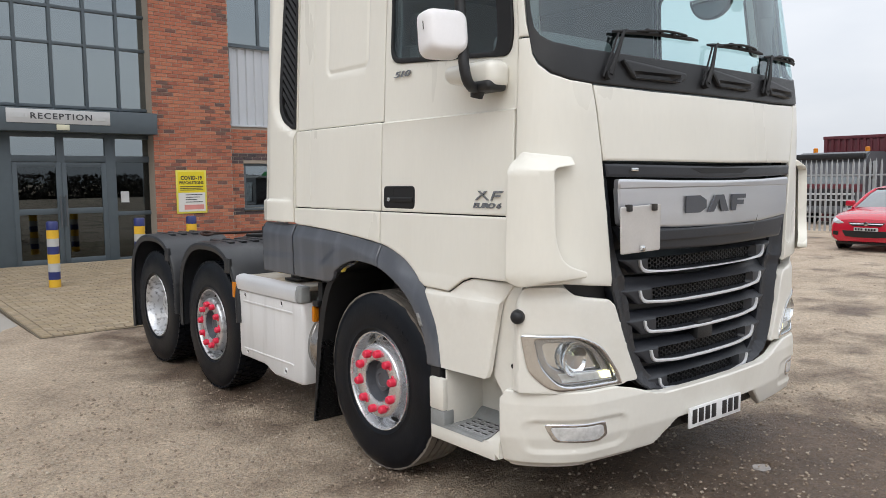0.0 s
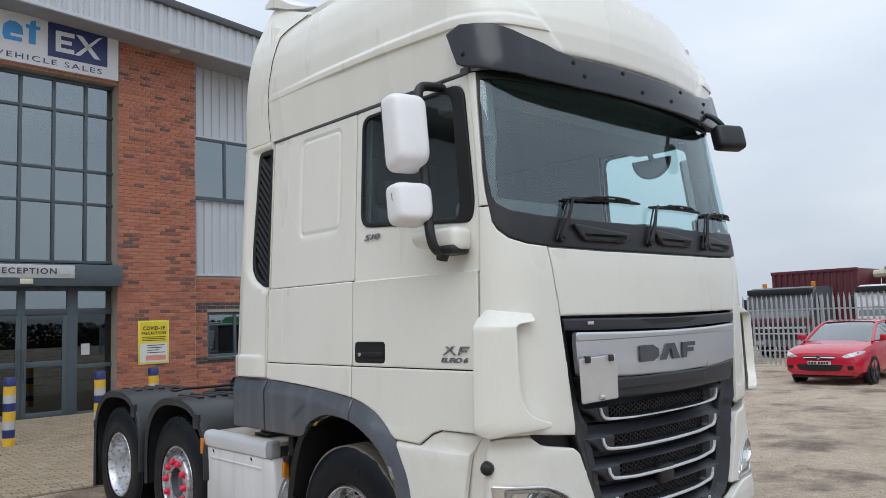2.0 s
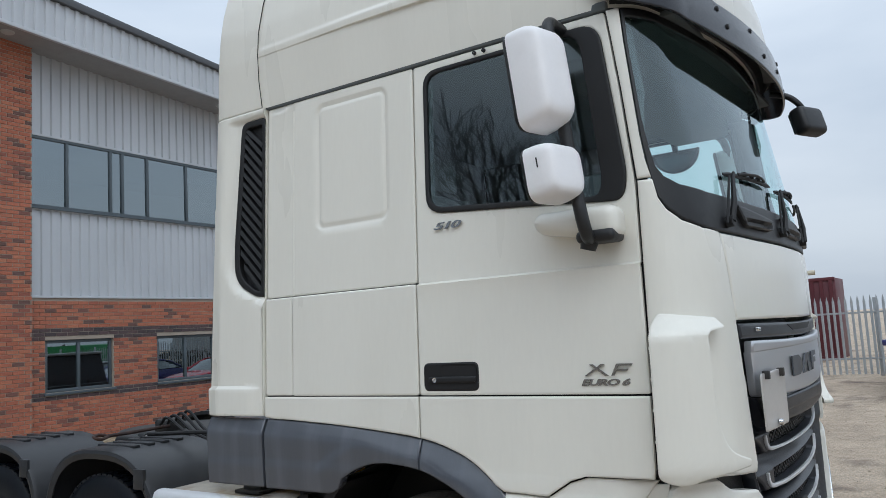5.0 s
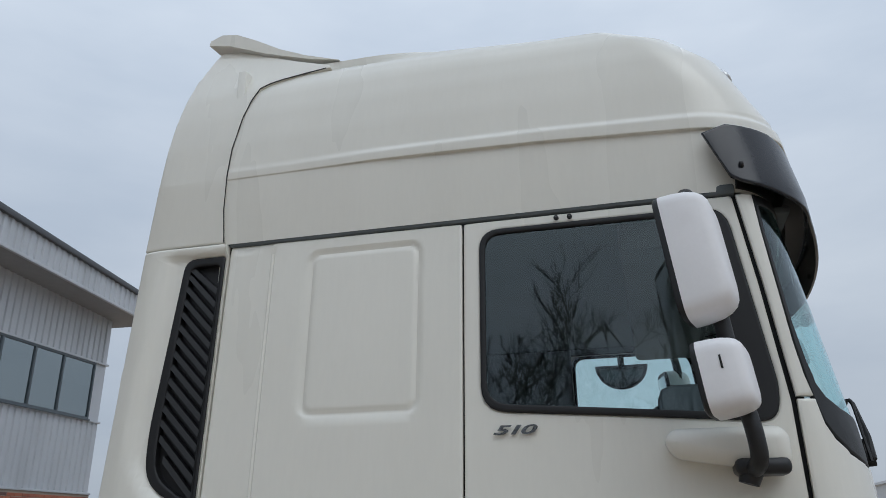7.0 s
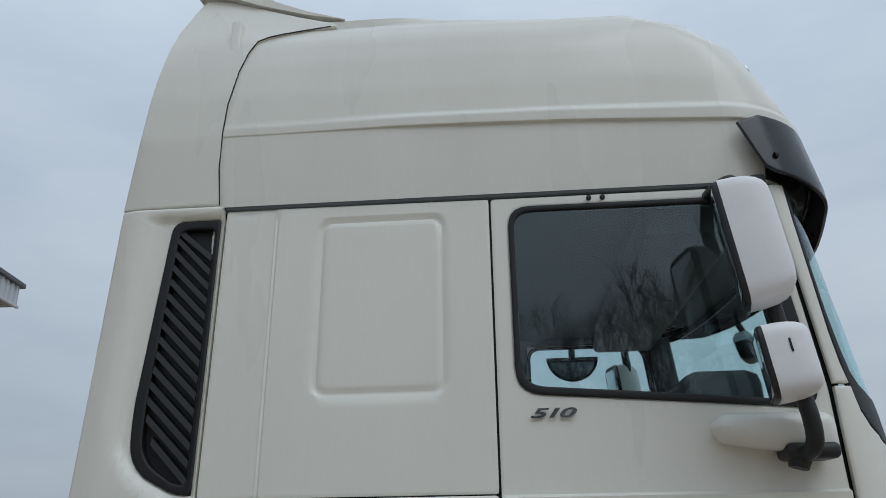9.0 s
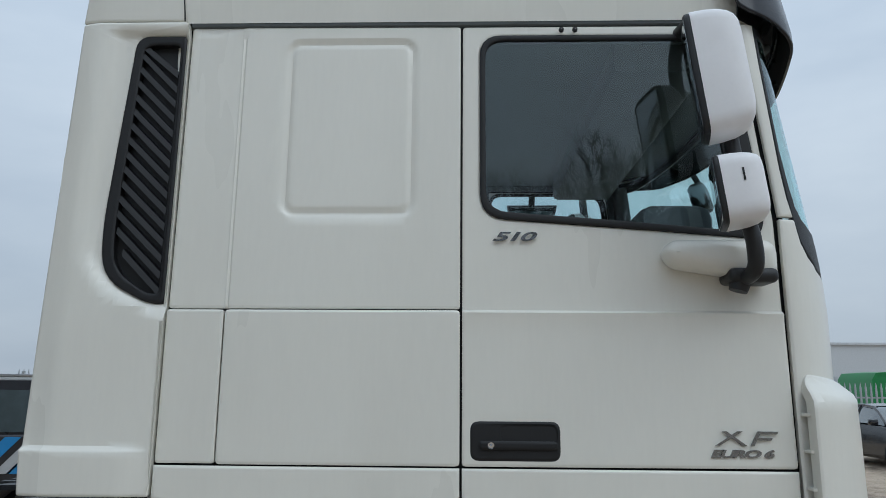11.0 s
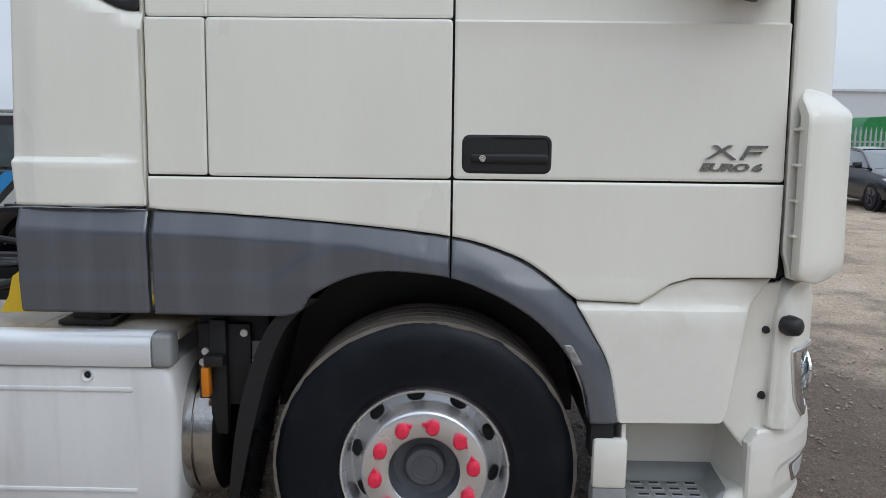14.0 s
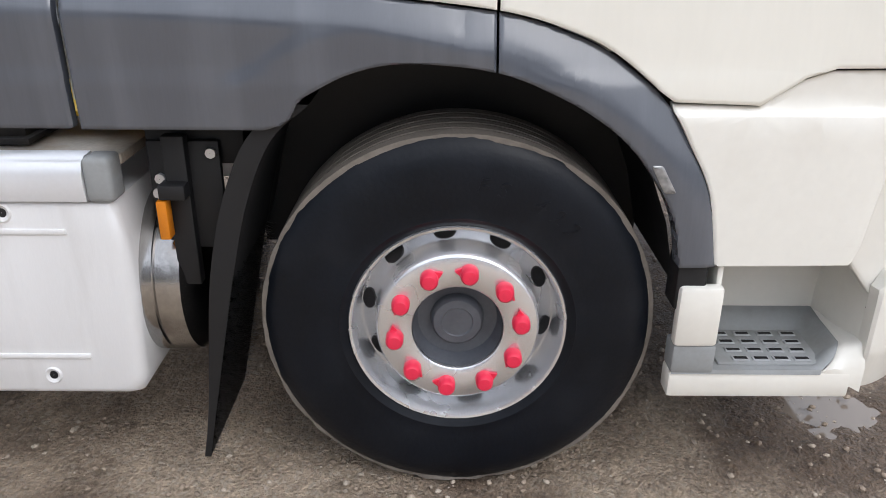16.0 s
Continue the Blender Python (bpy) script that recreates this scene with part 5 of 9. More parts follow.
    part("air_tank", bm, mat("dull_tank_metal", (0.42, 0.41, 0.40), 0.20, metal=1.0, var=0.3, scale=5, dirt=(0.10, 0.085, 0.07), dirt_amount=0.4, dirt_scale=6), truck, "brushed metal tank end")
    # front bracket with amber marker, pipes
    for lo, hi in (((0.06, 4.32, 0.60), (0.10, 4.38, 1.02)), ((0.09, 4.24, 0.70), (0.11, 4.43, 1.0)), ((0.02, 4.32, 0.86), (0.08, 4.39, 0.90)), ((0.12, 4.18, 0.93), (0.4, 4.44, 1.03))):
        part("step_bracket", boxes([((min(sx(lo[0]), sx(hi[0])), lo[1], lo[2]), (max(sx(lo[0]), sx(hi[0])), hi[1], hi[2]))], 0.005), SEAL, truck)
    part("side_marker", boxes([((min(sx(0.02), sx(0.06)), 4.372, 0.750), (max(sx(0.02), sx(0.06)), 4.400, 0.857))], 0.005), AMBER, truck, "amber side marker lamp")
    for y, z in ((4.26, 0.97), (4.37, 0.95), (4.27, 0.62), (4.40, 0.90), (4.41, 0.86)):
        bm = bmesh.new()
        lathe(bm, [(0.014, 0.0), (0.014, -0.012), (0.001, -0.012)], "x", (sx(0.088), y, z), 8, False)
        part("bracket_bolt", bm, ALU, truck)
    for k in range(3):
        bm = bmesh.new()
        tube(bm, arc([(sx(0.14 + 0.04 * k), 4.42 - 0.03 * k, 0.92), (sx(0.13 + 0.05 * k), 4.33, 0.84), (sx(0.15), 4.26 + 0.02 * k, 0.70), (sx(0.25), 4.24, 0.60)], 6), 0.012, 8)
        part("air_pipe", bm, SEAL, truck)

# frame top: fifth wheel, cross members, lines
bm = boxes([((XC - 0.5, 4.7, 0.98), (XC + 0.5, 5.35, 1.0))], 0.006)
part("deck_plate", bm, STEEL, truck)
for y0, y1, z0 in ((5.9, 6.1, 0.80), (7.3, 7.5, 0.80), (8.2, 8.3, 0.75)):
    part("cross_member", boxes([((XC - 0.46, y0, z0), (XC + 0.46, y1, 0.96))], 0.006), STEEL, truck)
bm = bmesh.new()
lathe(bm, [(0.10, 1.14), (0.44, 1.16), (0.47, 1.145), (0.47, 1.12), (0.10, 1.11)], "z", (XC, 7.0, 0), 40, False)
part("fifth_wheel", bm, STEEL, truck, "greasy black fifth wheel plate")
for pts, r in (([(XC - 0.5, 4.75, 1.28), (XC - 0.7, 5.0, 1.17), (XC - 0.8, 5.5, 1.25), (XC - 0.9, 6.1, 1.24)], 0.014), ([(XC - 0.35, 4.65, 1.5), (XC - 0.5, 4.9, 1.22), (XC - 0.4, 5.3, 1.2), (XC - 0.2, 4.9, 1.3)], 0.016), ([(XC - 0.9, 4.9, 1.17), (XC - 1.05, 5.2, 1.10), (XC - 0.95, 5.3, 1.06), (XC - 0.6, 5.0, 1.05)], 0.016), ([(XC - 0.2, 4.62, 1.6), (XC - 0.3, 5.0, 1.3), (XC - 0.1, 5.5, 1.25), (XC + 0.1, 5.0, 1.3)], 0.016)):
    bm = bmesh.new()
    tube(bm, arc(pts, 8), r, 8)
    part("air_line", bm, SEAL, truck, "black coiled air line")
bm = boxes([((XC - 0.75, 4.70, 1.08), (XC - 0.45, 4.95, 1.24)), ((XC - 0.3, 4.66, 1.06), (XC + 0.4, 4.9, 1.30))], 0.02)
part("valve_block", bm, STEEL, truck)
bm = bmesh.new()
vs = [(XC - 1.09, 4.90, 1.010), (XC - 1.09, 5.192, 1.006), (XC - 1.09, 5.156, 1.070), (XC - 1.09, 5.138, 1.140), (XC - 1.09, 5.10, 1.168), (XC - 1.09, 4.90, 1.17)]
a = [bm.verts.new(v) for v in vs]
b = [bm.verts.new((x + 0.03, y, z)) for x, y, z in vs]
for k in range(len(vs)):
    bm.faces.new((a[k], a[(k + 1) % len(vs)], b[(k + 1) % len(vs)], b[k]))
bm.faces.new(a)
bm.faces.new(b)
box(bm, (XC - 1.05, 4.45, 1.03), (XC - 0.6, 5.0, 1.045), 0.003)
part("wheel_chock_holder", bm, YELLOW, truck, "yellow painted bracket")

# ---- vents, badges, handle, mirrors ----
for side in (1, -1):
    S = CAB[side]
    ven = part("louvre_frame", plate(lambda u, v, o: S(u, v, o - 0.004), rounded(VENT, (0.05, 0.02, 0.02, 0.04, 0.1, 0.2)), [rounded([(4.715, 3.035), (4.578, 3.035), (4.578, 2.095), (4.625, 2.098), (4.748, 2.18), (4.757, 2.33)], (0.04, 0.02, 0.02, 0.04, 0.08, 0.15))[::-1]], 0.05, 0.05, 0.006), SEAL, truck, "black louvred air intake")
    part("louvre_back", plate(lambda u, v, o: S(u, v, o - 0.055), VENT, (), 0.2, 0.01, 0.0), SEAL, ven)
    for k in range(18):
        z = 2.07 + k * 0.058
        x1 = 4.580
        x0 = float(np.interp(z + 0.05, (2.10, 2.20, 2.35, 3.04), (4.63, 4.745, 4.757, 4.718)))
        zl, zr = z + 0.135 * (x0 - x1) / 0.17, z - 0.03
        if zr < 2.05 or zl > 3.09:
            continue
        bm = bmesh.new()
        vs = []
        for u, v in ((x0, zl), (x1, zr)):
            v = min(max(v, 2.09), 3.03)
            for dv, do in ((0.0, -0.006), (0.027, -0.012), (0.034, -0.045), (0.022, -0.05)):
                vs.append(bm.verts.new(S(u, v + dv - 0.01, do)))
        for j in range(4):
            bm.faces.new((vs[j], vs[(j + 1) % 4], vs[4 + (j + 1) % 4], vs[4 + j]))
        bm.faces.new(vs[:4])
        bm.faces.new(vs[4:])
        part("louvre_slat", bm, SEAL, ven)
    # door handle
    hd = part("handle_cup", plate(lambda u, v, o: S(u, v, o + 0.004), rounded([(3.50, 1.675), (3.205, 1.675), (3.205, 1.548), (3.50, 1.548)], 0.03, 4), [rounded([(3.395, 1.655), (3.225, 1.655), (3.225, 1.617), (3.395, 1.617)], 0.012, 3)[::-1]], 0.1, 0.03, 0.006), SEAL, truck, "black door handle cup")
    part("handle_recess", plate(lambda u, v, o: S(u, v, o + 0.003), rounded([(3.40, 1.66), (3.22, 1.66), (3.22, 1.612), (3.40, 1.612)], 0.012, 3), (), 0.2, 0.01, 0.0), SEAL, hd)
    part("handle_bar", plate(lambda u, v, o: S(u, v, o + 0.014), rounded([(3.47, 1.612), (3.215, 1.612), (3.215, 1.584), (3.47, 1.584)], 0.01, 3), (), 0.1, 0.012, 0.005), SEAL, hd, "black handle bar")
    bm = bmesh.new()
    p = S(3.432, 1.598, 0.016)
    lathe(bm, [(0.012, 0.0), (0.011, -0.003), (0.007, -0.002), (0.001, -0.004)], "x", (0, 0, 0), 16, False)
    moved(bm, Matrix.Translation(p) @ Matrix.Rotation(radians(0 if side > 0 else 180), 4, "Z"))
    part("door_lock", bm, CHROME, hd, "small chrome lock")
    for y in (3.165, 3.115):
        bm = bmesh.new()
        p = S(y, 3.083, 0.0)
        lathe(bm, [(0.010, 0.004), (0.009, -0.006), (0.001, -0.008)], "x", (0, 0, 0), 12, False)
        moved(bm, Matrix.Translation(p) @ Matrix.Rotation(radians(0 if side > 0 else 180), 4, "Z"))
        part("door_rivet", bm, SEAL, truck)

# writing on the near door
p = R_(3.345, 2.298, -0.004)
part("model_figures", moved(letters("510", 0.044, 0.006, 0.86, 0.3, 0.0010, 0.155), Matrix.Translation(p) @ FACE_W), BADGE, truck, "chrome model figures 510")
p = R_(2.62, 1.577, 0.002)
part("emission_badge", moved(letters("EURO 6", 0.034, 0.006, 0.88, 0.25, 0.0014, 0.205), Matrix.Translation(p) @ FACE_W), BADGE, truck, "chrome letters EURO 6")
bm = bmesh.new()
def slab(bm, pts, d=0.006):
    a = [bm.verts.new((x, y, 0)) for x, y in pts]
    b = [bm.verts.new((x, y, d)) for x, y in pts]
    for k in range(len(pts)):
        bm.faces.new((a[k], a[(k + 1) % len(pts)], b[(k + 1) % len(pts)], b[k]))
    bm.faces.new(a)
    bm.faces.new(b)
slab(bm, [(-0.080, 0.027), (-0.064, 0.027), (0.006, -0.027), (-0.010, -0.027)], 0.006)
slab(bm, [(-0.105, -0.027), (-0.092, -0.027), (-0.008, 0.027), (-0.026, 0.027)], 0.007)
slab(bm, [(0.018, -0.027), (0.031, -0.027), (0.057, 0.027), (0.044, 0.027)], 0.006)
slab(bm, [(0.046, 0.027), (0.115, 0.027), (0.111, 0.017), (0.048, 0.017)], 0.007)
slab(bm, [(0.036, 0.003), (0.095, 0.003), (0.090, -0.006), (0.034, -0.006)], 0.007)
p = R_(2.61, 1.627, 0.002)
part("door_badge", moved(bm, Matrix.Translation(p) @ FACE_W @ Matrix.Diagonal((0.92, 0.85, 1, 1))), BADGE, truck, "slanted chrome badge bars on the door")
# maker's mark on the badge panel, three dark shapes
for k, pts in enumerate(([(-0.29, -0.045), (-0.17, -0.045), (-0.115, -0.02), (-0.115, 0.02), (-0.17, 0.045), (-0.29, 0.045)], [(-0.10, -0.045), (-0.045, -0.045), (0.02, 0.045), (0.045, 0.045), (0.075, -0.045), (0.115, -0.045), (0.09, 0.045), (0.0, 0.045)][0:2] + [(0.005, 0.02), (0.03, -0.045), (0.10, -0.045), (0.05, 0.045), (-0.03, 0.045)], [(0.135, -0.045), (0.175, -0.045), (0.185, -0.012), (0.26, -0.012), (0.265, 0.012), (0.19, 0.012), (0.19, 0.022), (0.285, 0.022), (0.285, 0.045), (0.135, 0.045)])):
    bm = plate(lambda u, v, o: R_(u, v, o + 0.024), [(1.120 - a * 0.95, 1.567 + b) for a, b in pts], (), 0.2, 0.006, 0.0)
    part("maker_mark", bm, mat("dark_badge_grey", (0.10, 0.105, 0.12), 0.35, metal=0.4), truck, "dark grey maker's mark shape")

# hinged metal plate on the grille
fp = part("folding_plate", plate(lambda u, v, o: R_(u, v, o + 0.045), rounded([(1.865, 1.568), (1.605, 1.578), (1.610, 1.348), (1.860, 1.338)], 0.012, 3), (), 0.2, 0.006, 0.002), mat("bare_sheet_metal", (0.62, 0.60, 0.58), 0.38, metal=0.5, var=0.08, scale=5), truck, "bare metal folding sign plate")
for u in (1.815, 1.655):
    bm = bmesh.new()
    p = R_(u, 1.565, 0.052)
    box(bm, (p.x - 0.014, p.y - 0.008, p.z - 0.02), (p.x + 0.014, p.y + 0.02, p.z + 0.014), 0.003)
    part("hinge", bm, STEEL, fp, "small dark hinge")
bm = bmesh.new()
lathe(bm, [(0.016, 0.0), (0.014, -0.012), (0.006, -0.016), (0.001, -0.016)], "y", R_(1.735, 1.363, 0.05), 10, False)
part("plate_catch", bm, CHROME, fp)

# registration plate, with plain bars for its characters
rp = thing("number_plate", (3.93, 2.0, 0.28), "white front number plate with dark characters", "number plate")
ang = Matrix.Translation((3.87, 2.07, 0.428)) @ Matrix.Rotation(radians(1.0), 4, "Y")
bm = bmesh.new()
box(bm, (-0.26, -0.006, -0.0555), (0.26, 0.006, 0.0555), 0.003, ang)
part("plate_body", bm, mat("white_plate_plastic", (0.80, 0.80, 0.80), 0.3, var=0.03), rp)
dark = mat("dark_characters", (0.02, 0.02, 0.022), 0.4)
for k in range(7):
    x = -0.212 + 0.0625 * k + (0.045 if k > 3 else 0)
    bm = bmesh.new()
    box(bm, (x - 0.022, -0.009, -0.034), (x + 0.022, -0.004, 0.042), 0.002, ang)
    part("character_bar", bm, dark, rp)
part("plate_bracket", boxes([((3.68, 2.075, 0.38), (4.06, 2.16, 0.47))], 0.004), STEEL, rp)

# ---- mirrors ----
def shell(bm, lo, hi, r, m=None, seg=4):
    return box(bm, lo, hi, r, m, seg)


for side in (1, -1):
    X = lambda d: XC - side * (d + 0.07)
    mr = new("door_mirror")
    mr.parent, mr["label"] = truck, "white-capped double door mirror on a black arm"
    mr.matrix_parent_inverse = truck.matrix_world.inverted()
    for (name, d0, d1, y0, y1, z0, z1) in (("main", 1.318, 1.527, 2.615, 2.785, 2.570, 2.985), ("wide", 1.330, 1.550, 2.590, 2.735, 2.280, 2.500)):
        m = Matrix.Translation((X((d0 + d1) / 2), (y0 + y1) / 2, (z0 + z1) / 2)) @ Matrix.Rotation(radians(-14 * side), 4, "Z") @ Matrix.Rotation(radians(-7), 4, "X")
        hx, hy, hz = (d1 - d0) / 2, (y1 - y0) / 2, (z1 - z0) / 2
        def loop(bm, y, k, e=0.0):
            """A rounded rectangle across the mirror, k of its full size."""
            ring = rounded([(-hx * k, -hz * k), (hx * k, -hz * k), (hx * k, hz * k), (-hx * k, hz * k)], (0.055 * k, 0.075 * k, 0.06 * k, 0.045 * k), 5)
            return [bm.verts.new((c, y, d)) for c, d in ring]

        def loft(bm, prof):
            rings = [loop(bm, y * hy, k) for y, k in prof]
            for p_, q_ in zip(rings, rings[1:]):
                for j in range(len(p_)):
                    bm.faces.new((p_[j], p_[(j + 1) % len(p_)], q_[(j + 1) % len(p_)], q_[j]))
            bm.faces.new(rings[0])
            bm.faces.new(rings[-1])
        bm = bmesh.new()
        loft(bm, [(0.72, 0.94), (0.74, 1.0), (0.2, 0.992), (-0.25, 0.965), (-0.60, 0.915), (-0.82, 0.85), (-0.94, 0.77), (-0.99, 0.66), (-1.01, 0.45), (-1.02, 0.15)])
        moved(bm, m)
        part("mirror_cap", bm, WHITE, mr, "white mirror cap with a dark scuff")
        bm = bmesh.new()
        loft(bm, [(0.55, 0.90), (0.725, 0.985), (0.90, 0.985), (0.97, 0.95), (0.95, 0.90)])
        moved(bm, m)
        part("mirror_housing", bm, BLACK, mr, "black mirror housing")
        bm = bmesh.new()
        box(bm, (-hx * 0.82, hy * 0.97, -hz * 0.86), (hx * 0.82, hy * 0.99, hz * 0.86), 0.003, m)
        part("mirror_glass", bm, MIRROR, mr, "silvered mirror glass")
        if name == "wide" and side == 1:
            bm = bmesh.new()
            box(bm, (-hx * 1.0, -0.012, 0.01), (-hx * 0.985, -0.006, 0.05), 0.001, m)
            part("scuff", bm, SEAL, mr)
    bm = bmesh.new()
    tube(bm, arc([(X(1.26), 2.615, 2.135), (X(1.345), 2.595, 2.16), (X(1.37), 2.60, 2.24), (X(1.36), 2.62, 2.36), (X(1.355), 2.645, 2.56), (X(1.35), 2.68, 2.9), (X(1.32), 2.70, 3.03), (X(1.20), 2.72, 3.065), (X(1.12), 2.73, 3.07)], 6), 0.026, 12)
    part("mirror_arm", bm, BLACK, mr, "black mirror arm")
    bm = bmesh.new()
    box(bm, (min(X(1.30), X(1.16)), 2.49, 2.135), (max(X(1.30), X(1.16)), 2.855, 2.272), 0.045, None, 5)
    for v in bm.verts:
        v.co.z += max(0, v.co.y - 2.65) * 0.28 * (1 if v.co.z < 2.2 else 0.0)
    part("mirror_pod", bm, PAINT, mr, "cream-white mirror base on the door")
    bm = bmesh.new()
    box(bm, (min(X(1.31), X(1.18)), 2.50, 2.125), (max(X(1.31), X(1.18)), 2.66, 2.175), 0.02, None, 3)
    tube(bm, [(X(1.27), 2.61, 2.15), (X(1.27), 2.625, 2.10)], (0.04, 0.03), 12)
    part("pod_underside", bm, BLACK, mr)

# ---- sun visor ----
VIS = make_surface(1, (2.98, 3.12, 3.38), (1.265, 1.275, 1.27), (2.10, 2.11, 2.165), (2.56, 2.58, 2.66), (0.14,) * 3, (0.55,) * 3)
TINT = mat("smoked_visor_plastic", (0.016, 0.017, 0.022), 0.20, var=0.1)
part("sun_visor", plate(VIS, mirror_line([(1.05, 3.02), (1.7, 3.03), (2.0, 3.05), (2.3, 3.085), (2.49, 3.125), (2.53, 3.145), (2.61, 3.33), (2.50, 3.365), (2.25, 3.350), (2.0, 3.295), (1.88, 3.262), (1.81, 3.232), (1.70, 3.212), (1.4, 3.204), (1.05, 3.202)]), (), 0.05, 0.012, 0.004), TINT, truck, "smoked black sun visor")
bm = bmesh.new()
strip = []
for u in np.linspace(-0.42, 2.52, 50):
    zt = float(np.interp(abs(u - 1.05) + 1.05, (1.4, 1.70, 1.81, 1.88, 2.0, 2.25, 2.52), (3.202, 3.209, 3.229, 3.259, 3.292, 3.347, 3.362))) - 0.004
    front_, back_ = VIS(u, zt, -0.010), ROOF[1](u, max(zt, 3.14), -0.01)
    strip.append([bm.verts.new(front_), bm.verts.new(back_), bm.verts.new(back_ - Vector((0, 0, 0.012))), bm.verts.new(front_ - Vector((0, 0, 0.012)))])
for a, b in zip(strip, strip[1:]):
    for j in range(4):
        bm.faces.new((a[j], a[(j + 1) % 4], b[(j + 1) % 4], b[j]))
part("visor_mount", bm, BLACK, truck, "black shelf joining the visor to the roof")
for u, z in ((1.72, 3.175), (1.35, 3.175), (0.75, 3.175), (0.38, 3.175), (1.66, 3.105), (1.20, 3.085), (0.9, 3.085), (0.44, 3.105), (2.475, 3.19), (-0.375, 3.19)):
    bm = bmesh.new()
    lathe(bm, [(0.013, 0.006), (0.012, -0.004), (0.001, -0.006)], "y", VIS(u, z, 0.002), 10, False)
    part("visor_rivet", bm, SEAL, truck)
for sd in (1, -1):
    q, z = min(((q, z) for q in np.linspace(1.9, 2.8, 46) for z in np.linspace(3.66, 3.74, 9)), key=lambda g: (roof_point(sd, *g) - Vector((XC - sd * 1.023, 2.456, 3.695))).length)
    p = roof_point(sd, q, z)
    up = (roof_point(sd, q + 0.02, z) - roof_point(sd, q - 0.02, z)).cross(roof_point(sd, q, z + 0.02) - roof_point(sd, q, z - 0.02)).normalized()
    up = -up if up.y > 0 else up
    bm = bmesh.new()
    lathe(bm, [(0.040, -0.012), (0.040, 0.003), (0.036, 0.006), (0.033, 0.005), (0.031, 0.006), (0.028, 0.013), (0.015, 0.017), (0.001, 0.018)], "x", (0, 0, 0), 24)
    moved(bm, Matrix.Translation(p) @ up.to_track_quat("X", "Z").to_matrix().to_4x4())
    part("roof_lamp", bm, LENS, truck, "small clear roof lamp")
# front mirror
X = lambda d: XC - d
fm = new("front_mirror")
fm.parent, fm["label"] = truck, "black front mirror under the visor"
fm.matrix_parent_inverse = truck.matrix_world.inverted()
m = Matrix.Translation((4.735, 2.07, 2.93)) @ Matrix.Rotation(radians(-25), 4, "Z") @ Matrix.Rotation(radians(-14), 4, "X")
bm = bmesh.new()
box(bm, (-0.108, -0.052, -0.085), (0.108, 0.052, 0.085), 0.035, m, 4)
part("mirror_housing", bm, BLACK, fm)
bm = bmesh.new()
box(bm, (-0.09, 0.050, -0.065), (0.09, 0.055, 0.065), 0.003, m)
part("mirror_glass", bm, MIRROR, fm)
bm = bmesh.new()
tube(bm, arc([(4.75, 2.08, 2.96), (4.70, 2.10, 3.03), (4.67, 2.16, 3.09), (4.66, 2.25, 3.12)], 5), 0.018, 10)
part("mirror_arm", bm, BLACK, fm)

# ---- wipers and cowl ----
for q0 in (1.90, 1.22, 0.60):
    wp = new("wiper")
    wp.parent, wp["label"] = truck, "black windscreen wiper"
    wp.matrix_parent_inverse = truck.matrix_world.inverted()
    bm = bmesh.new()
    tube(bm, [R_(q0, 2.195, -0.01), R_(q0, 2.195, 0.030)], 0.024, 12)
    tube(bm, [R_(q0, 2.195, 0.022), R_(q0 - 0.035, 2.27, 0.030), R_(q0 - 0.10, 2.395, 0.030), R_(q0 - 0.13, 2.415, 0.026)], (0.015, 0.012, 0.008, 0.007), 8)
    tube(bm, [R_(q0 + 0.035, 2.185, 0.016), R_(q0 - 0.075, 2.395, 0.026)], 0.0055, 6)
    part("wiper_arm", bm, SEAL, wp)
    bm = bmesh.new()
    tube(bm, [R_(q0 - 0.05 - 0.055 * k, 2.405 + 0.0035 * k - 0.0002 * k * k, 0.011) for k in range(12)], [0.004] + [0.0075] * 10 + [0.004], 6, True, 1.5)
    part("wiper_blade", bm, SEAL, wp)
    bm = bmesh.new()
    tube(bm, arc([R_(q0 - 0.20, 2.418, 0.016), R_(q0 - 0.28, 2.424, 0.030), R_(q0 - 0.38, 2.43, 0.034), R_(q0 - 0.48, 2.432, 0.028), R_(q0 - 0.56, 2.432, 0.016)], 4), 0.0065, 6)
    for k in (0.27, 0.36, 0.45):
        a = R_(q0 - k, 2.426, 0.020)
        box(bm, (a.x - 0.012, a.y - 0.010, a.z - 0.010), (a.x + 0.012, a.y + 0.010, a.z + 0.010), 0.003)
    part("blade_bridge", bm, SEAL, wp)
for q0 in (1.62, 0.98, 0.40):
    bm = plate(lambda u, v, o: R_(u, v, o + 0.022), rounded([(q0 + 0.20, 2.275), (q0 + 0.13, 2.185), (q0 - 0.17, 2.180), (q0 - 0.23, 2.20), (q0 - 0.24, 2.235), (q0 - 0.05, 2.25)], 0.025, 3), (), 0.05, 0.028, 0.008,
               relief=lambda u, v: -0.020 * smooth_step(2.222, 2.212, v) * smooth_step(2.188, 2.196, v) * smooth_step(0.16, 0.13, abs(u - q0 + 0.03)), cuts=((1, 2.188), (1, 2.196), (1, 2.212), (1, 2.222)))
    part("cowl_grip", bm, BLACK, truck, "black step grip moulded in the cowl")

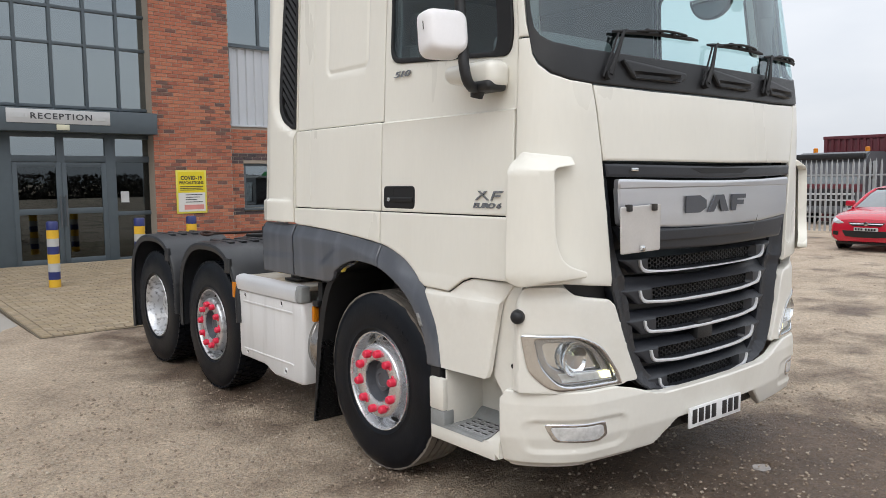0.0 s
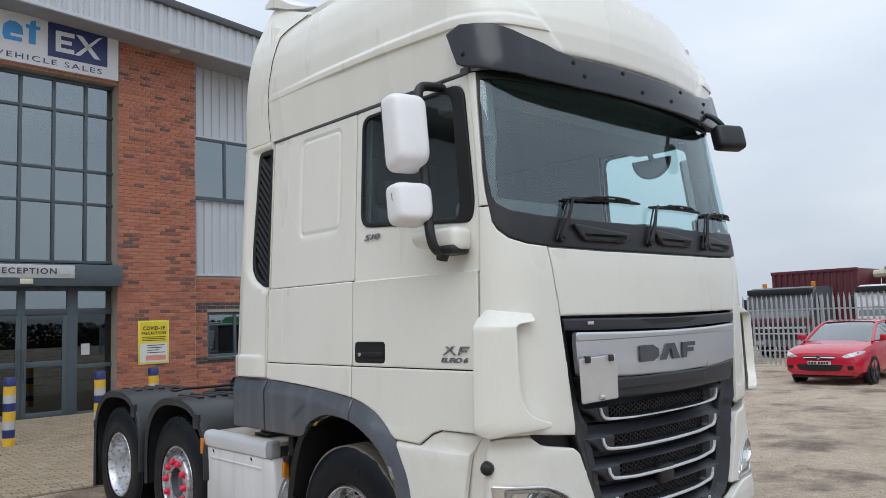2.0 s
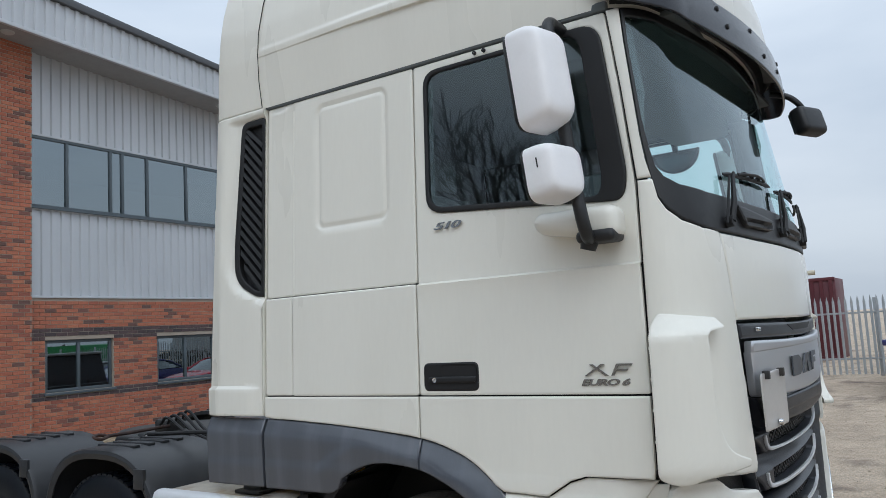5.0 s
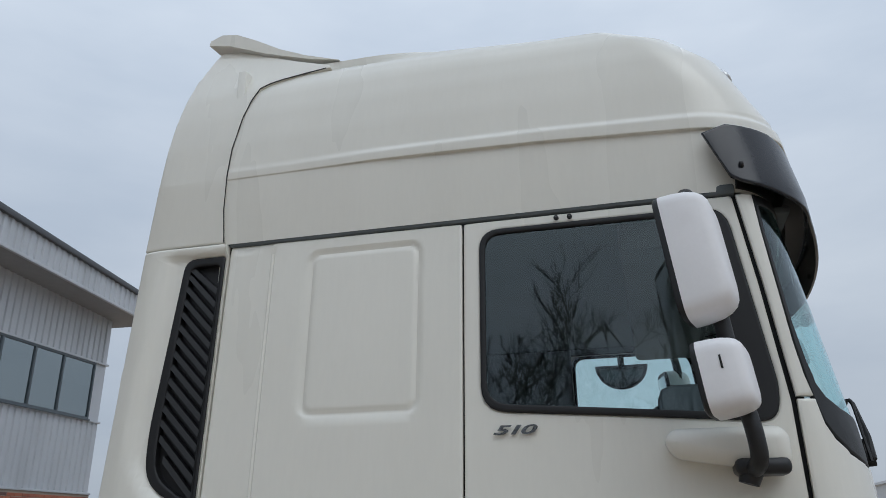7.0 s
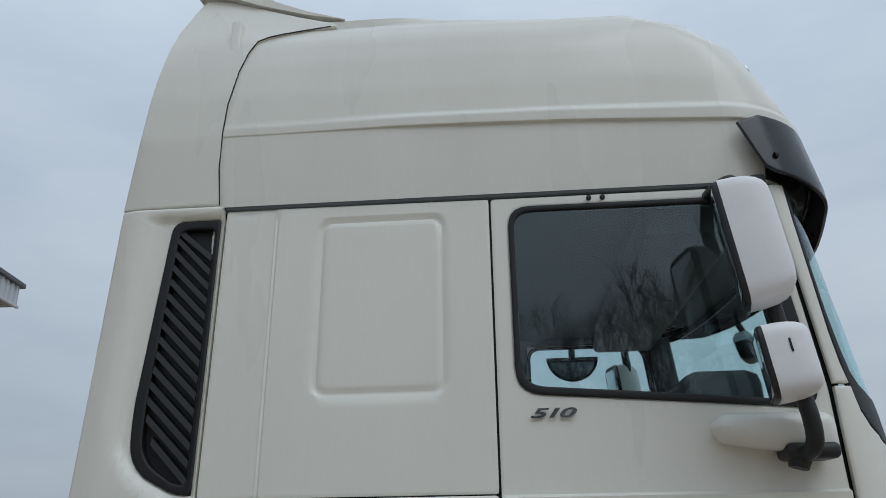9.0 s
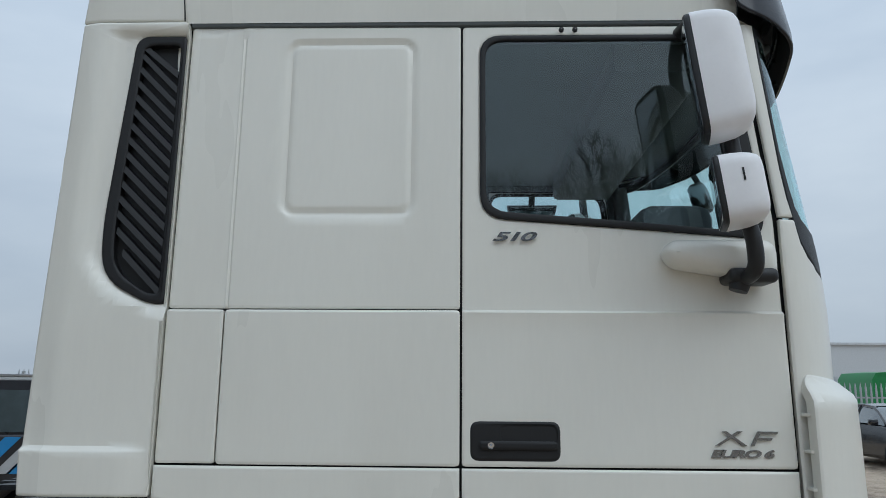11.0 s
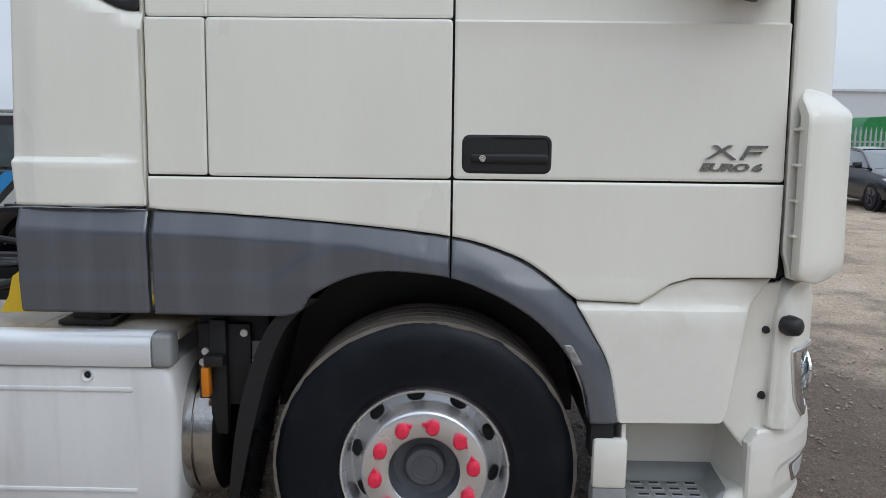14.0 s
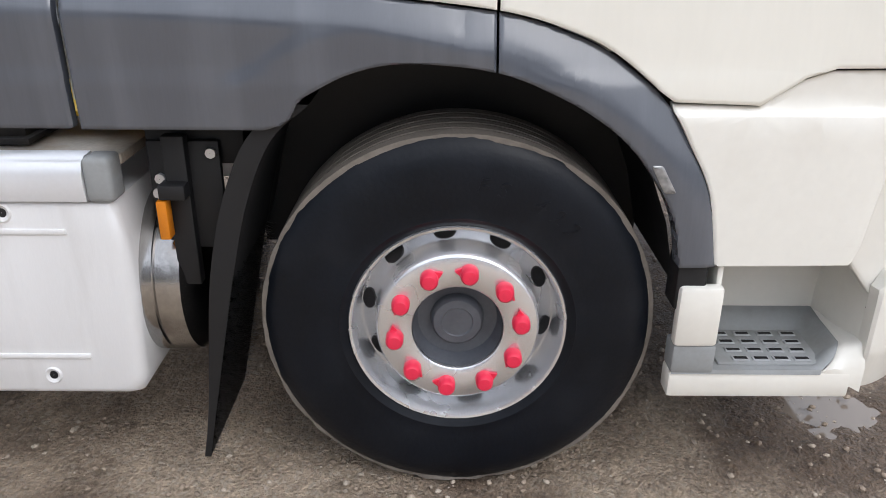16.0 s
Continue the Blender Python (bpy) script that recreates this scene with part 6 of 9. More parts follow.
# ---- inside the cab ----
bm = boxes([((XC - 1.10, 2.42, 1.50), (XC + 1.10, 2.85, 2.26)), ((XC - 1.05, 2.50, 2.20), (XC + 1.05, 2.80, 2.36))], 0.05)
part("dashboard", bm, CABIN, truck, "dark grey dashboard")
bm = bmesh.new()
bmesh.ops.create_uvsphere(bm, u_segments=4, v_segments=3, radius=0.001, matrix=Matrix.Translation((3.25, 2.98, 2.30)))
for k in range(32):
    t0, t1 = 2 * math.pi * k / 32, 2 * math.pi * (k + 1) / 32
    tube(bm, [Vector((3.25 + 0.23 * math.cos(t), 2.98 - 0.19 * math.sin(t) * 0.7, 2.28 + 0.19 * math.sin(t) * 0.75)) for t in (t0, t1)], 0.016, 8, False)
tube(bm, [(3.25, 2.98, 2.28), (3.25, 2.80, 2.12)], 0.04, 10)
box(bm, (3.04, 2.96, 2.265), (3.46, 2.99, 2.30), 0.01)
part("steering_wheel", bm, CABIN, truck, "black steering wheel")
for x in (3.25, 4.50):
    se = new("seat")
    se.parent, se["label"] = truck, "dark cloth cab seat"
    se.matrix_parent_inverse = truck.matrix_world.inverted()
    bm = boxes([((x - 0.26, 3.15, 1.75), (x + 0.26, 3.70, 1.92))], 0.06)
    part("cushion", bm, CABIN, se)
    low = 0.0 if x < 4 else 0.32
    bm = bmesh.new()
    box(bm, (x - 0.25, 3.66, 1.85), (x + 0.25, 3.82, 2.55 - low), 0.06)
    part("backrest", bm, CABIN, se)
    bm = bmesh.new()
    box(bm, (x - 0.15, 3.70, 2.56 - low), (x + 0.15, 3.82, 2.76 - low), 0.05)
    part("headrest", bm, CABIN, se)
    part("seat_base", boxes([((x - 0.18, 3.2, 1.49), (x + 0.18, 3.6, 1.76))], 0.02), CABIN, se)
part("bunk", boxes([((XC - 1.05, 3.95, 1.70), (XC + 1.05, 4.53, 2.02))], 0.05), CABIN_L, truck, "pale sleeper bunk")
part("cabin_wall", boxes([((XC - 1.10, 4.50, 1.5), (XC + 1.10, 4.54, 3.12))], 0.01), CABIN, truck)
part("sun_shelf", boxes([((XC - 1.05, 2.58, 2.98), (XC + 1.05, 2.95, 3.12))], 0.03), CABIN, truck, "dark overhead shelf")

for side in (1, -1):
    bm = bmesh.new()
    tube(bm, [CAB[side](2.50, 2.25, -0.10), CAB[side](2.47, 2.45, -0.10), CAB[side](2.46, 2.75, -0.10), CAB[side](2.47, 3.08, -0.10)], 0.052, 10)
    part("pillar_trim", bm, CABIN, truck, "dark trim inside the windscreen pillar")
bm = boxes([((2.92, 2.58, 2.28), (3.62, 2.86, 2.47)), ((4.40, 2.55, 2.28), (4.98, 2.78, 2.40))], 0.05)
part("instrument_hood", bm, CABIN, truck, "dark hood over the instruments")

# kerb mirror over the far door
km = new("kerb_mirror")
km.parent, km["label"] = truck, "dark half-round kerb mirror over the far door"
km.matrix_parent_inverse = truck.matrix_world.inverted()
bm = bmesh.new()
rows = []
for i in range(9):
    a = math.pi / 2 * i / 8
    rows.append([bm.verts.new((5.36 + 0.13 * math.cos(a) * math.sin(math.pi * k / 16), 3.055 + 0.175 * math.cos(a) * math.cos(math.pi * k / 16), 3.035 - 0.165 * math.sin(a))) for k in range(17)])
for a, b in zip(rows, rows[1:]):
    for k in range(16):
        bm.faces.new((a[k], a[k + 1], b[k + 1], b[k]))
bm.faces.new(rows[0])
part("mirror_housing", bm, BLACK, km)
bm = bmesh.new()
vs = [bm.verts.new((5.352, 3.055 + 0.15 * math.cos(math.pi * k / 20), 3.02 - 0.135 * math.sin(math.pi * k / 20))) for k in range(21)]
bm.faces.new(vs)
part("mirror_glass", bm, MIRROR, km)
bm = bmesh.new()
tube(bm, arc([(5.38, 3.055, 3.03), (5.34, 3.055, 3.09), (5.24, 3.055, 3.11), (5.14, 3.055, 3.10)], 5), 0.022, 10)
part("mirror_arm", bm, BLACK, km)

# fifth wheel release handle, work lamp and boxes on the frame
RUST = mat("rusty_rod", (0.055, 0.030, 0.024), 0.75, var=0.4, scale=20, metal=0.2)
bm = bmesh.new()
tube(bm, [(3.40, 6.36, 1.245), (2.98, 6.17, 1.262), (2.72, 6.06, 1.275)], 0.012, 8)
tube(bm, arc([(2.72, 6.06, 1.275), (2.66, 6.06, 1.29), (2.61, 6.03, 1.288), (2.60, 6.00, 1.28), (2.64, 6.0, 1.268), (2.72, 6.055, 1.27)], 6), 0.011, 8)
part("release_handle", bm, RUST, truck, "rusty pull rod with a loop end")
bm = bmesh.new()
box(bm, (3.30, 6.62, 1.02), (3.52, 6.90, 1.17), 0.03, None, 3)
lathe(bm, [(0.001, -0.03), (0.055, -0.025), (0.06, 0.0), (0.06, 0.05)], "y", (3.40, 6.62, 1.14), 16)
part("work_lamp", bm, BLACK, truck, "black work lamp on the frame")
part("lamp_face", boxes([((3.36, 6.582, 1.105), (3.44, 6.592, 1.175))], 0.004), LENS, truck)
part("valve_box", boxes([((3.34, 6.36, 1.02), (3.62, 6.56, 1.20)), ((3.40, 6.40, 1.18), (3.58, 6.54, 1.29))], 0.025), STEEL, truck, "dark valve box with short hoses")
for k in range(4):
    bm = bmesh.new()
    tube(bm, arc([(3.36 + 0.06 * k, 6.40, 1.26), (3.34 + 0.06 * k, 6.28, 1.31 + 0.01 * k), (3.38 + 0.05 * k, 6.05, 1.18), (3.5 + 0.04 * k, 5.6, 1.06), (3.6, 5.2, 1.12)], 6), 0.011, 6)
    part("frame_hose", bm, SEAL, truck)

# raised sidewall writing on the near front tyre
for k, ch in enumerate("FS 422"):
    if ch == " ":
        continue
    ang = radians(-8 - 7.4 * k)
    bm = letters(ch, 0.062, 0.004, 1.0, 0.15)
    m = Matrix.Translation((XC - 1.258 - 0.0148, AX_F, 0.496)) @ FACE_W @ Matrix.Rotation(ang, 4, "Z") @ Matrix.Translation((0, 0.415, 0))
    part("sidewall_letter", moved(bm, m), RUBBER, truck, "raised black letter on the tyre wall")


# ---- ground ----
def ground_material():
    m = bpy.data.materials.new("wet_gravel_ground")
    m.use_nodes = True
    n, l = m.node_tree.nodes, m.node_tree.links
    b = n["Principled BSDF"]
    tc = n.new("ShaderNodeTexCoord")

    def tex(kind, scale, detail=6, rough=0.6):
        t = n.new(kind)
        t.inputs["Scale"].default_value = scale
        if kind == "ShaderNodeTexNoise":
            t.inputs["Detail"].default_value, t.inputs["Roughness"].default_value = detail, rough
        l.new(tc.outputs["Object"], t.inputs["Vector"])
        return t
    big, mid, fine = tex("ShaderNodeTexNoise", 0.35, 6), tex("ShaderNodeTexNoise", 2.2, 8, 0.7), tex("ShaderNodeTexNoise", 45, 6, 0.7)
    vor = tex("ShaderNodeTexVoronoi", 85)
    vor2 = tex("ShaderNodeTexNoise", 9, 6, 0.65)
    r1 = n.new("ShaderNodeValToRGB")
    e = r1.color_ramp.elements
    e[0].position, e[0].color = 0.30, (0.235, 0.176, 0.126, 1)
    e[1].position, e[1].color = 0.72, (0.70, 0.595, 0.465, 1)
    mid_e = r1.color_ramp.elements.new(0.5)
    mid_e.color = (0.50, 0.395, 0.29, 1)
    mixv = n.new("ShaderNodeMath")
    mixv.operation = "MULTIPLY_ADD"
    mixv.inputs[1].default_value = 0.5
    half = n.new("ShaderNodeMath")
    half.operation = "MULTIPLY"
    half.inputs[1].default_value = 0.5
    l.new(mid.outputs[0], half.inputs[0])
    l.new(big.outputs[0], mixv.inputs[0])
    l.new(half.outputs[0], mixv.inputs[2])
    l.new(mixv.outputs[0], r1.inputs[0])
    peb = n.new("ShaderNodeMapRange")
    peb.inputs["From Min"].default_value, peb.inputs["From Max"].default_value = 0.25, 0.75
    peb.inputs["To Min"].default_value, peb.inputs["To Max"].default_value = 0.40, 1.72
    l.new(fine.outputs[0], peb.inputs[0])
    vm = n.new("ShaderNodeVectorMath")
    vm.operation = "SCALE"
    l.new(r1.outputs[0], vm.inputs[0])
    l.new(peb.outputs[0], vm.inputs["Scale"])
    stone = n.new("ShaderNodeMix")
    stone.data_type = "RGBA"
    stone.inputs[7].default_value = (0.52, 0.44, 0.35, 1)
    sr = n.new("ShaderNodeMapRange")
    sr.inputs["From Min"].default_value, sr.inputs["From Max"].default_value = 0.72, 0.86
    sr.inputs["To Max"].default_value = 0.7
    sep = n.new("ShaderNodeSeparateColor")
    l.new(vor.outputs["Color"], sep.inputs[0])
    l.new(sep.outputs[0], sr.inputs[0])
    l.new(sr.outputs[0], stone.inputs[0])
    l.new(vm.outputs[0], stone.inputs[6])
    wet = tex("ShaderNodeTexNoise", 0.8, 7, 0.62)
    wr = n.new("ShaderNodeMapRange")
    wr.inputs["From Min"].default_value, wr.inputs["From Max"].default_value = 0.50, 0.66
    # damp strip where the truck stands, with the truck's shade painted in
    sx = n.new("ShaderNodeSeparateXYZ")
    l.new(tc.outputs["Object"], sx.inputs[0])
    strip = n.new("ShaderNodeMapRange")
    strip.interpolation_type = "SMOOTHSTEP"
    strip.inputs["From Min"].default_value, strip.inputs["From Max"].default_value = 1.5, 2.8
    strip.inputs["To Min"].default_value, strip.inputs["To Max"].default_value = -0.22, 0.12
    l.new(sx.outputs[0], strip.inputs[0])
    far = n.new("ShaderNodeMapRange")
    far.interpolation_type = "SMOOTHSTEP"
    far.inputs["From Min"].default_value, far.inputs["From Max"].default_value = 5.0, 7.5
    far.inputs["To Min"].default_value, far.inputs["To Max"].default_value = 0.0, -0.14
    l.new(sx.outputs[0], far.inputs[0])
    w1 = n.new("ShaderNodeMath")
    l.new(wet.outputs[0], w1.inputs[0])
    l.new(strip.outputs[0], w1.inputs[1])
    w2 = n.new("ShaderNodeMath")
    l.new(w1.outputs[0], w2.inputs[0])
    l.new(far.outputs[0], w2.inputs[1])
    # darker damp mud before the bumper, with the bumper's shade painted in
    bumper_dist = n.new("ShaderNodeVectorMath")
    bumper_dist.operation = "DISTANCE"
    bumper_dist.inputs[1].default_value = (4.5, 1.7, 0)
    l.new(tc.outputs["Object"], bumper_dist.inputs[0])
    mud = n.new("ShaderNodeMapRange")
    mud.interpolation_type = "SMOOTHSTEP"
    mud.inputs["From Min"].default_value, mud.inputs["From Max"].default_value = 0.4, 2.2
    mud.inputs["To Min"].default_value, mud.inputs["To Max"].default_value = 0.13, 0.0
    l.new(bumper_dist.outputs["Value"], mud.inputs[0])
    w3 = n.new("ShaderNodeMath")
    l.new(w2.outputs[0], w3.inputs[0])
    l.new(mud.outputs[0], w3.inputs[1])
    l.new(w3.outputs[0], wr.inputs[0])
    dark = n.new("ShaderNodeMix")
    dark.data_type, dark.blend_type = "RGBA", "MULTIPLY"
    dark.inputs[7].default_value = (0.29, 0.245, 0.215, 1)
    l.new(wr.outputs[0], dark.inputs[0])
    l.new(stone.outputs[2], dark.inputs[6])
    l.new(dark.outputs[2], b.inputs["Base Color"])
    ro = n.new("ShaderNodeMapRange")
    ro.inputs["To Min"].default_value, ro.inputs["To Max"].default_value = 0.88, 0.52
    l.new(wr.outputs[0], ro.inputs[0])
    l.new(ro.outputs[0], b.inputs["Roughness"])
    h = n.new("ShaderNodeMath")
    h.operation = "MULTIPLY_ADD"
    h.inputs[1].default_value = -0.35
    l.new(vor.outputs["Distance"], h.inputs[0])
    l.new(fine.outputs[0], h.inputs[2])
    h2 = n.new("ShaderNodeMath")
    h2.operation = "MULTIPLY_ADD"
    h2.inputs[1].default_value = 1.2
    l.new(vor2.outputs[0], h2.inputs[0])
    l.new(h.outputs[0], h2.inputs[2])
    bp = n.new("ShaderNodeBump")
    bp.inputs["Strength"].default_value, bp.inputs["Distance"].default_value = 1.0, 0.03
    l.new(h2.outputs[0], bp.inputs["Height"])
    l.new(bp.outputs[0], b.inputs["Normal"])
    return m


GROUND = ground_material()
bm = bmesh.new()
PUDDLES = ((3.12, 2.26, 0.16, 0.18), (4.48, 2.10, 0.09, 0.08))
gx = [-1500, -300, -60, -20, -8] + [float(v) for v in np.arange(-4, 1.99, 0.25)] + [float(v) for v in np.arange(2.0, 5.6, 0.022)] + [float(v) for v in np.arange(5.75, 12.01, 0.25)] + [14, 17, 20, 24, 30, 45, 80, 300, 1500]
gy = [-1500, -300, -60, -20, -8] + [float(v) for v in np.arange(-4, 1.24, 0.25)] + [float(v) for v in np.arange(1.25, 4.8, 0.022)] + [float(v) for v in np.arange(5, 12.01, 0.25)] + [14, 17, 20, 24, 30, 45, 80, 300, 1500]
grid = []
for y in gy:
    row = []
    for x in gx:
        inside = -4 <= x <= 12 and -4 <= y <= 12
        z = -0.012 + (noise.noise(Vector((x * 0.5, y * 0.5, 0))) * 0.010 + noise.noise(Vector((x * 1.7, y * 1.7, 3))) * 0.006 if inside else 0.0)
        z = min(z, -0.001)
        z += 0.085 * smooth_step(7.4, 8.9, y) * smooth_step(0.6, 1.9, x) * (0 if y > 14 or x > 17 else 1)
        if 2 <= x <= 6 and 1.2 <= y <= 4.8:
            g = max(math.exp(-1.1 * (((x - a) / c) ** 2 + ((y - b) / d) ** 2)) for a, b, c, d in PUDDLES)
            z += -0.026 * g + noise.noise(Vector((x * 9, y * 9, 1))) * 0.012 * min(3 * g, 1) + noise.noise(Vector((x * 13, y * 13, 5))) * 0.006 + noise.noise(Vector((x * 34, y * 34, 7))) * 0.005
        row.append(bm.verts.new((x, y, z)))
    grid.append(row)
for a, b in zip(grid, grid[1:]):
    for k in range(len(a) - 1):
        bm.faces.new((a[k], a[k + 1], b[k + 1], b[k]))
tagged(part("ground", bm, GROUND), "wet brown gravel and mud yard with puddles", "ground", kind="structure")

# ---- the office building ----
def brick_material(name, stops):
    m = bpy.data.materials.new(name)
    m.use_nodes = True
    n, l = m.node_tree.nodes, m.node_tree.links
    b = n["Principled BSDF"]
    geo, oi, add, ramp, tc, t, mr, vm = (n.new("ShaderNode" + k) for k in ("NewGeometry", "ObjectInfo", "Math", "ValToRGB", "TexCoord", "TexNoise", "MapRange", "VectorMath"))
    add.operation = "ADD"
    l.new(geo.outputs["Random Per Island"], add.inputs[0])
    l.new(oi.outputs["Random"], add.inputs[1])
    fr = n.new("ShaderNodeMath")
    fr.operation = "FRACT"
    l.new(add.outputs[0], fr.inputs[0])
    l.new(fr.outputs[0], ramp.inputs[0])
    ramp.color_ramp.interpolation = "LINEAR"
    e = ramp.color_ramp.elements
    e[0].position, e[0].color = stops[0][0], (*stops[0][1], 1)
    e[1].position, e[1].color = stops[-1][0], (*stops[-1][1], 1)
    for pos, col in stops[1:-1]:
        e.new(pos).color = (*col, 1)
    t.inputs["Scale"].default_value, t.inputs["Detail"].default_value = 30, 6
    l.new(tc.outputs["Object"], t.inputs["Vector"])
    mr.inputs["To Min"].default_value, mr.inputs["To Max"].default_value = 0.65, 1.35
    l.new(t.outputs[0], mr.inputs[0])
    vm.operation = "SCALE"
    l.new(ramp.outputs[0], vm.inputs[0])
    l.new(mr.outputs[0], vm.inputs["Scale"])
    l.new(vm.outputs[0], b.inputs["Base Color"])
    b.inputs["Roughness"].default_value = 0.85
    bp = n.new("ShaderNodeBump")
    bp.inputs["Distance"].default_value = 0.002
    l.new(t.outputs[0], bp.inputs["Height"])
    l.new(bp.outputs[0], b.inputs["Normal"])
    return m


BRICK = brick_material("red_brick", [(0.0, (0.42, 0.145, 0.085)), (0.35, (0.36, 0.12, 0.07)), (0.62, (0.45, 0.175, 0.10)), (0.85, (0.30, 0.10, 0.065)), (0.96, (0.15, 0.08, 0.065)), (1.0, (0.12, 0.07, 0.062))])
BRICK_DK = brick_material("dark_band_brick", [(0.0, (0.07, 0.05, 0.055)), (0.5, (0.10, 0.065, 0.065)), (1.0, (0.055, 0.045, 0.05))])
MORTAR = mat("pale_mortar", (0.34, 0.29, 0.24), 0.95, var=0.15, scale=3)
CLAD = mat("silver_grey_cladding", (0.53, 0.55, 0.58), 0.42, metal=0.15, var=0.05, scale=0.8, dirt=(0.30, 0.31, 0.32), dirt_amount=0.3, dirt_scale=1.5, stretch=(1, 1, 0.3))
FRAME = mat("slate_grey_window_frame", (0.075, 0.095, 0.11), 0.42, var=0.08)
FRAME_D = mat("dark_eave_capping", (0.085, 0.09, 0.10), 0.5, var=0.1)
SOFFIT = mat("grey_soffit", (0.34, 0.34, 0.35), 0.7, var=0.08)
# the rooms' dimness is put into this wall colour
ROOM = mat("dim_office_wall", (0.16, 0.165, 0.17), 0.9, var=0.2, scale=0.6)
BLIND = mat("pale_roller_blind", (0.52, 0.53, 0.53), 0.9, var=0.08)
YB = 15.65


def brick_box(verts, faces, x0, x1, y, z0, z1, d):
    k = len(verts)
    c = 0.004
    verts += [(x0, y, z0), (x1, y, z0), (x1, y, z1), (x0, y, z1), (x0 + c, y - d, z0 + c), (x1 - c, y - d, z0 + c), (x1 - c, y - d, z1 - c), (x0 + c, y - d, z1 - c)]
    faces += [(k + 4, k + 5, k + 6, k + 7), (k, k + 1, k + 5, k + 4), (k + 1, k + 2, k + 6, k + 5), (k + 2, k + 3, k + 7, k + 6), (k + 3, k, k + 4, k + 7)]


def raw(name, verts, faces, material, parent=None, label=""):
    me = bpy.data.meshes.new(name)
    me.from_pydata(verts, [], faces)
    me.materials.append(material)
    ob = new(name, me)
    if parent is not None:
        ob.parent = parent
        ob.matrix_parent_inverse = parent.matrix_world.inverted()
    if label:
        ob["label"] = label
    return ob


def brick_field(x0, x1, y, z0, z1, holes=(), dark=()):
    """Courses of a stretcher bond between x0 and x1 on the wall face y, leaving out the openings; gives (x0, x1, z0, z1, is_dark)."""
    out = []
    zc, row = z0, 0
    rnd = random.Random(int(x0 * 10))
    while zc + 0.065 <= z1 + 1e-6:
        x = x0 - (0.1125 if row % 2 else 0)
        while x < x1 - 0.02:
            a, b = max(x, x0), min(x + 0.215, x1)
            if b - a > 0.03:
                segs = [(a, b)]
                for hx0, hx1, hz0, hz1 in holes:
                    if zc + 0.065 > hz0 and zc < hz1:
                        segs = [q for s in segs for q in ((s[0], min(s[1], hx0 - 0.005)), (max(s[0], hx1 + 0.005), s[1])) if q[1] - q[0] > 0.02]
                for s in segs:
                    out.append((s[0], s[1], zc, zc + 0.065, any(d0 <= zc + 0.03 <= d1 for d0, d1 in dark)))
            x += 0.225
        zc += 0.075
        row += 1
    return out


def lay(field, y, parent, near=None, rnd_seed=3):
    """The bricks of a field: those picked by near() as single parts, the rest joined."""
    rnd = random.Random(rnd_seed)
    bulk = {False: ([], []), True: ([], [])}
    meshes = {}
    count = 0
    for x0, x1, z0, z1, dk in field:
        d = 0.010 + rnd.uniform(-0.0015, 0.0015)
        if near and count < 300 and near(x0, z0) and not dk:
            key = round(x1 - x0, 3)
            if key not in meshes:
                v, f = [], []
                brick_box(v, f, 0, x1 - x0, 0, 0, 0.065, 0.010)
                me = bpy.data.meshes.new("brick")
                me.from_pydata(v, [], f)
                me.materials.append(BRICK)
                meshes[key] = me
            ob = new("brick", meshes[key])
            ob.parent = parent
            ob.matrix_parent_inverse = parent.matrix_world.inverted()
            ob.location = (x0, y, z0)
            count += 1
        else:
            brick_box(*bulk[dk], x0, x1, y, z0, z1, d)
    for dk, (v, f) in bulk.items():
        if v:
            tagged(raw("brickwork", v, f, BRICK_DK if dk else BRICK, parent, "dark blue-brown brick band" if dk else "red-orange bricks"), kind="stuff")


def corrugated(name, x0, x1, y, z0, z1, parent, pitch=0.20, depth=0.035):
    """A sheet of vertical trapezoid ribs, facing -y."""
    v, f = [], []
    xs = []
    x = x0
    while x < x1 - 1e-6:
        for a, d in ((0.0, 0.0), (0.42, 0.0), (0.52, depth), (0.9, depth), (1.0, 0.0)):
            xx = x + a * pitch
            if xx <= x1:
                xs.append((xx, d))
        x += pitch
    xs.append((x1, 0.0))
    for xx, d in xs:
        v += [(xx, y - d, z0), (xx, y - d, z1)]
    for k in range(len(xs) - 1):
        f.append((2 * k, 2 * k + 2, 2 * k + 3, 2 * k + 1))
    return raw(name, v, f, CLAD, parent, "ribbed silver-grey cladding")


def pane(parent, x0, x1, y, z0, z1, kind=None):
    ob = part("pane", boxes([((x0, y, z0), (x1, y + 0.012, z1))], 0.0), kind or GLASS_B, parent)
    ob.visible_shadow = False
    return ob


set_out = set(scene.objects)
# pier
pier = tagged(part("wall_pier", boxes([((5.95, YB, 0), (7.65, YB + 0.35, 7.72))], 0), MORTAR), "tall red brick pier between glazing and cladding", "wall", kind="structure")
# long wall: back block with openings for the windows
LW = 15.80
GW = [(8.0, 9.44, 0.98, 1.97), (10.5, 12.9, 0.98, 1.97), (13.9, 15.5, 0.98, 1.97)]
HOLES_X = [7.65] + [v for w in GW for v in w[:2]] + [16.95]
items = [((7.65, LW, 0), (16.95, LW + 0.3, 0.98)), ((7.65, LW, 1.97), (16.95, LW + 0.3, 2.78))]
items += [((HOLES_X[k], LW, 0.98), (HOLES_X[k + 1], LW + 0.3, 1.97)) for k in range(0, len(HOLES_X), 2)]
wall_low = tagged(part("wall_low", boxes(items, 0), MORTAR), "red brick ground floor wall with dark bands", "wall", kind="structure")
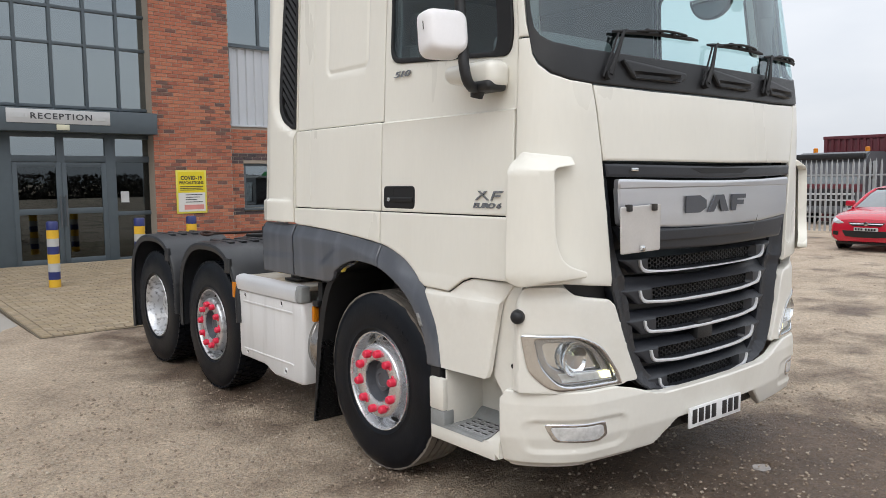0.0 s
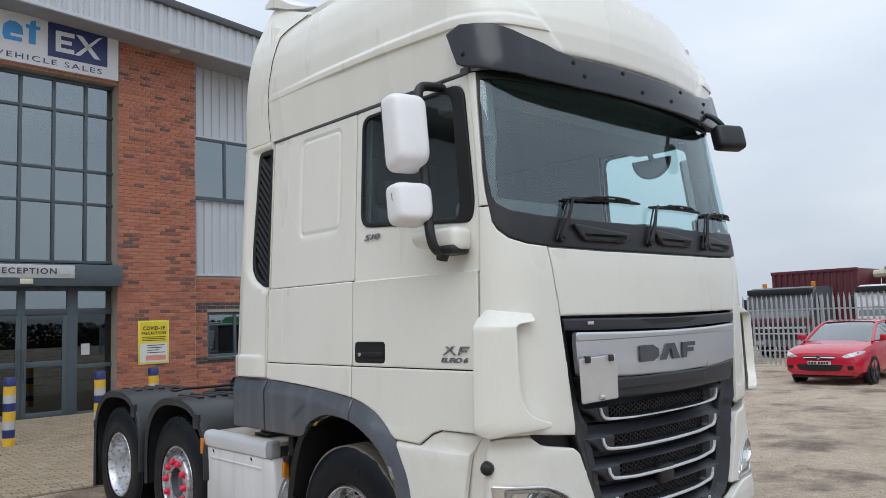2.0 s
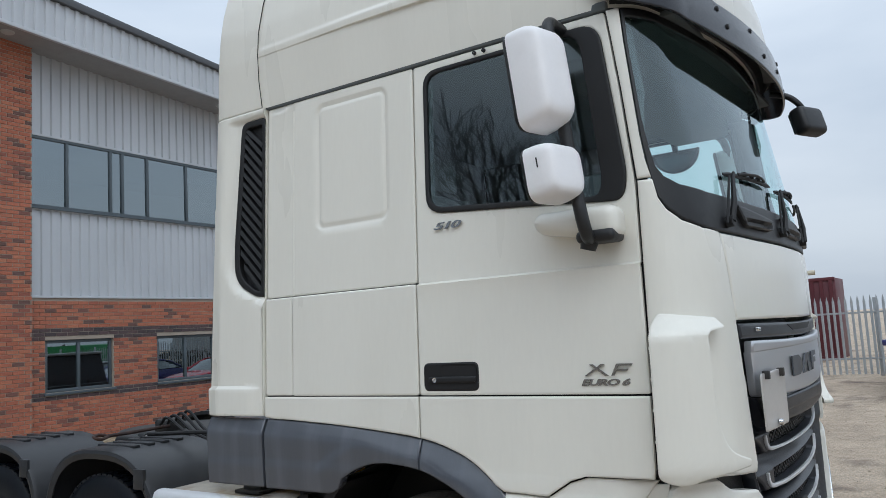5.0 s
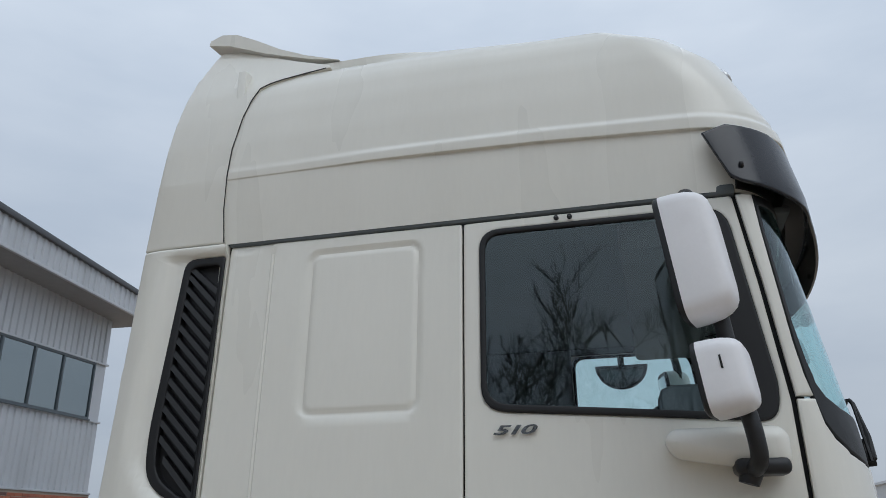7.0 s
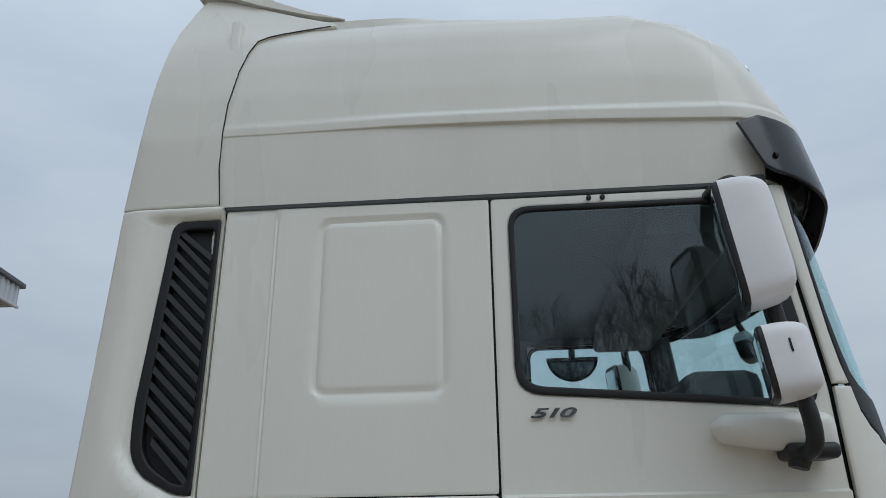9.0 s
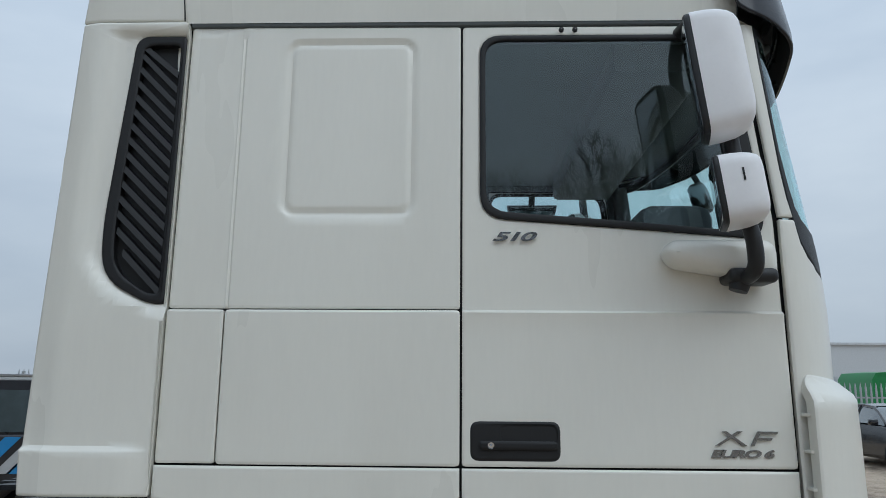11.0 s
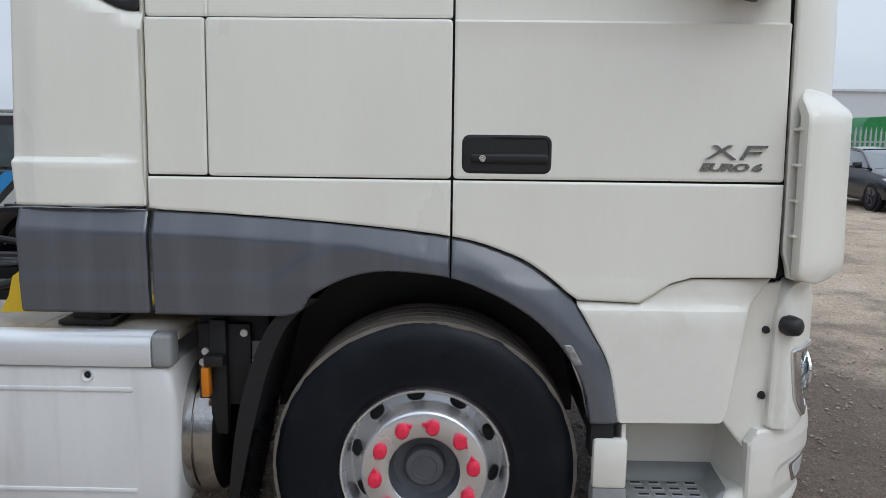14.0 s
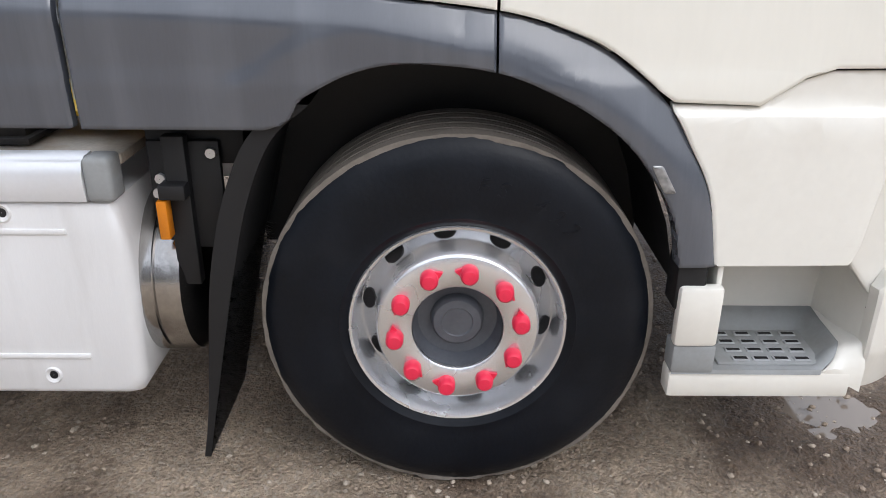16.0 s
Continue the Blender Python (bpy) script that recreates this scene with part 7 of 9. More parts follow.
wall_up = tagged(part("wall_upper", boxes([((7.65, LW + 0.05, 2.78), (16.95, LW + 0.3, 4.50)), ((7.65, LW + 0.05, 5.90), (16.95, LW + 0.3, 7.60)), ((16.5, LW + 0.05, 4.5), (16.95, LW + 0.3, 5.9))], 0), CLAD), "upper wall in ribbed silver-grey cladding", "wall", kind="structure")
corrugated("cladding_sheet", 7.65, 16.95, LW + 0.045, 2.82, 4.46, wall_up)
corrugated("cladding_sheet", 7.65, 16.95, LW + 0.045, 5.94, 7.72, wall_up)
part("cladding_trim", boxes([((7.65, LW - 0.03, 2.77), (16.97, LW + 0.04, 2.815)), ((7.65, LW - 0.02, 4.455), (16.97, LW + 0.04, 4.50)), ((7.65, LW - 0.02, 5.895), (16.97, LW + 0.04, 5.94))], 0.004), CLAD, wall_up)
# far end and back of the block
tagged(part("wall_end", boxes([((16.95 - 0.3, LW + 0.3, 0), (16.95, 30, 7.0)), ((-12, 30, 0), (16.95, 30.3, 7.0)), ((-12, 16.3, 0), (-11.7, 30, 7.60)), ((-11.7, 15.66, 0), (-2.5, 16.0, 7.72))], 0), CLAD), "plain grey end walls", "wall", kind="structure")
tagged(part("floor_slab", boxes([((-11.7, 16.1, 2.6), (15.9, 29.9, 2.9)), ((-11.7, 16.1, 5.97), (15.9, 29.9, 6.1)), ((7.7, 19.5, 0.0), (15.9, 19.7, 7.2)), ((-11.7, 19.8, 0.0), (7.7, 20.0, 7.2)), ((7.3, 16.1, 0), (7.5, 19.8, 7.2))], 0), ROOM), "office floors and inner walls, coloured dark as dim rooms", "floor", kind="structure")
# eave
eave = tagged(part("roof_eave", boxes([((-12, 14.95, 7.72), (17.45, 30.4, 7.78)), ((-12, 15.05, 7.78), (17.35, 30.3, 8.58))], 0), SOFFIT), "deep eave with a grey soffit", "roof", kind="structure")
corrugated("fascia_sheet", -12, 17.45, 14.97, 7.76, 8.60, eave)
v, f = [], []
part("fascia_end", boxes([((17.40, 14.97, 7.76), (17.46, 30.4, 8.60))], 0), CLAD, eave)
part("eave_capping", boxes([((-12.05, 14.86, 8.56), (17.55, 15.20, 8.73)), ((17.38, 15.20, 8.56), (17.55, 30.5, 8.73))], 0.02), FRAME_D, eave, "dark rounded eave capping")
part("eave_drip", boxes([((-12.0, 14.92, 7.69), (17.48, 14.99, 7.765))], 0.006), CLAD, eave)
for x in (7.0, 12.0):
    bm = bmesh.new()
    lathe(bm, [(0.001, 7.70), (0.10, 7.70), (0.12, 7.72)], "z", (x, 15.3, 0), 20, False)
    part("soffit_light", bm, BLIND, eave, "round soffit light")

for ob in (eave, *eave.children_recursive):
    for v in ob.data.vertices:
        v.co.z -= (v.co.x - 4) * (0.05 + 0.03 * min(max((v.co.z - 7.74) / 0.95, 0), 1))
# ribbon window on the upper floor
rib = tagged(new("window_1"), "long ribbon of tinted office windows in slate frames", "window", kind="structure")
XR = [7.65, 8.45, 9.42, 9.70, 10.32, 11.37, 12.39, 13.4, 14.4, 15.35, 16.5]
items = [((7.65, LW - 0.01, 4.50), (16.5, LW + 0.07, 4.56)), ((7.65, LW - 0.01, 5.84), (16.5, LW + 0.07, 5.90))] + [((x - 0.03, LW - 0.012, 4.56), (x + 0.03, LW + 0.07, 5.84)) for x in XR[1:-1]] + [((7.65, LW - 0.012, 4.56), (7.70, LW + 0.07, 5.84)), ((16.45, LW - 0.012, 4.56), (16.5, LW + 0.07, 5.84))]
part("window_frame", boxes(items, 0.004), FRAME, rib)
part("window_sill", boxes([((7.65, LW - 0.06, 4.47), (16.5, LW + 0.05, 4.505))], 0.004), FRAME, rib)
rnd = random.Random(4)
for a, b in zip(XR, XR[1:]):
    pane(rib, a + 0.03, b - 0.03, LW + 0.02, 4.56, 5.84)
    h = rnd.choice((0.15, 0.35, 0.3, 0.55, 0.25))
    part("roller_blind", boxes([((a + 0.04, LW + 0.10, 5.84 - h), (b - 0.04, LW + 0.115, 5.86))], 0), BLIND, rib, "half-drawn pale blind")
# ground floor windows
for k, (a, b, c, d) in enumerate(GW):
    w = tagged(new("window_%d" % (k + 2)), "ground floor window in a slate grey frame", "window", kind="structure")
    n = max(2, round((b - a) / 0.95))
    items = [((a, LW + 0.06, c), (b, LW + 0.13, c + 0.06)), ((a, LW + 0.06, d - 0.06), (b, LW + 0.13, d))]
    items += [((a + (b - a) * j / n - (0.0 if j == 0 else 0.03), LW + 0.058, c + 0.06), (a + (b - a) * j / n + (0.0 if j == n else 0.03) + (0.05 if j == 0 else 0) , LW + 0.13, d - 0.06)) for j in range(n)] + [((b - 0.05, LW + 0.058, c + 0.06), (b, LW + 0.13, d - 0.06))]
    part("window_frame", boxes(items, 0.004), FRAME, w)
    part("window_sill", boxes([((a - 0.03, LW - 0.05, c - 0.05), (b + 0.03, LW + 0.1, c - 0.004))], 0.004), FRAME, w)
    for j in range(n):
        pane(w, a + (b - a) * j / n + 0.03, a + (b - a) * (j + 1) / n - 0.03, LW + 0.09, c + 0.06, d - 0.06)

# curtain wall over the entrance
YG = 15.95
cw = tagged(new("window_5"), "tall grid of dark tinted glazing over the entrance", "window", kind="structure")
MX = [6.02 - 0.61 * k for k in range(14)]
MZ = [3.02, 4.20, 4.87, 6.04, 6.66]
items = [((x - 0.028, YG - 0.05, 2.95), (x + 0.028, YG + 0.06, 6.70)) for x in MX] + [((MX[-1], YG - 0.046, z - 0.028), (6.0, YG + 0.056, z + 0.028)) for z in MZ]
part("window_frame", boxes(items, 0.004), FRAME, cw)
for a, b in zip(MX[1:], MX):
    for c, d in zip(MZ, MZ[1:]):
        pane(cw, a + 0.028, b - 0.028, YG + 0.0, c + 0.028, d - 0.028)
# lintel and sign
lint = tagged(part("wall_lintel", boxes([((-2.5, YB + 0.03, 6.70), (5.95, YB + 0.33, 8.1)), ((-2.5, 16.1, 2.9), (-2.3, 16.3, 7.7))], 0), MORTAR), "brick lintel under the sign", "wall", kind="structure")
lay(brick_field(1.0, 5.94, YB + 0.03, 6.62 + 0.09, 7.7), YB + 0.03, lint)
sg = thing("sign_board", (4.0, YB, 6.75), "white company sign with blue and navy panels", "sign")
SIGNW = mat("white_sign_face", (0.68, 0.69, 0.71), 0.4, var=0.03)
NAVY = mat("navy_sign_print", (0.02, 0.03, 0.13), 0.4, var=0.05)
BLUE = mat("bright_blue_print", (0.05, 0.28, 0.62), 0.4, var=0.05)
part("board", boxes([((1.2, YB - 0.06, 6.76), (5.93, YB + 0.03, 7.96 - 0.24))], 0.01), SIGNW, sg)
part("board_edge", boxes([((1.18, YB - 0.055, 7.70), (5.95, YB + 0.02, 7.73)), ((5.92, YB - 0.055, 6.75), (5.95, YB + 0.02, 7.7))], 0.004), FRAME, sg)
part("navy_panel", boxes([((4.56, YB - 0.066, 7.0), (5.70, YB - 0.061, 7.68))], 0), NAVY, sg)


def flat(name, pts, y, material, parent):
    bm = bmesh.new()
    slab(bm, pts, 0.004)
    bmesh.ops.transform(bm, matrix=Matrix.Translation((0, y, 0)) @ FACE_S, verts=bm.verts)
    return part(name, bm, material, parent)


for pts in ([(4.70, 7.12), (5.05, 7.12), (5.05, 7.21), (4.80, 7.21), (4.80, 7.29), (5.0, 7.29), (5.0, 7.37), (4.80, 7.37), (4.80, 7.45), (5.05, 7.45), (5.05, 7.54), (4.70, 7.54)], [(5.08, 7.54), (5.20, 7.54), (5.56, 7.12), (5.44, 7.12)], [(5.05, 7.12), (5.16, 7.12), (5.60, 7.60), (5.50, 7.56)]):
    flat("logo_shape", pts, YB - 0.068, SIGNW, sg)
for pts in ([(4.22, 7.16), (4.34, 7.16), (4.34, 7.46), (4.42, 7.46), (4.42, 7.53), (4.34, 7.53), (4.34, 7.64), (4.24, 7.60), (4.24, 7.53), (4.16, 7.53), (4.16, 7.46), (4.22, 7.46)], [(3.80, 7.16), (4.10, 7.16), (4.10, 7.24), (3.90, 7.24), (3.90, 7.30), (4.12, 7.30), (4.10, 7.46), (4.0, 7.53), (3.88, 7.53), (3.78, 7.44), (3.76, 7.25)], [(3.2, 7.16), (3.65, 7.16), (3.65, 7.53), (3.2, 7.53)], [(2.6, 7.16), (3.05, 7.16), (3.05, 7.6), (2.6, 7.6)]):
    flat("logo_shape", pts, YB - 0.066, BLUE, sg)
part("lettering", moved(letters("VEHICLE SALES", 0.15, 0.004, 1.25, width=1.95), Matrix.Translation((4.62, YB - 0.063, 6.88)) @ FACE_S), NAVY, sg, "dark letters VEHICLE SALES")

# canopy beam with the reception sign
can = tagged(part("trim_canopy", boxes([((-2.5, 15.48, 2.52), (5.98, 16.0, 2.94))], 0.012), FRAME), "slate grey canopy beam over the entrance", "canopy", kind="structure")
rs = thing("reception_sign", (4.18, 15.46, 2.66), "silver sign reading RECEPTION on the canopy", "sign")
SILVERS = mat("silver_sign", (0.50, 0.50, 0.50), 0.45, metal=0.2, var=0.04)
part("sign_plate", boxes([((3.28, 15.465, 2.665), (5.06, 15.482, 2.915))], 0.003), SILVERS, rs)
part("lettering", moved(letters("RECEPTION", 0.15, 0.004, 1.2, bold=0.003, width=1.06), Matrix.Translation((4.20, 15.46, 2.79)) @ FACE_S), mat("dark_sign_letters", (0.05, 0.05, 0.055), 0.5), rs, "dark letters RECEPTION")
for x0, x1, z0, z1 in ((3.36, 3.56, 2.76, 2.83), (3.58, 3.62, 2.765, 2.82), (4.80, 4.94, 2.74, 2.81), (4.96, 5.0, 2.74, 2.80)):
    part("logo_bar", boxes([((x0, 15.458, z0), (x1, 15.464, z1))], 0), BLIND, rs)
part("lamp_box", boxes([((4.10, 15.45, 2.55), (4.32, 15.48, 2.65))], 0.004), mat("cream_lamp_box", (0.62, 0.60, 0.45), 0.5), can)
# entrance screen
YD = 15.95
ent = tagged(new("door_1"), "closed double glazed entrance doors in slate grey frames", "door", kind="structure")
posts = [(3.12, 3.42), (4.19, 4.33), (5.08, 5.28), (5.96, 6.02), (2.1, 2.2), (1.1, 1.2), (0.1, 0.2), (-1.0, -0.9)]
items = [((a, YD - 0.04, 0.0), (b, YD + 0.07, 2.52)) for a, b in posts if b - a > 0.08] + [((5.96, YD - 0.04, 0), (6.0, YD + 0.07, 2.52))]
items += [((-2.5, YD - 0.036, 1.98), (5.96, YD + 0.066, 2.10)), ((-2.5, YD - 0.036, 2.44), (5.96, YD + 0.066, 2.52)), ((5.28, YD - 0.036, 0.92), (5.96, YD + 0.066, 1.0)), ((-2.5, YD - 0.036, 0.92), (3.12, YD + 0.066, 1.0)), ((-2.5, YD - 0.036, 0.0), (3.12, YD + 0.066, 0.08)), ((5.28, YD - 0.036, 0.0), (5.96, YD + 0.066, 0.08))]
part("door_frame", boxes(items, 0.004), FRAME, ent)
for a, b in ((3.42, 4.25), (4.27, 5.08)):
    lf = part("door_leaf", boxes([((a, YD - 0.05, 0.02), (a + 0.085, YD, 1.97)), ((b - 0.085, YD - 0.05, 0.02), (b, YD, 1.97)), ((a + 0.085, YD - 0.048, 1.88), (b - 0.085, YD - 0.002, 1.97)), ((a + 0.085, YD - 0.048, 0.02), (b - 0.085, YD - 0.002, 0.14)), ((a + 0.085, YD - 0.048, 0.99), (b - 0.085, YD - 0.002, 1.10))], 0.004), FRAME, ent, "slate grey glazed door leaf")
    pane(lf, a + 0.085, b - 0.085, YD - 0.03, 0.14, 0.99, GLASS_E)
    pane(lf, a + 0.085, b - 0.085, YD - 0.03, 1.10, 1.88, GLASS_E)
    bm = bmesh.new()
    xh = b - 0.04 if a < 4 else a + 0.04
    tube(bm, [(xh, YD - 0.10, 0.75), (xh, YD - 0.10, 1.35)], 0.014, 8)
    tube(bm, [(xh, YD - 0.10, 0.80), (xh, YD - 0.05, 0.80)], 0.01, 8)
    tube(bm, [(xh, YD - 0.10, 1.30), (xh, YD - 0.05, 1.30)], 0.01, 8)
    part("door_handle", bm, FRAME_D, lf)
pane(ent, 5.28, 5.96, YD, 1.0, 1.98, GLASS_E)
pane(ent, 5.28, 5.96, YD, 0.08, 0.92, GLASS_E)
pane(ent, 5.28, 5.96, YD, 2.10, 2.44)
for a, b in ((3.42, 4.19), (4.33, 5.08), (2.2, 3.12), (1.2, 2.1), (0.2, 1.1), (-0.9, 0.1)):
    pane(ent, a, b, YD, 2.10, 2.44)
    if b < 3.2:
        pane(ent, a, b, YD, 1.0, 1.98, GLASS_E)
        pane(ent, a, b, YD, 0.08, 0.92, GLASS_E)
part("door_notice", boxes([((5.36, YD - 0.02, 1.18), (5.52, YD - 0.012, 1.40))], 0), BLIND, ent, "small white notice on the glass")

# notice on the pier
cs = thing("notice_board", (6.70, YB, 0.93), "yellow and white COVID-19 PRECAUTIONS notice on brick", "sign")
YN = YB - 0.03
part("board", boxes([((6.37, YN, 0.92), (7.03, YN + 0.018, 1.82))], 0.004), mat("pale_yellow_board", (0.70, 0.62, 0.10), 0.5, var=0.05), cs)
part("print_top", boxes([((6.41, YN - 0.003, 1.36), (6.99, YN - 0.0005, 1.79))], 0), mat("yellow_print", (0.72, 0.58, 0.015), 0.5, var=0.05), cs)
part("print_low", boxes([((6.41, YN - 0.003, 0.96), (6.99, YN - 0.0005, 1.35))], 0), mat("white_print", (0.66, 0.65, 0.62), 0.5, var=0.04), cs)
INK = mat("black_ink", (0.03, 0.03, 0.03), 0.6)
part("lettering", moved(letters("COVID-19", 0.11, 0.003, 1.1, bold=0.004, width=0.46), Matrix.Translation((6.70, YN - 0.005, 1.655)) @ FACE_S), INK, cs, "black letters COVID-19")
part("lettering", moved(letters("PRECAUTIONS", 0.085, 0.003, 1.05, bold=0.002, width=0.52), Matrix.Translation((6.70, YN - 0.005, 1.555)) @ FACE_S), INK, cs, "black letters PRECAUTIONS")
part("text_bar", boxes([((6.45, YN - 0.005, 1.47 - 0.035 * k), (6.95 - 0.03 * (k % 2), YN - 0.003, 1.485 - 0.035 * k)) for k in range(3)] + [((6.56, YN - 0.005, 1.30 - 0.05 * k), (6.93 - 0.06 * (k % 3), YN - 0.003, 1.315 - 0.05 * k)) for k in range(4)], 0), INK, cs)
part("red_bar", boxes([((6.53, YN - 0.005, 1.0), (6.96, YN - 0.003, 1.10))], 0), mat("pale_red_print", (0.62, 0.25, 0.22), 0.5), cs)

# ---- block paving and bollards ----
PAVE = brick_material("buff_block_paving", [(0.0, (0.30, 0.235, 0.15)), (0.4, (0.34, 0.27, 0.18)), (0.7, (0.26, 0.205, 0.14)), (1.0, (0.37, 0.30, 0.21))])
base = tagged(part("pavement", boxes([((2.04, 8.92, -0.05), (17.0, 15.7, 0.035))], 0), mat("sandy_joint", (0.13, 0.105, 0.075), 0.95, var=0.2)), "buff block paving in front of the entrance", "pavement", kind="structure")
verts, faces = [], []
pm = {}
cnt = 0
rnd = random.Random(8)


def paver_at(verts, faces, x0, x1, y0, y1, z):
    k = len(verts)
    c = 0.006
    verts += [(x0, y0, z - 0.03), (x1, y0, z - 0.03), (x1, y1, z - 0.03), (x0, y1, z - 0.03), (x0 + c, y0 + c, z), (x1 - c, y0 + c, z), (x1 - c, y1 - c, z), (x0 + c, y1 - c, z)]
    faces += [(k + 4, k + 5, k + 6, k + 7), (k, k + 1, k + 5, k + 4), (k + 1, k + 2, k + 6, k + 5), (k + 2, k + 3, k + 7, k + 6), (k + 3, k, k + 4, k + 7)]


row = 0
y = 9.06
single = bpy.data.meshes.new("paver")
sv, sf = [], []
paver_at(sv, sf, 0, 0.197, 0, 0.097, 0.0)
single.from_pydata(sv, [], sf)
single.materials.append(PAVE)
while y < 15.6:
    x = 2.18 - (0.1 if row % 2 else 0)
    while x < 9.0:
        z = 0.046 + rnd.uniform(-0.002, 0.002)
        if x >= 2.18 and cnt < 300 and x < 4.2 and y < 12.0:
            ob = new("paver", single)
            ob.parent = base
            ob.matrix_parent_inverse = base.matrix_world.inverted()
            ob.location = (x, y, z)
            cnt += 1
        else:
            paver_at(verts, faces, max(x, 2.18), x + 0.197, y, y + 0.097, z)
        x += 0.2
    y += 0.1
    row += 1
tagged(raw("paver_field", verts, faces, PAVE, base, "buff paving blocks"), kind="stuff")
verts, faces = [], []
for k in range(60):
    paver_at(verts, faces, 2.06, 2.17, 8.94 + 0.11 * k, 8.94 + 0.11 * k + 0.105, 0.05)
for k in range(64):
    paver_at(verts, faces, 2.18 + 0.11 * k, 2.18 + 0.11 * k + 0.105, 8.94, 9.05, 0.05)
tagged(raw("edging_block", verts, faces, PAVE, base, "edging row of paving blocks"), kind="stuff")
tagged(part("road", boxes([((-12, 9.5, -0.05), (2.03, 15.7, 0.01))], 0), mat("worn_concrete", (0.34, 0.315, 0.28), 0.85, var=0.15, scale=1.5, dirt=(0.2, 0.16, 0.12), dirt_amount=0.6, dirt_scale=0.8, bump=0.003, bump_scale=40)), "worn pale concrete apron", "road", kind="structure")


BANDS = {"n": mat("navy_band", (0.02, 0.03, 0.14), 0.45), "y": mat("amber_band", (0.70, 0.42, 0.03), 0.45), "g": mat("pale_grey_band", (0.45, 0.45, 0.44), 0.5)}


def bollard(x, y):
    b = thing("bollard", (x, y, 0.045), "round bollard banded navy, yellow and grey on paving", "bollard", "bollards by the entrance")
    z = 0.045
    hs = [("y", 0.12), ("n", 0.12), ("g", 0.13), ("y", 0.14), ("n", 0.12), ("g", 0.12), ("y", 0.13), ("n", 0.13)]
    for k, (c, h) in enumerate(hs):
        bm = bmesh.new()
        prof = [(0.085, z), (0.085, z + h)]
        if k == len(hs) - 1:
            prof = [(0.085, z), (0.085, z + h - 0.02), (0.07, z + h), (0.001, z + h + 0.004)]
        lathe(bm, prof, "z", (x, y, 0), 24, False)
        part("band", bm, BANDS[c], b)
        z += h
    return b


for x, y in ((3.06, 12.65), (4.36, 12.65), (5.23, 12.65)):
    bollard(x, y)
lay(brick_field(5.95, 7.65, YB, 0.02, 7.70), YB, pier, near=lambda x, z: 0.3 < z < 3.3)
dark_bands = ((0.86, 0.96), (1.99, 2.20))
lay(brick_field(7.66, 16.94, LW, 0.02, 2.75, GW, dark_bands), LW, wall_low, near=lambda x, z: z > 1.0 and 8.0 < x < 12.6)


# the building stands slightly askew to the truck
ASKEW = Matrix.Translation((0.29, -0.325, 0.173)) @ Matrix.Rotation(radians(2.38), 4, "Z")
# and the paving in front of it rises gently to the door
RISE = Matrix.Translation((-0.09, 8.9, 0.043)) @ Matrix.Rotation(radians(1.15), 4, "X") @ Matrix.Translation((0, -8.9, 0))
for ob in [o for o in scene.objects if o not in set_out and o.parent is None]:
    ob.matrix_world = (RISE if ob.name.startswith(("pavement", "bollard", "road")) else ASKEW) @ ob.matrix_world


# ---- the yard beyond: fence, cars, lorries ----
GALV = mat("galvanised_steel", (0.40, 0.42, 0.43), 0.5, metal=0.35, var=0.12, scale=8)
XF_ = 24.0
fence = thing("palisade_fence", (XF_, -4, 0), "galvanised steel palisade fence with pointed pales", "fence")
pale_me = None
for k in range(290):
    y = 17.5 - k * 0.155
    top = 2.22 - 0.25 * smooth_step(-2, -8, y)
    if pale_me is None:
        bm = bmesh.new()
        prof = [(-0.034, 0.0), (-0.016, -0.022), (0.016, -0.022), (0.034, 0.0), (0.026, 0.004), (0.0, -0.014), (-0.026, 0.004)]
        lo = [bm.verts.new((d, w, 0.05)) for w, d in prof]
        hi = [bm.verts.new((d, w, 2.06)) for w, d in prof]
        tip = [bm.verts.new((d * 0.5 - 0.006, w * 0.12, 2.22)) for w, d in prof]
        for r0, r1 in ((lo, hi), (hi, tip)):
            for j in range(len(prof)):
                bm.faces.new((r0[j], r0[(j + 1) % 7], r1[(j + 1) % 7], r1[j]))
        ob = part("pale", bm, GALV, fence)
        pale_me = ob.data
    else:
        ob = new("pale", pale_me)
        ob.parent = fence
        ob.matrix_parent_inverse = fence.matrix_world.inverted()
    ob.location = (XF_, y, top - 2.22)
for k in range(17):
    y = 17.4 - k * 2.79
    part("fence_post", boxes([((XF_ + 0.05, y - 0.05, 0), (XF_ + 0.10, y + 0.05, 2.15))], 0.004), GALV, fence)
for z in (0.45, 1.72):
    part("fence_rail", boxes([((XF_ + 0.02, -3.0, z), (XF_ + 0.05, 17.6, z + 0.05)), ((XF_ + 0.02, -27.5, z - 0.22), (XF_ + 0.05, -3.0, z - 0.17))], 0.004), GALV, fence)

from mathutils.bvhtree import BVHTree

CAR_BLACK = mat("car_black_trim", (0.012, 0.012, 0.013), 0.45, var=0.1)
CAR_GLASS = mat("car_dark_glass", (0.075, 0.095, 0.10), 0.05, var=0.15, rough_var=0.02, spec=1.0, coat=1.0)
CAR_LAMP = mat("car_headlamp", (0.60, 0.62, 0.64), 0.12, metal=0.5, var=0.2, scale=20)
ALLOY = mat("dark_alloy_wheel", (0.07, 0.07, 0.075), 0.35, metal=0.6, var=0.1)


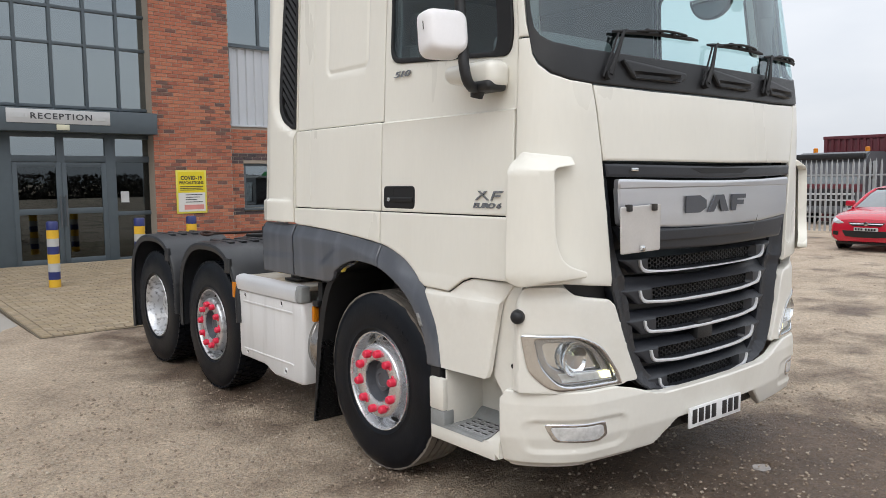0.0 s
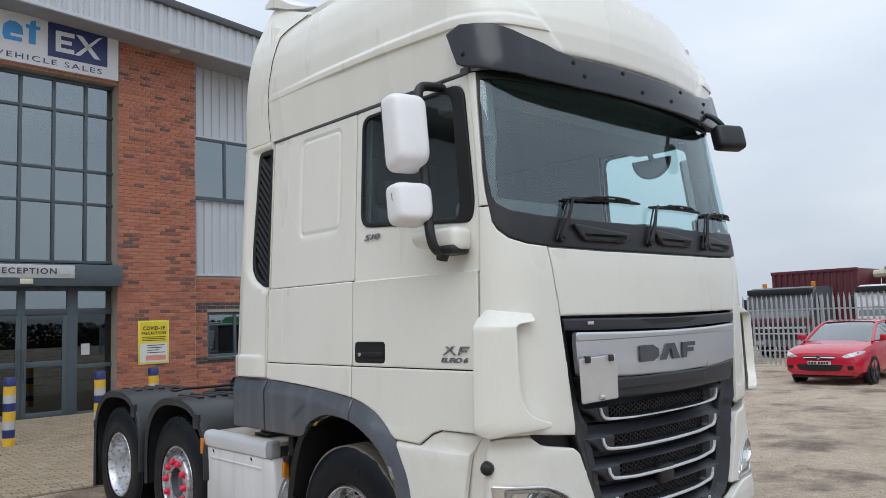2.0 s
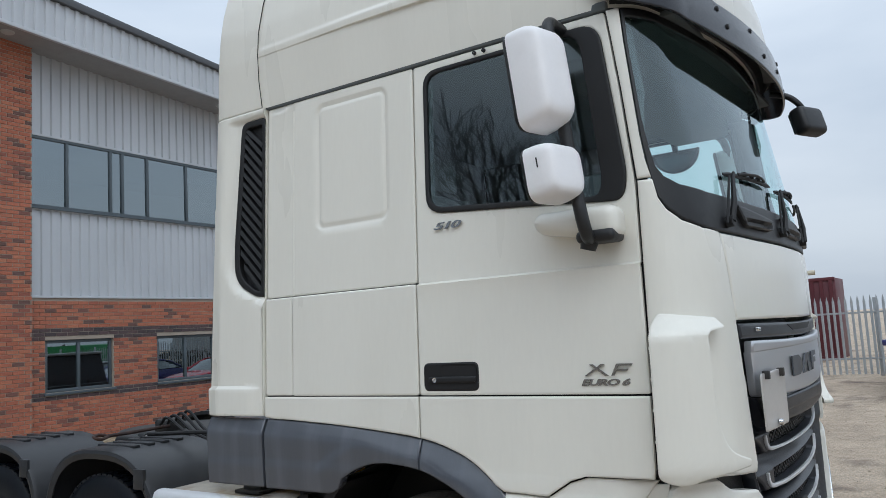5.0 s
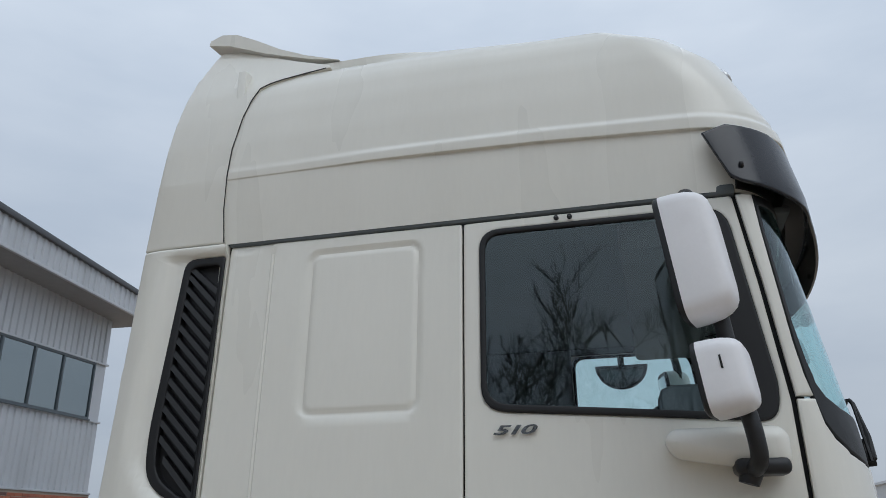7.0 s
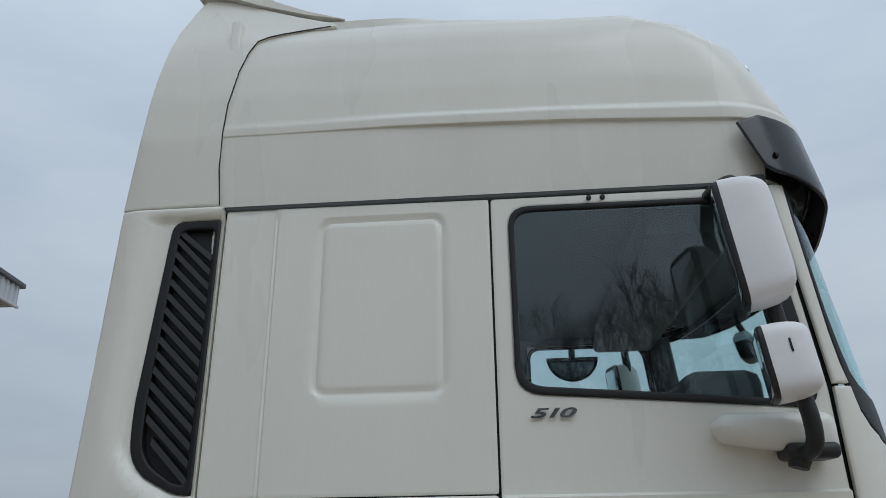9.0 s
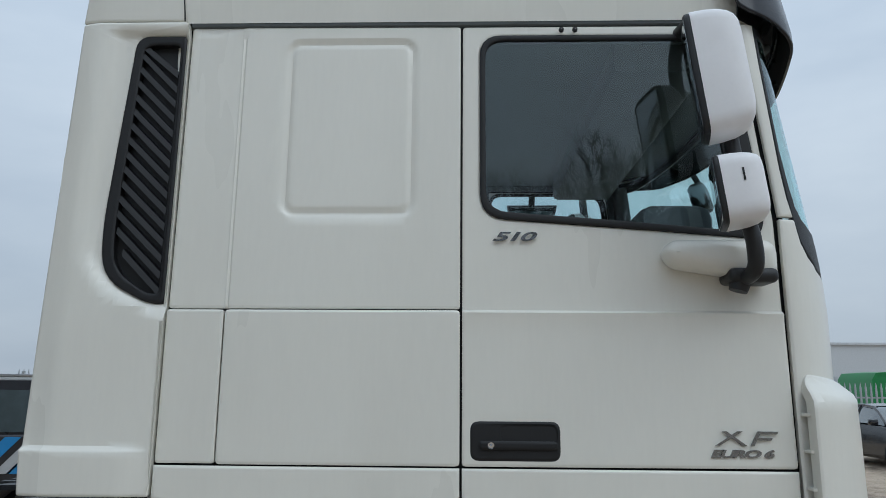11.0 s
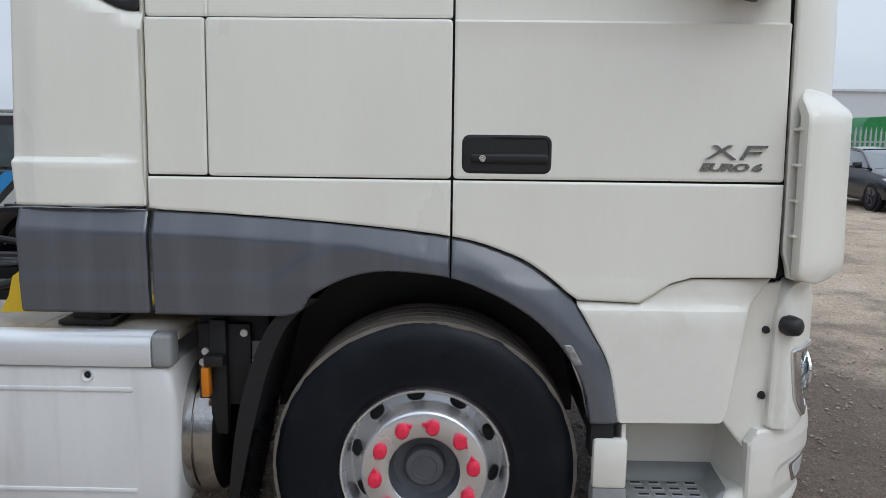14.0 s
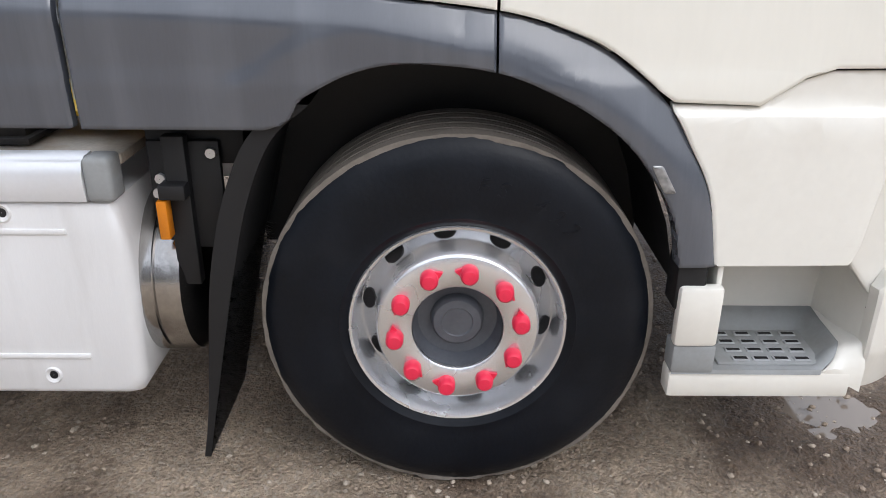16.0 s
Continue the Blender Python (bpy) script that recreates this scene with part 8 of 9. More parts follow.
def car(at, label, paint, length=4.4, width=1.82, height=1.46, alloy=ALLOY, turn=0.0):
    """A parked car that faces -x, its nose at the given place."""
    c = thing("car", at, label, "car", "cars parked along the fence")
    M = Matrix.Translation(at) @ Matrix.Rotation(radians(turn), 4, "Z")
    k, h, hw = length / 4.4, height / 1.46, width / 2

    def put(name, bm, material, parent=None, lab=""):
        moved(bm, M)
        return part(name, bm, material, parent or c, lab, 32)
    st = [(0.0, 0.34, 0.60, 0.74), (0.035, 0.23, 0.71, 0.85), (0.17, 0.20, 0.79, 0.94), (0.52, 0.19, 0.87, 0.985), (1.0, 0.19, 0.93, 1.0), (1.35, 0.19, 0.98, 1.0), (2.2, 0.19, 1.0, 1.0), (3.2, 0.19, 1.02, 1.0), (3.9, 0.20, 1.03, 0.97), (4.25, 0.26, 1.0, 0.90), (4.4, 0.42, 0.90, 0.80)]
    bm = bmesh.new()
    rings = []
    for x, zb, zt, w in st:
        w *= hw
        half = [(0.0, zb), (w * 0.82, zb), (w * 0.97, zb + 0.10), (w, zb + (zt - zb) * 0.45), (w * 0.985, zb + (zt - zb) * 0.72), (w * 0.93, zt - 0.035), (w * 0.80, zt), (w * 0.4, zt + 0.025), (0.0, zt + 0.03)]
        ring = [(x * k, y, z * h) for y, z in half] + [(x * k, -y, z * h) for y, z in half[-2:0:-1]]
        rings.append([bm.verts.new(p) for p in ring])
    for a, b in zip(rings, rings[1:]):
        for j in range(len(a)):
            bm.faces.new((a[j], a[(j + 1) % len(a)], b[(j + 1) % len(a)], b[j]))
    bm.faces.new(rings[0])
    bm.faces.new(rings[-1])
    bmesh.ops.subdivide_edges(bm, edges=bm.edges[:], cuts=1, smooth=0.6, use_grid_fill=True)
    skin = BVHTree.FromBMesh(bm)

    def nose(u, v, o):
        """The point of the car's front at this width and height, o metres proud."""
        p = skin.ray_cast(Vector((-2, u, v)), Vector((1, 0, 0)))[0]
        return (p or Vector((0.4, u, v))) - Vector((o, 0, 0))

    def on_nose(name, pts, material, parent=None, lab="", proud=0.012, step=0.05):
        return put(name, plate(lambda u, v, o: nose(u, v, o + proud), rounded([(y * hw, z * h) for y, z in pts], 0.02, 3), (), step, 0.03, 0.004, roll=0.0), material, parent, lab)
    body = put("body", bm, paint)
    cab = [(1.18, 0.97, 0.97, 0.86, 0.86), (1.75, 0.99, 1.29, 0.90, 0.74), (2.05, 1.0, 1.40, 0.90, 0.69), (2.6, 1.0, 1.445, 0.91, 0.67), (3.3, 1.02, 1.41, 0.91, 0.66), (3.75, 1.03, 1.32, 0.89, 0.66), (4.2, 1.03, 1.05, 0.85, 0.74)]

    def greenhouse(grow, z_from):
        bm = bmesh.new()
        rr = []
        for x, zb, zt, wb, wt in cab:
            wb, wt = wb * hw + grow * 0.3, wt * hw + grow
            z0 = zb if z_from == 0 else zb + (zt - zb) * z_from
            w0 = wb + (wt - wb) * z_from
            half = [(w0, z0), (wt, zt - 0.03 + grow), (wt * 0.85, zt + grow), (0, zt + 0.018 + grow)]
            rr.append([bm.verts.new((x * k, y, z * h)) for y, z in half] + [bm.verts.new((x * k, -y, z * h)) for y, z in half[-2::-1]])
        return bm, rr
    bm, rr = greenhouse(0.0, 0.0)
    for a, b in zip(rr, rr[1:]):
        for j in range(len(a) - 1):
            bm.faces.new((a[j], a[j + 1], b[j + 1], b[j]))
    put("glazing", bm, CAR_GLASS, None, "dark car windows")
    bm, rr = greenhouse(0.012, 0.88)
    for a, b in list(zip(rr, rr[1:]))[2:5]:
        for j in range(len(a) - 1):
            bm.faces.new((a[j], a[j + 1], b[j + 1], b[j]))
    bmesh.ops.delete(bm, geom=[v for v in bm.verts if not v.link_faces], context="VERTS")
    put("roof", bm, paint, body)
    for s in (1, -1):
        for pts in ([cab[0], cab[1], cab[2]], [cab[4], cab[5], cab[6]]):
            bm = bmesh.new()
            tube(bm, [(x * k, s * (wt * hw + 0.004), (zt - 0.02) * h) for x, zb, zt, wb, wt in pts], 0.035, 8)
            put("pillar", bm, paint, body)
        bm = bmesh.new()
        tube(bm, [(2.75 * k, s * (0.91 * hw + 0.002), 1.0 * h), (2.7 * k, s * (0.67 * hw + 0.004), 1.42 * h)], 0.03, 6)
        put("pillar", bm, CAR_BLACK, body)
        bm = bmesh.new()
        tube(bm, [(x * k, s * (wt * hw + 0.004), (zt - 0.012) * h) for x, zb, zt, wb, wt in cab[2:5]], 0.028, 8)
        put("roof_rail", bm, paint, body)
        # lamp, mirror, wheels
        on_nose("headlight", [(s * y, z) for y, z in ((0.54, 0.655), (0.66, 0.71), (0.80, 0.755), (0.90, 0.785), (0.945, 0.765), (0.92, 0.70), (0.82, 0.655), (0.66, 0.625))], CAR_LAMP, None, "clear swept-back headlight")
        bm = bmesh.new()
        box(bm, (1.42 * k, s * hw * 0.95, 0.98 * h), (1.55 * k, s * (hw + 0.16), 1.12 * h), 0.03)
        put("wing_mirror", bm, paint)
        on_nose("fog_recess", [(s * y, z) for y, z in ((0.66, 0.45), (0.80, 0.46), (0.82, 0.37), (0.68, 0.36))], CAR_BLACK)
        for x in (0.86 * k, 3.52 * k):
            # black discs laid on the side stand for the shaded wheel openings
            bm = bmesh.new()
            lathe(bm, [(0.36, -0.01), (0.385, 0.0), (0.36, 0.012)], "y", (x, s * (hw - 0.03), 0.33), 28, False)
            lathe(bm, [(0.375, -0.06), (0.375, 0.008), (0.001, 0.008)], "y", (x, s * (hw - 0.035), 0.33), 28, False) if s > 0 else lathe(bm, [(0.375, 0.06), (0.375, -0.008), (0.001, -0.008)], "y", (x, s * (hw - 0.035), 0.33), 28, False)
            put("wheel_arch", bm, CAR_BLACK)
            w = new("wheel")
            w.parent = c
            w.matrix_parent_inverse = c.matrix_world.inverted()
            bm = bmesh.new()
            o = s * (hw - 0.005)
            lathe(bm, [(0.22, o), (0.27, o + s * 0.012), (0.31, o + s * 0.004), (0.325, o - s * 0.03), (0.325, o - s * 0.2), (0.22, o - s * 0.21)], "y", (x, 0, 0.325), 32, False)
            put("tyre", bm, RUBBER, w)
            bm = bmesh.new()
            lathe(bm, [(0.225, o), (0.21, o - s * 0.005), (0.20, o - s * 0.04), (0.001, o - s * 0.05)], "y", (x, 0, 0.325), 28, False)
            for j in range(5):
                t = 2 * math.pi * j / 5
                box(bm, (-0.028, min(o, o - s * 0.03), 0.03), (0.028, max(o, o - s * 0.03), 0.215), 0.006, Matrix.Translation((x, 0, 0.325)) @ Matrix.Rotation(t, 4, "Y"))
            put("rim", bm, alloy, w)
    on_nose("lower_grille", [(-0.58, 0.475), (0.58, 0.475), (0.50, 0.345), (0.28, 0.325), (-0.28, 0.325), (-0.50, 0.345)], CAR_BLACK)
    gr = on_nose("grille", [(-0.44, 0.665), (0.44, 0.665), (0.34, 0.59), (-0.34, 0.59)], CAR_BLACK)
    on_nose("chrome_bar", [(-0.40, 0.645), (0.40, 0.645), (0.38, 0.622), (-0.38, 0.622)], CHROME, gr, "slim chrome bar", 0.024)
    bm = bmesh.new()
    lathe(bm, [(0.001, -0.012), (0.045, -0.010), (0.05, 0.01)], "x", nose(0, 0.633 * h, 0.03), 16, False)
    put("round_badge", bm, CHROME, gr)
    bm = bmesh.new()
    box(bm, (-0.03, -0.26, 0.475 * h), (-0.012, 0.26, 0.55 * h), 0.003)
    pl = put("number_plate", bm, BLIND)
    bm = bmesh.new()
    for j in range(7):
        yy = -0.21 + 0.062 * j + (0.03 if j > 3 else 0)
        box(bm, (-0.034, yy, 0.488 * h), (-0.029, yy + 0.042, 0.538 * h), 0)
    tagged(put("plate_characters", bm, CAR_BLACK, pl), kind="stuff")
    bm = bmesh.new()
    box(bm, (0.09, -0.78 * hw, 0.16 * h), (0.5, 0.78 * hw, 0.215 * h), 0.02)
    put("front_lip", bm, CAR_BLACK)
    return c


car((18.55, 7.05, 0), "red hatchback with dark wheels parked by the fence", mat("red_car_paint", (0.52, 0.012, 0.035), 0.2, var=0.05, coat=0.6))
car((18.25, 1.95, 0), "dark blue saloon parked nose out by the fence", mat("blue_car_paint", (0.035, 0.035, 0.14), 0.2, var=0.05, coat=0.6), 4.8, 1.87, 1.47)
car((17.3, -6.9, 0), "black hatchback parked by the fence", mat("black_car_paint", (0.012, 0.013, 0.016), 0.2, var=0.05, coat=0.6), 4.15, 1.74, 1.44)
car((18.45, -0.38, 0), "black saloon parked beside the blue one", mat("black_saloon_paint", (0.015, 0.016, 0.018), 0.2, var=0.05, coat=0.6), 4.6, 1.78, 1.46)

# dark estate with blue stripes behind the tractor unit
es = thing("pickup", (10.5, 9.4, 0), "dark pickup with a silver rail and blue and sand stripes", "pickup")
DKP = mat("dark_metallic_paint", (0.035, 0.035, 0.04), 0.3, var=0.1, coat=0.4)
bm = bmesh.new()
prof = [(6.6, 0.55), (6.6, 0.95), (7.6, 1.05), (8.0, 1.12), (11.6, 1.12), (11.65, 0.6), (11.4, 0.45), (6.8, 0.45)]
a = [bm.verts.new((10.5, y, z)) for y, z in prof]
b = [bm.verts.new((12.35, y, z)) for y, z in prof]
for j in range(8):
    bm.faces.new((a[j], a[(j + 1) % 8], b[(j + 1) % 8], b[j]))
bm.faces.new(a)
bm.faces.new(b)
bmesh.ops.bevel(bm, geom=bm.edges[:], offset=0.05, segments=3, affect="EDGES")
part("body", bm, DKP, es)
bm = bmesh.new()
prof = [(7.7, 1.08), (8.4, 1.78), (8.8, 1.85), (11.4, 1.85), (11.55, 1.10)]
a = [bm.verts.new((10.56 + 0.09 * (z > 1.3), y, z)) for y, z in prof]
b = [bm.verts.new((12.29 - 0.09 * (z > 1.3), y, z)) for y, z in prof]
for j in range(5):
    bm.faces.new((a[j], a[(j + 1) % 5], b[(j + 1) % 5], b[j]))
bm.faces.new(a)
bm.faces.new(b)
part("cabin", bm, DKP, es)
for y0, y1 in ((8.55, 9.35), (9.45, 10.4), (10.5, 11.3)):
    bm = bmesh.new()
    vs = [(10.548, y0, 1.16), (10.548, y1, 1.16), (10.628, y1 - 0.05, 1.72), (10.628, y0 + 0.05, 1.72)]
    q = [bm.verts.new(v) for v in vs]
    q2 = [bm.verts.new((x + 0.02, y, z)) for x, y, z in vs]
    bm.faces.new(q)
    bm.faces.new(q2)
    for j in range(4):
        bm.faces.new((q[j], q[(j + 1) % 4], q2[(j + 1) % 4], q2[j]))
    part("side_window", bm, CAR_GLASS, es)
part("roof_panel", boxes([((10.66, 8.5, 1.83), (12.2, 11.5, 1.90))], 0.03), BLIND, es)
part("roof_rail", boxes([((10.66, 8.7, 1.90), (10.71, 11.4, 1.94))], 0.01), ALU, es)
for j, (col, y0) in enumerate(((BLUE, 9.95), (BLIND, 9.60), (BLUE, 9.42), (BLUE, 9.0), (mat("sand_stripe", (0.45, 0.36, 0.26), 0.5), 9.2))):
    bm = bmesh.new()
    vs = [(y0, 0.62), (y0 + 0.22, 0.62), (y0 - 0.25, 1.10), (y0 - 0.47, 1.10)]
    q = [bm.verts.new((10.492, y, z)) for y, z in vs]
    q2 = [bm.verts.new((10.50, y, z)) for y, z in vs]
    bm.faces.new(q)
    for i in range(4):
        bm.faces.new((q[i], q[(i + 1) % 4], q2[(i + 1) % 4], q2[i]))
    part("stripe", bm, col, es)
for y in (7.55, 10.75):
    bm = bmesh.new()
    lathe(bm, [(0.20, 10.50), (0.34, 10.48), (0.37, 10.52), (0.37, 10.72)], "x", (0, y, 0.37), 28, False)
    lathe(bm, [(0.001, 10.53), (0.2, 10.505)], "x", (0, y, 0.37), 20, False)
    lathe(bm, [(0.37, 12.13), (0.37, 12.36), (0.001, 12.36)], "x", (0, y, 0.37), 20, False)
    part("wheel", bm, RUBBER, es)


# lorries behind the fence
def lorry(at, label, paint, w=2.4, h=2.6, beacons=0, front=None):
    """A lorry cab that faces -x."""
    x, y, _ = at
    c = thing("lorry", at, label, "lorry", "lorries behind the fence")
    bm = bmesh.new()
    prof = [(0.10, 0.45), (0.0, 0.60), (0.02, 1.30), (0.14, 2.2), (0.30, h - 0.08), (0.5, h), (1.9, h + 0.02), (2.0, h - 0.1), (2.0, 0.6), (1.9, 0.45)]
    a = [bm.verts.new((x + d, y - w / 2, z)) for d, z in prof]
    b = [bm.verts.new((x + d, y + w / 2, z)) for d, z in prof]
    for j in range(len(prof)):
        bm.faces.new((a[j], a[(j + 1) % len(prof)], b[(j + 1) % len(prof)], b[j]))
    bm.faces.new(a)
    bm.faces.new(b)
    bmesh.ops.bevel(bm, geom=bm.edges[:], offset=0.05, segments=2, affect="EDGES")
    part("cab", bm, paint, c)
    bm = bmesh.new()
    vs = [(0.0, 1.42), (0.27, h - 0.28)]
    q = [bm.verts.new((x + d - 0.012, y + s * (w / 2 - 0.12), z)) for d, z in vs for s in (-1, 1)]
    q2 = [bm.verts.new((x + d + 0.02, y + s * (w / 2 - 0.12), z)) for d, z in vs for s in (-1, 1)]
    for r in (q, q2):
        bm.faces.new((r[0], r[1], r[3], r[2]))
    for i, j in ((0, 1), (1, 3), (3, 2), (2, 0)):
        bm.faces.new((q[i], q[j], q2[j], q2[i]))
    part("windscreen", bm, CAR_GLASS, c)
    part("visor", boxes([((x + 0.02, y - w / 2 + 0.05, h - 0.26), (x + 0.3, y + w / 2 - 0.05, h - 0.06))], 0.03), CAR_BLACK, c)
    part("grille", boxes([((x - 0.03, y - w / 2 + 0.3, 0.62), (x + 0.05, y + w / 2 - 0.3, 1.28))], 0.02), CAR_BLACK, c)
    part("grille_bar", boxes([((x - 0.05, y - w / 2 + 0.25, 1.05), (x - 0.01, y + w / 2 - 0.25, 1.12)), ((x - 0.05, y - w / 2 + 0.25, 0.85), (x - 0.01, y + w / 2 - 0.25, 0.90))], 0.01), BLIND, c)
    part("front_panel", boxes([((x - 0.02, y - w / 2 + 0.04, 1.16), (x + 0.08, y + w / 2 - 0.04, 1.44))], 0.02), front or paint, c)
    part("bumper", boxes([((x - 0.08, y - w / 2, 0.40), (x + 0.3, y + w / 2, 0.66))], 0.04), paint, c)
    for s in (-1, 1):
        part("headlight", boxes([((x - 0.09, y + s * (w / 2 - 0.45) - 0.15, 0.46), (x - 0.05, y + s * (w / 2 - 0.45) + 0.15, 0.60))], 0.01), CAR_LAMP, c)
        part("door_mirror", boxes([((x + 0.2, y + s * (w / 2 + 0.16) - 0.1, 1.6), (x + 0.32, y + s * (w / 2 + 0.16) + 0.1, 2.15))], 0.04), CAR_BLACK, c)
        for xx in (1.1, 5.2):
            bm = bmesh.new()
            lathe(bm, [(0.001, -0.16), (0.3, -0.16), (0.5, -0.14), (0.5, 0.14), (0.001, 0.14)], "y", (x + xx, y + s * (w / 2 - 0.18), 0.5), 24, False)
            part("wheel", bm, RUBBER, c)
    part("chassis", boxes([((x + 1.9, y - 0.45, 0.7), (x + 7.5, y + 0.45, 0.95))], 0.01), STEEL, c)
    for k in range(beacons):
        bm = bmesh.new()
        lathe(bm, [(0.08, h + 0.02), (0.08, h + 0.16), (0.06, h + 0.18), (0.001, h + 0.18)], "z", (x + 1.0, y - 0.9 + 1.8 * k, 0), 12, False)
        part("beacon", bm, AMBER, c, "amber beacon")
    return c


GREYP = mat("grey_lorry_paint", (0.10, 0.105, 0.115), 0.4, var=0.1)
WHITEP = mat("white_lorry_paint", (0.62, 0.62, 0.62), 0.4, var=0.08)
MAROON = mat("maroon_container_paint", (0.10, 0.018, 0.025), 0.5, var=0.15, scale=2)
lorry((27.8, 12.0, 0), "dark grey lorry cab with amber beacons behind the fence", GREYP, 2.4, 2.55, 2, MAROON)
lorry((27.9, 8.25, 0), "white lorry cab behind the fence", WHITEP, 2.4, 2.5)


def container(at, size, label, paint, ribs=14):
    x, y, z = at
    dx, dy, dz = size
    c = thing("container", at, label, "container", kind="")
    part("box", boxes([((x, y, z), (x + dx, y + dy, z + dz))], 0.03), paint, c)
    for k in range(ribs):
        part("rib", boxes([((x - 0.05, y + dy * (k + 0.3) / ribs, z + 0.1), (x, y + dy * (k + 0.7) / ribs, z + dz - 0.08))], 0.0), paint, c)
    part("top_rail", boxes([((x - 0.06, y, z + dz - 0.1), (x + 0.06, y + dy, z + dz + 0.02))], 0.01), paint, c)
    part("bottom_rail", boxes([((x - 0.06, y, z), (x + 0.06, y + dy, z + 0.12))], 0.01), paint, c)
    return c


container((30.1, 10.0, 0), (2.4, 3.2, 3.18), "maroon ribbed skip container behind the fence", MAROON)
container((32.5, 5.4, 0), (2.4, 4.6, 3.1), "maroon ribbed container behind the fence", MAROON)
container((26.2, 1.25, 0), (2.4, 1.6, 2.2), "weathered blue-grey steel container behind the fence", mat("blue_grey_steel", (0.10, 0.16, 0.21), 0.6, var=0.3, scale=1.5, dirt=(0.20, 0.14, 0.09), dirt_amount=0.6, dirt_scale=2), 8)
bm = bmesh.new()
tube(bm, [(31.5, 9.9, 2.95), (31.5, 6.3, 3.15)], 0.16, 8)
tube(bm, [(31.4, 9.5, 3.2), (31.4, 5.9, 3.3)], 0.09, 8)
crane = thing("crane_boom", (31.5, 8.3, 2.6), "cream crane boom with an orange panel", "crane")
part("boom", bm, mat("cream_boom", (0.55, 0.50, 0.38), 0.5), crane)
part("boom_panel", boxes([((31.2, 8.4, 2.80), (31.3, 9.2, 3.02))], 0.01), mat("orange_panel", (0.75, 0.28, 0.03), 0.5), crane)
part("boom_post", boxes([((31.4, 8.1, 0), (31.7, 8.4, 3.0))], 0.01), GREYP, crane)
# green sheeted trailer
tr = thing("trailer", (27.5, -12.0, 0), "green sheeted trailer behind the fence", "trailer")
bm = bmesh.new()
prof = [(-16.5, 0.9), (-16.5, 2.2), (-16.2, 2.38), (-11.9, 2.38), (-11.3, 2.33), (-11.15, 2.1), (-11.15, 0.9)]
prof = [(y + 0.6, z) for y, z in prof]
a = [bm.verts.new((27.5, y, z)) for y, z in prof]
b = [bm.verts.new((30.0, y, z)) for y, z in prof]
for j in range(len(prof)):
    bm.faces.new((a[j], a[(j + 1) % len(prof)], b[(j + 1) % len(prof)], b[j]))
bm.faces.new(a)
bm.faces.new(b)
part("sheet", bm, mat("green_tarpaulin", (0.02, 0.20, 0.05), 0.45, var=0.15), tr)
part("chassis", boxes([((27.6, -15.8, 0.5), (29.9, -10.6, 0.9))], 0.02), STEEL, tr)
for y in (-14.8, -11.6):
    bm = bmesh.new()
    lathe(bm, [(0.001, 27.7), (0.5, 27.7), (0.5, 29.8), (0.001, 29.8)], "x", (0, y, 0.5), 20, False)
    part("wheel", bm, RUBBER, tr)
# far sheds
for (x, y0, y1, h, lab, col) in ((90, -47.7, -20, 6.6, "pale grey warehouse in the distance", (0.50, 0.52, 0.54)), (95, -80, -48.5, 4.9, "grey shed in the distance", (0.30, 0.31, 0.32))):
    wh = thing("warehouse", (x, y0, 0), lab, "warehouse")
    part("wall", boxes([((x, y0, 0), (x + 25, y1, h))], 0.0), mat("shed_cladding", col, 0.6, var=0.06), wh)
    part("roof", boxes([((x - 0.3, y0 - 0.3, h), (x + 25.3, y1 + 0.3, h + 0.25))], 0.0), FRAME_D if h < 5 else CLAD, wh)
# street lamp beyond the building
sl = thing("street_lamp", (50.3, 40, 0), "grey street lamp beyond the building", "street lamp")
bm = bmesh.new()
tube(bm, [(50.3, 40, 0), (50.3, 40, 7.5)], (0.10, 0.06), 8)
part("pole", bm, GALV, sl)
part("lamp_head", boxes([((50.2, 39.4, 7.5), (50.7, 40.1, 7.68))], 0.05), FRAME_D, sl)


# ---- bare trees on the near side of the yard ----
BARK = mat("wet_dark_bark", (0.022, 0.018, 0.015), 0.9, var=0.3, scale=5, bump=0.01, bump_scale=20)


def tree(x, y, height, seed):
    rnd = random.Random(seed)
    t = thing("tree", (x, y, 0), "tall bare winter tree with a dense crown of twigs", "tree", "trees along the yard")
    trunk, twigs = bmesh.new(), bmesh.new()

    def grow(p, d, length, r, level):
        n = 3 if level < 4 else 2
        pts, rs = [p], [r]
        for k in range(n):
            d = (d + Vector((rnd.uniform(-1, 1), rnd.uniform(-1, 1), rnd.uniform(-0.2, 0.6))) * 0.17).normalized()
            p = p + d * (length / n)
            pts.append(p)
            rs.append(r * (1 - 0.35 * (k + 1) / n))
        tube(trunk if level < 2 else twigs, pts, rs, 6 if level < 2 else 3, False)
        if level >= 6 or (level >= 4 and rnd.random() < 0.08):
            return
        for k in range(rnd.randint(3, 4) if level < 3 else 3 if level < 5 else 2):
            q = pts[rnd.randint(1, n)] if k else pts[n]
            side_ = Vector((rnd.uniform(-1, 1), rnd.uniform(-1, 1), rnd.uniform(-0.1, 0.6))).normalized()
            grow(q, (d * 0.8 + side_ * 0.68).normalized(), length * rnd.uniform(0.6, 0.8), max(rs[-1] * rnd.uniform(0.5, 0.75), 0.036), level + 1)
    grow(Vector((x, y, -0.1)), Vector((0, 0, 1)), height * 0.252, 0.26, 0)
    part("trunk", trunk, BARK, t)
    part("crown", twigs, BARK, t, "fine bare twigs")


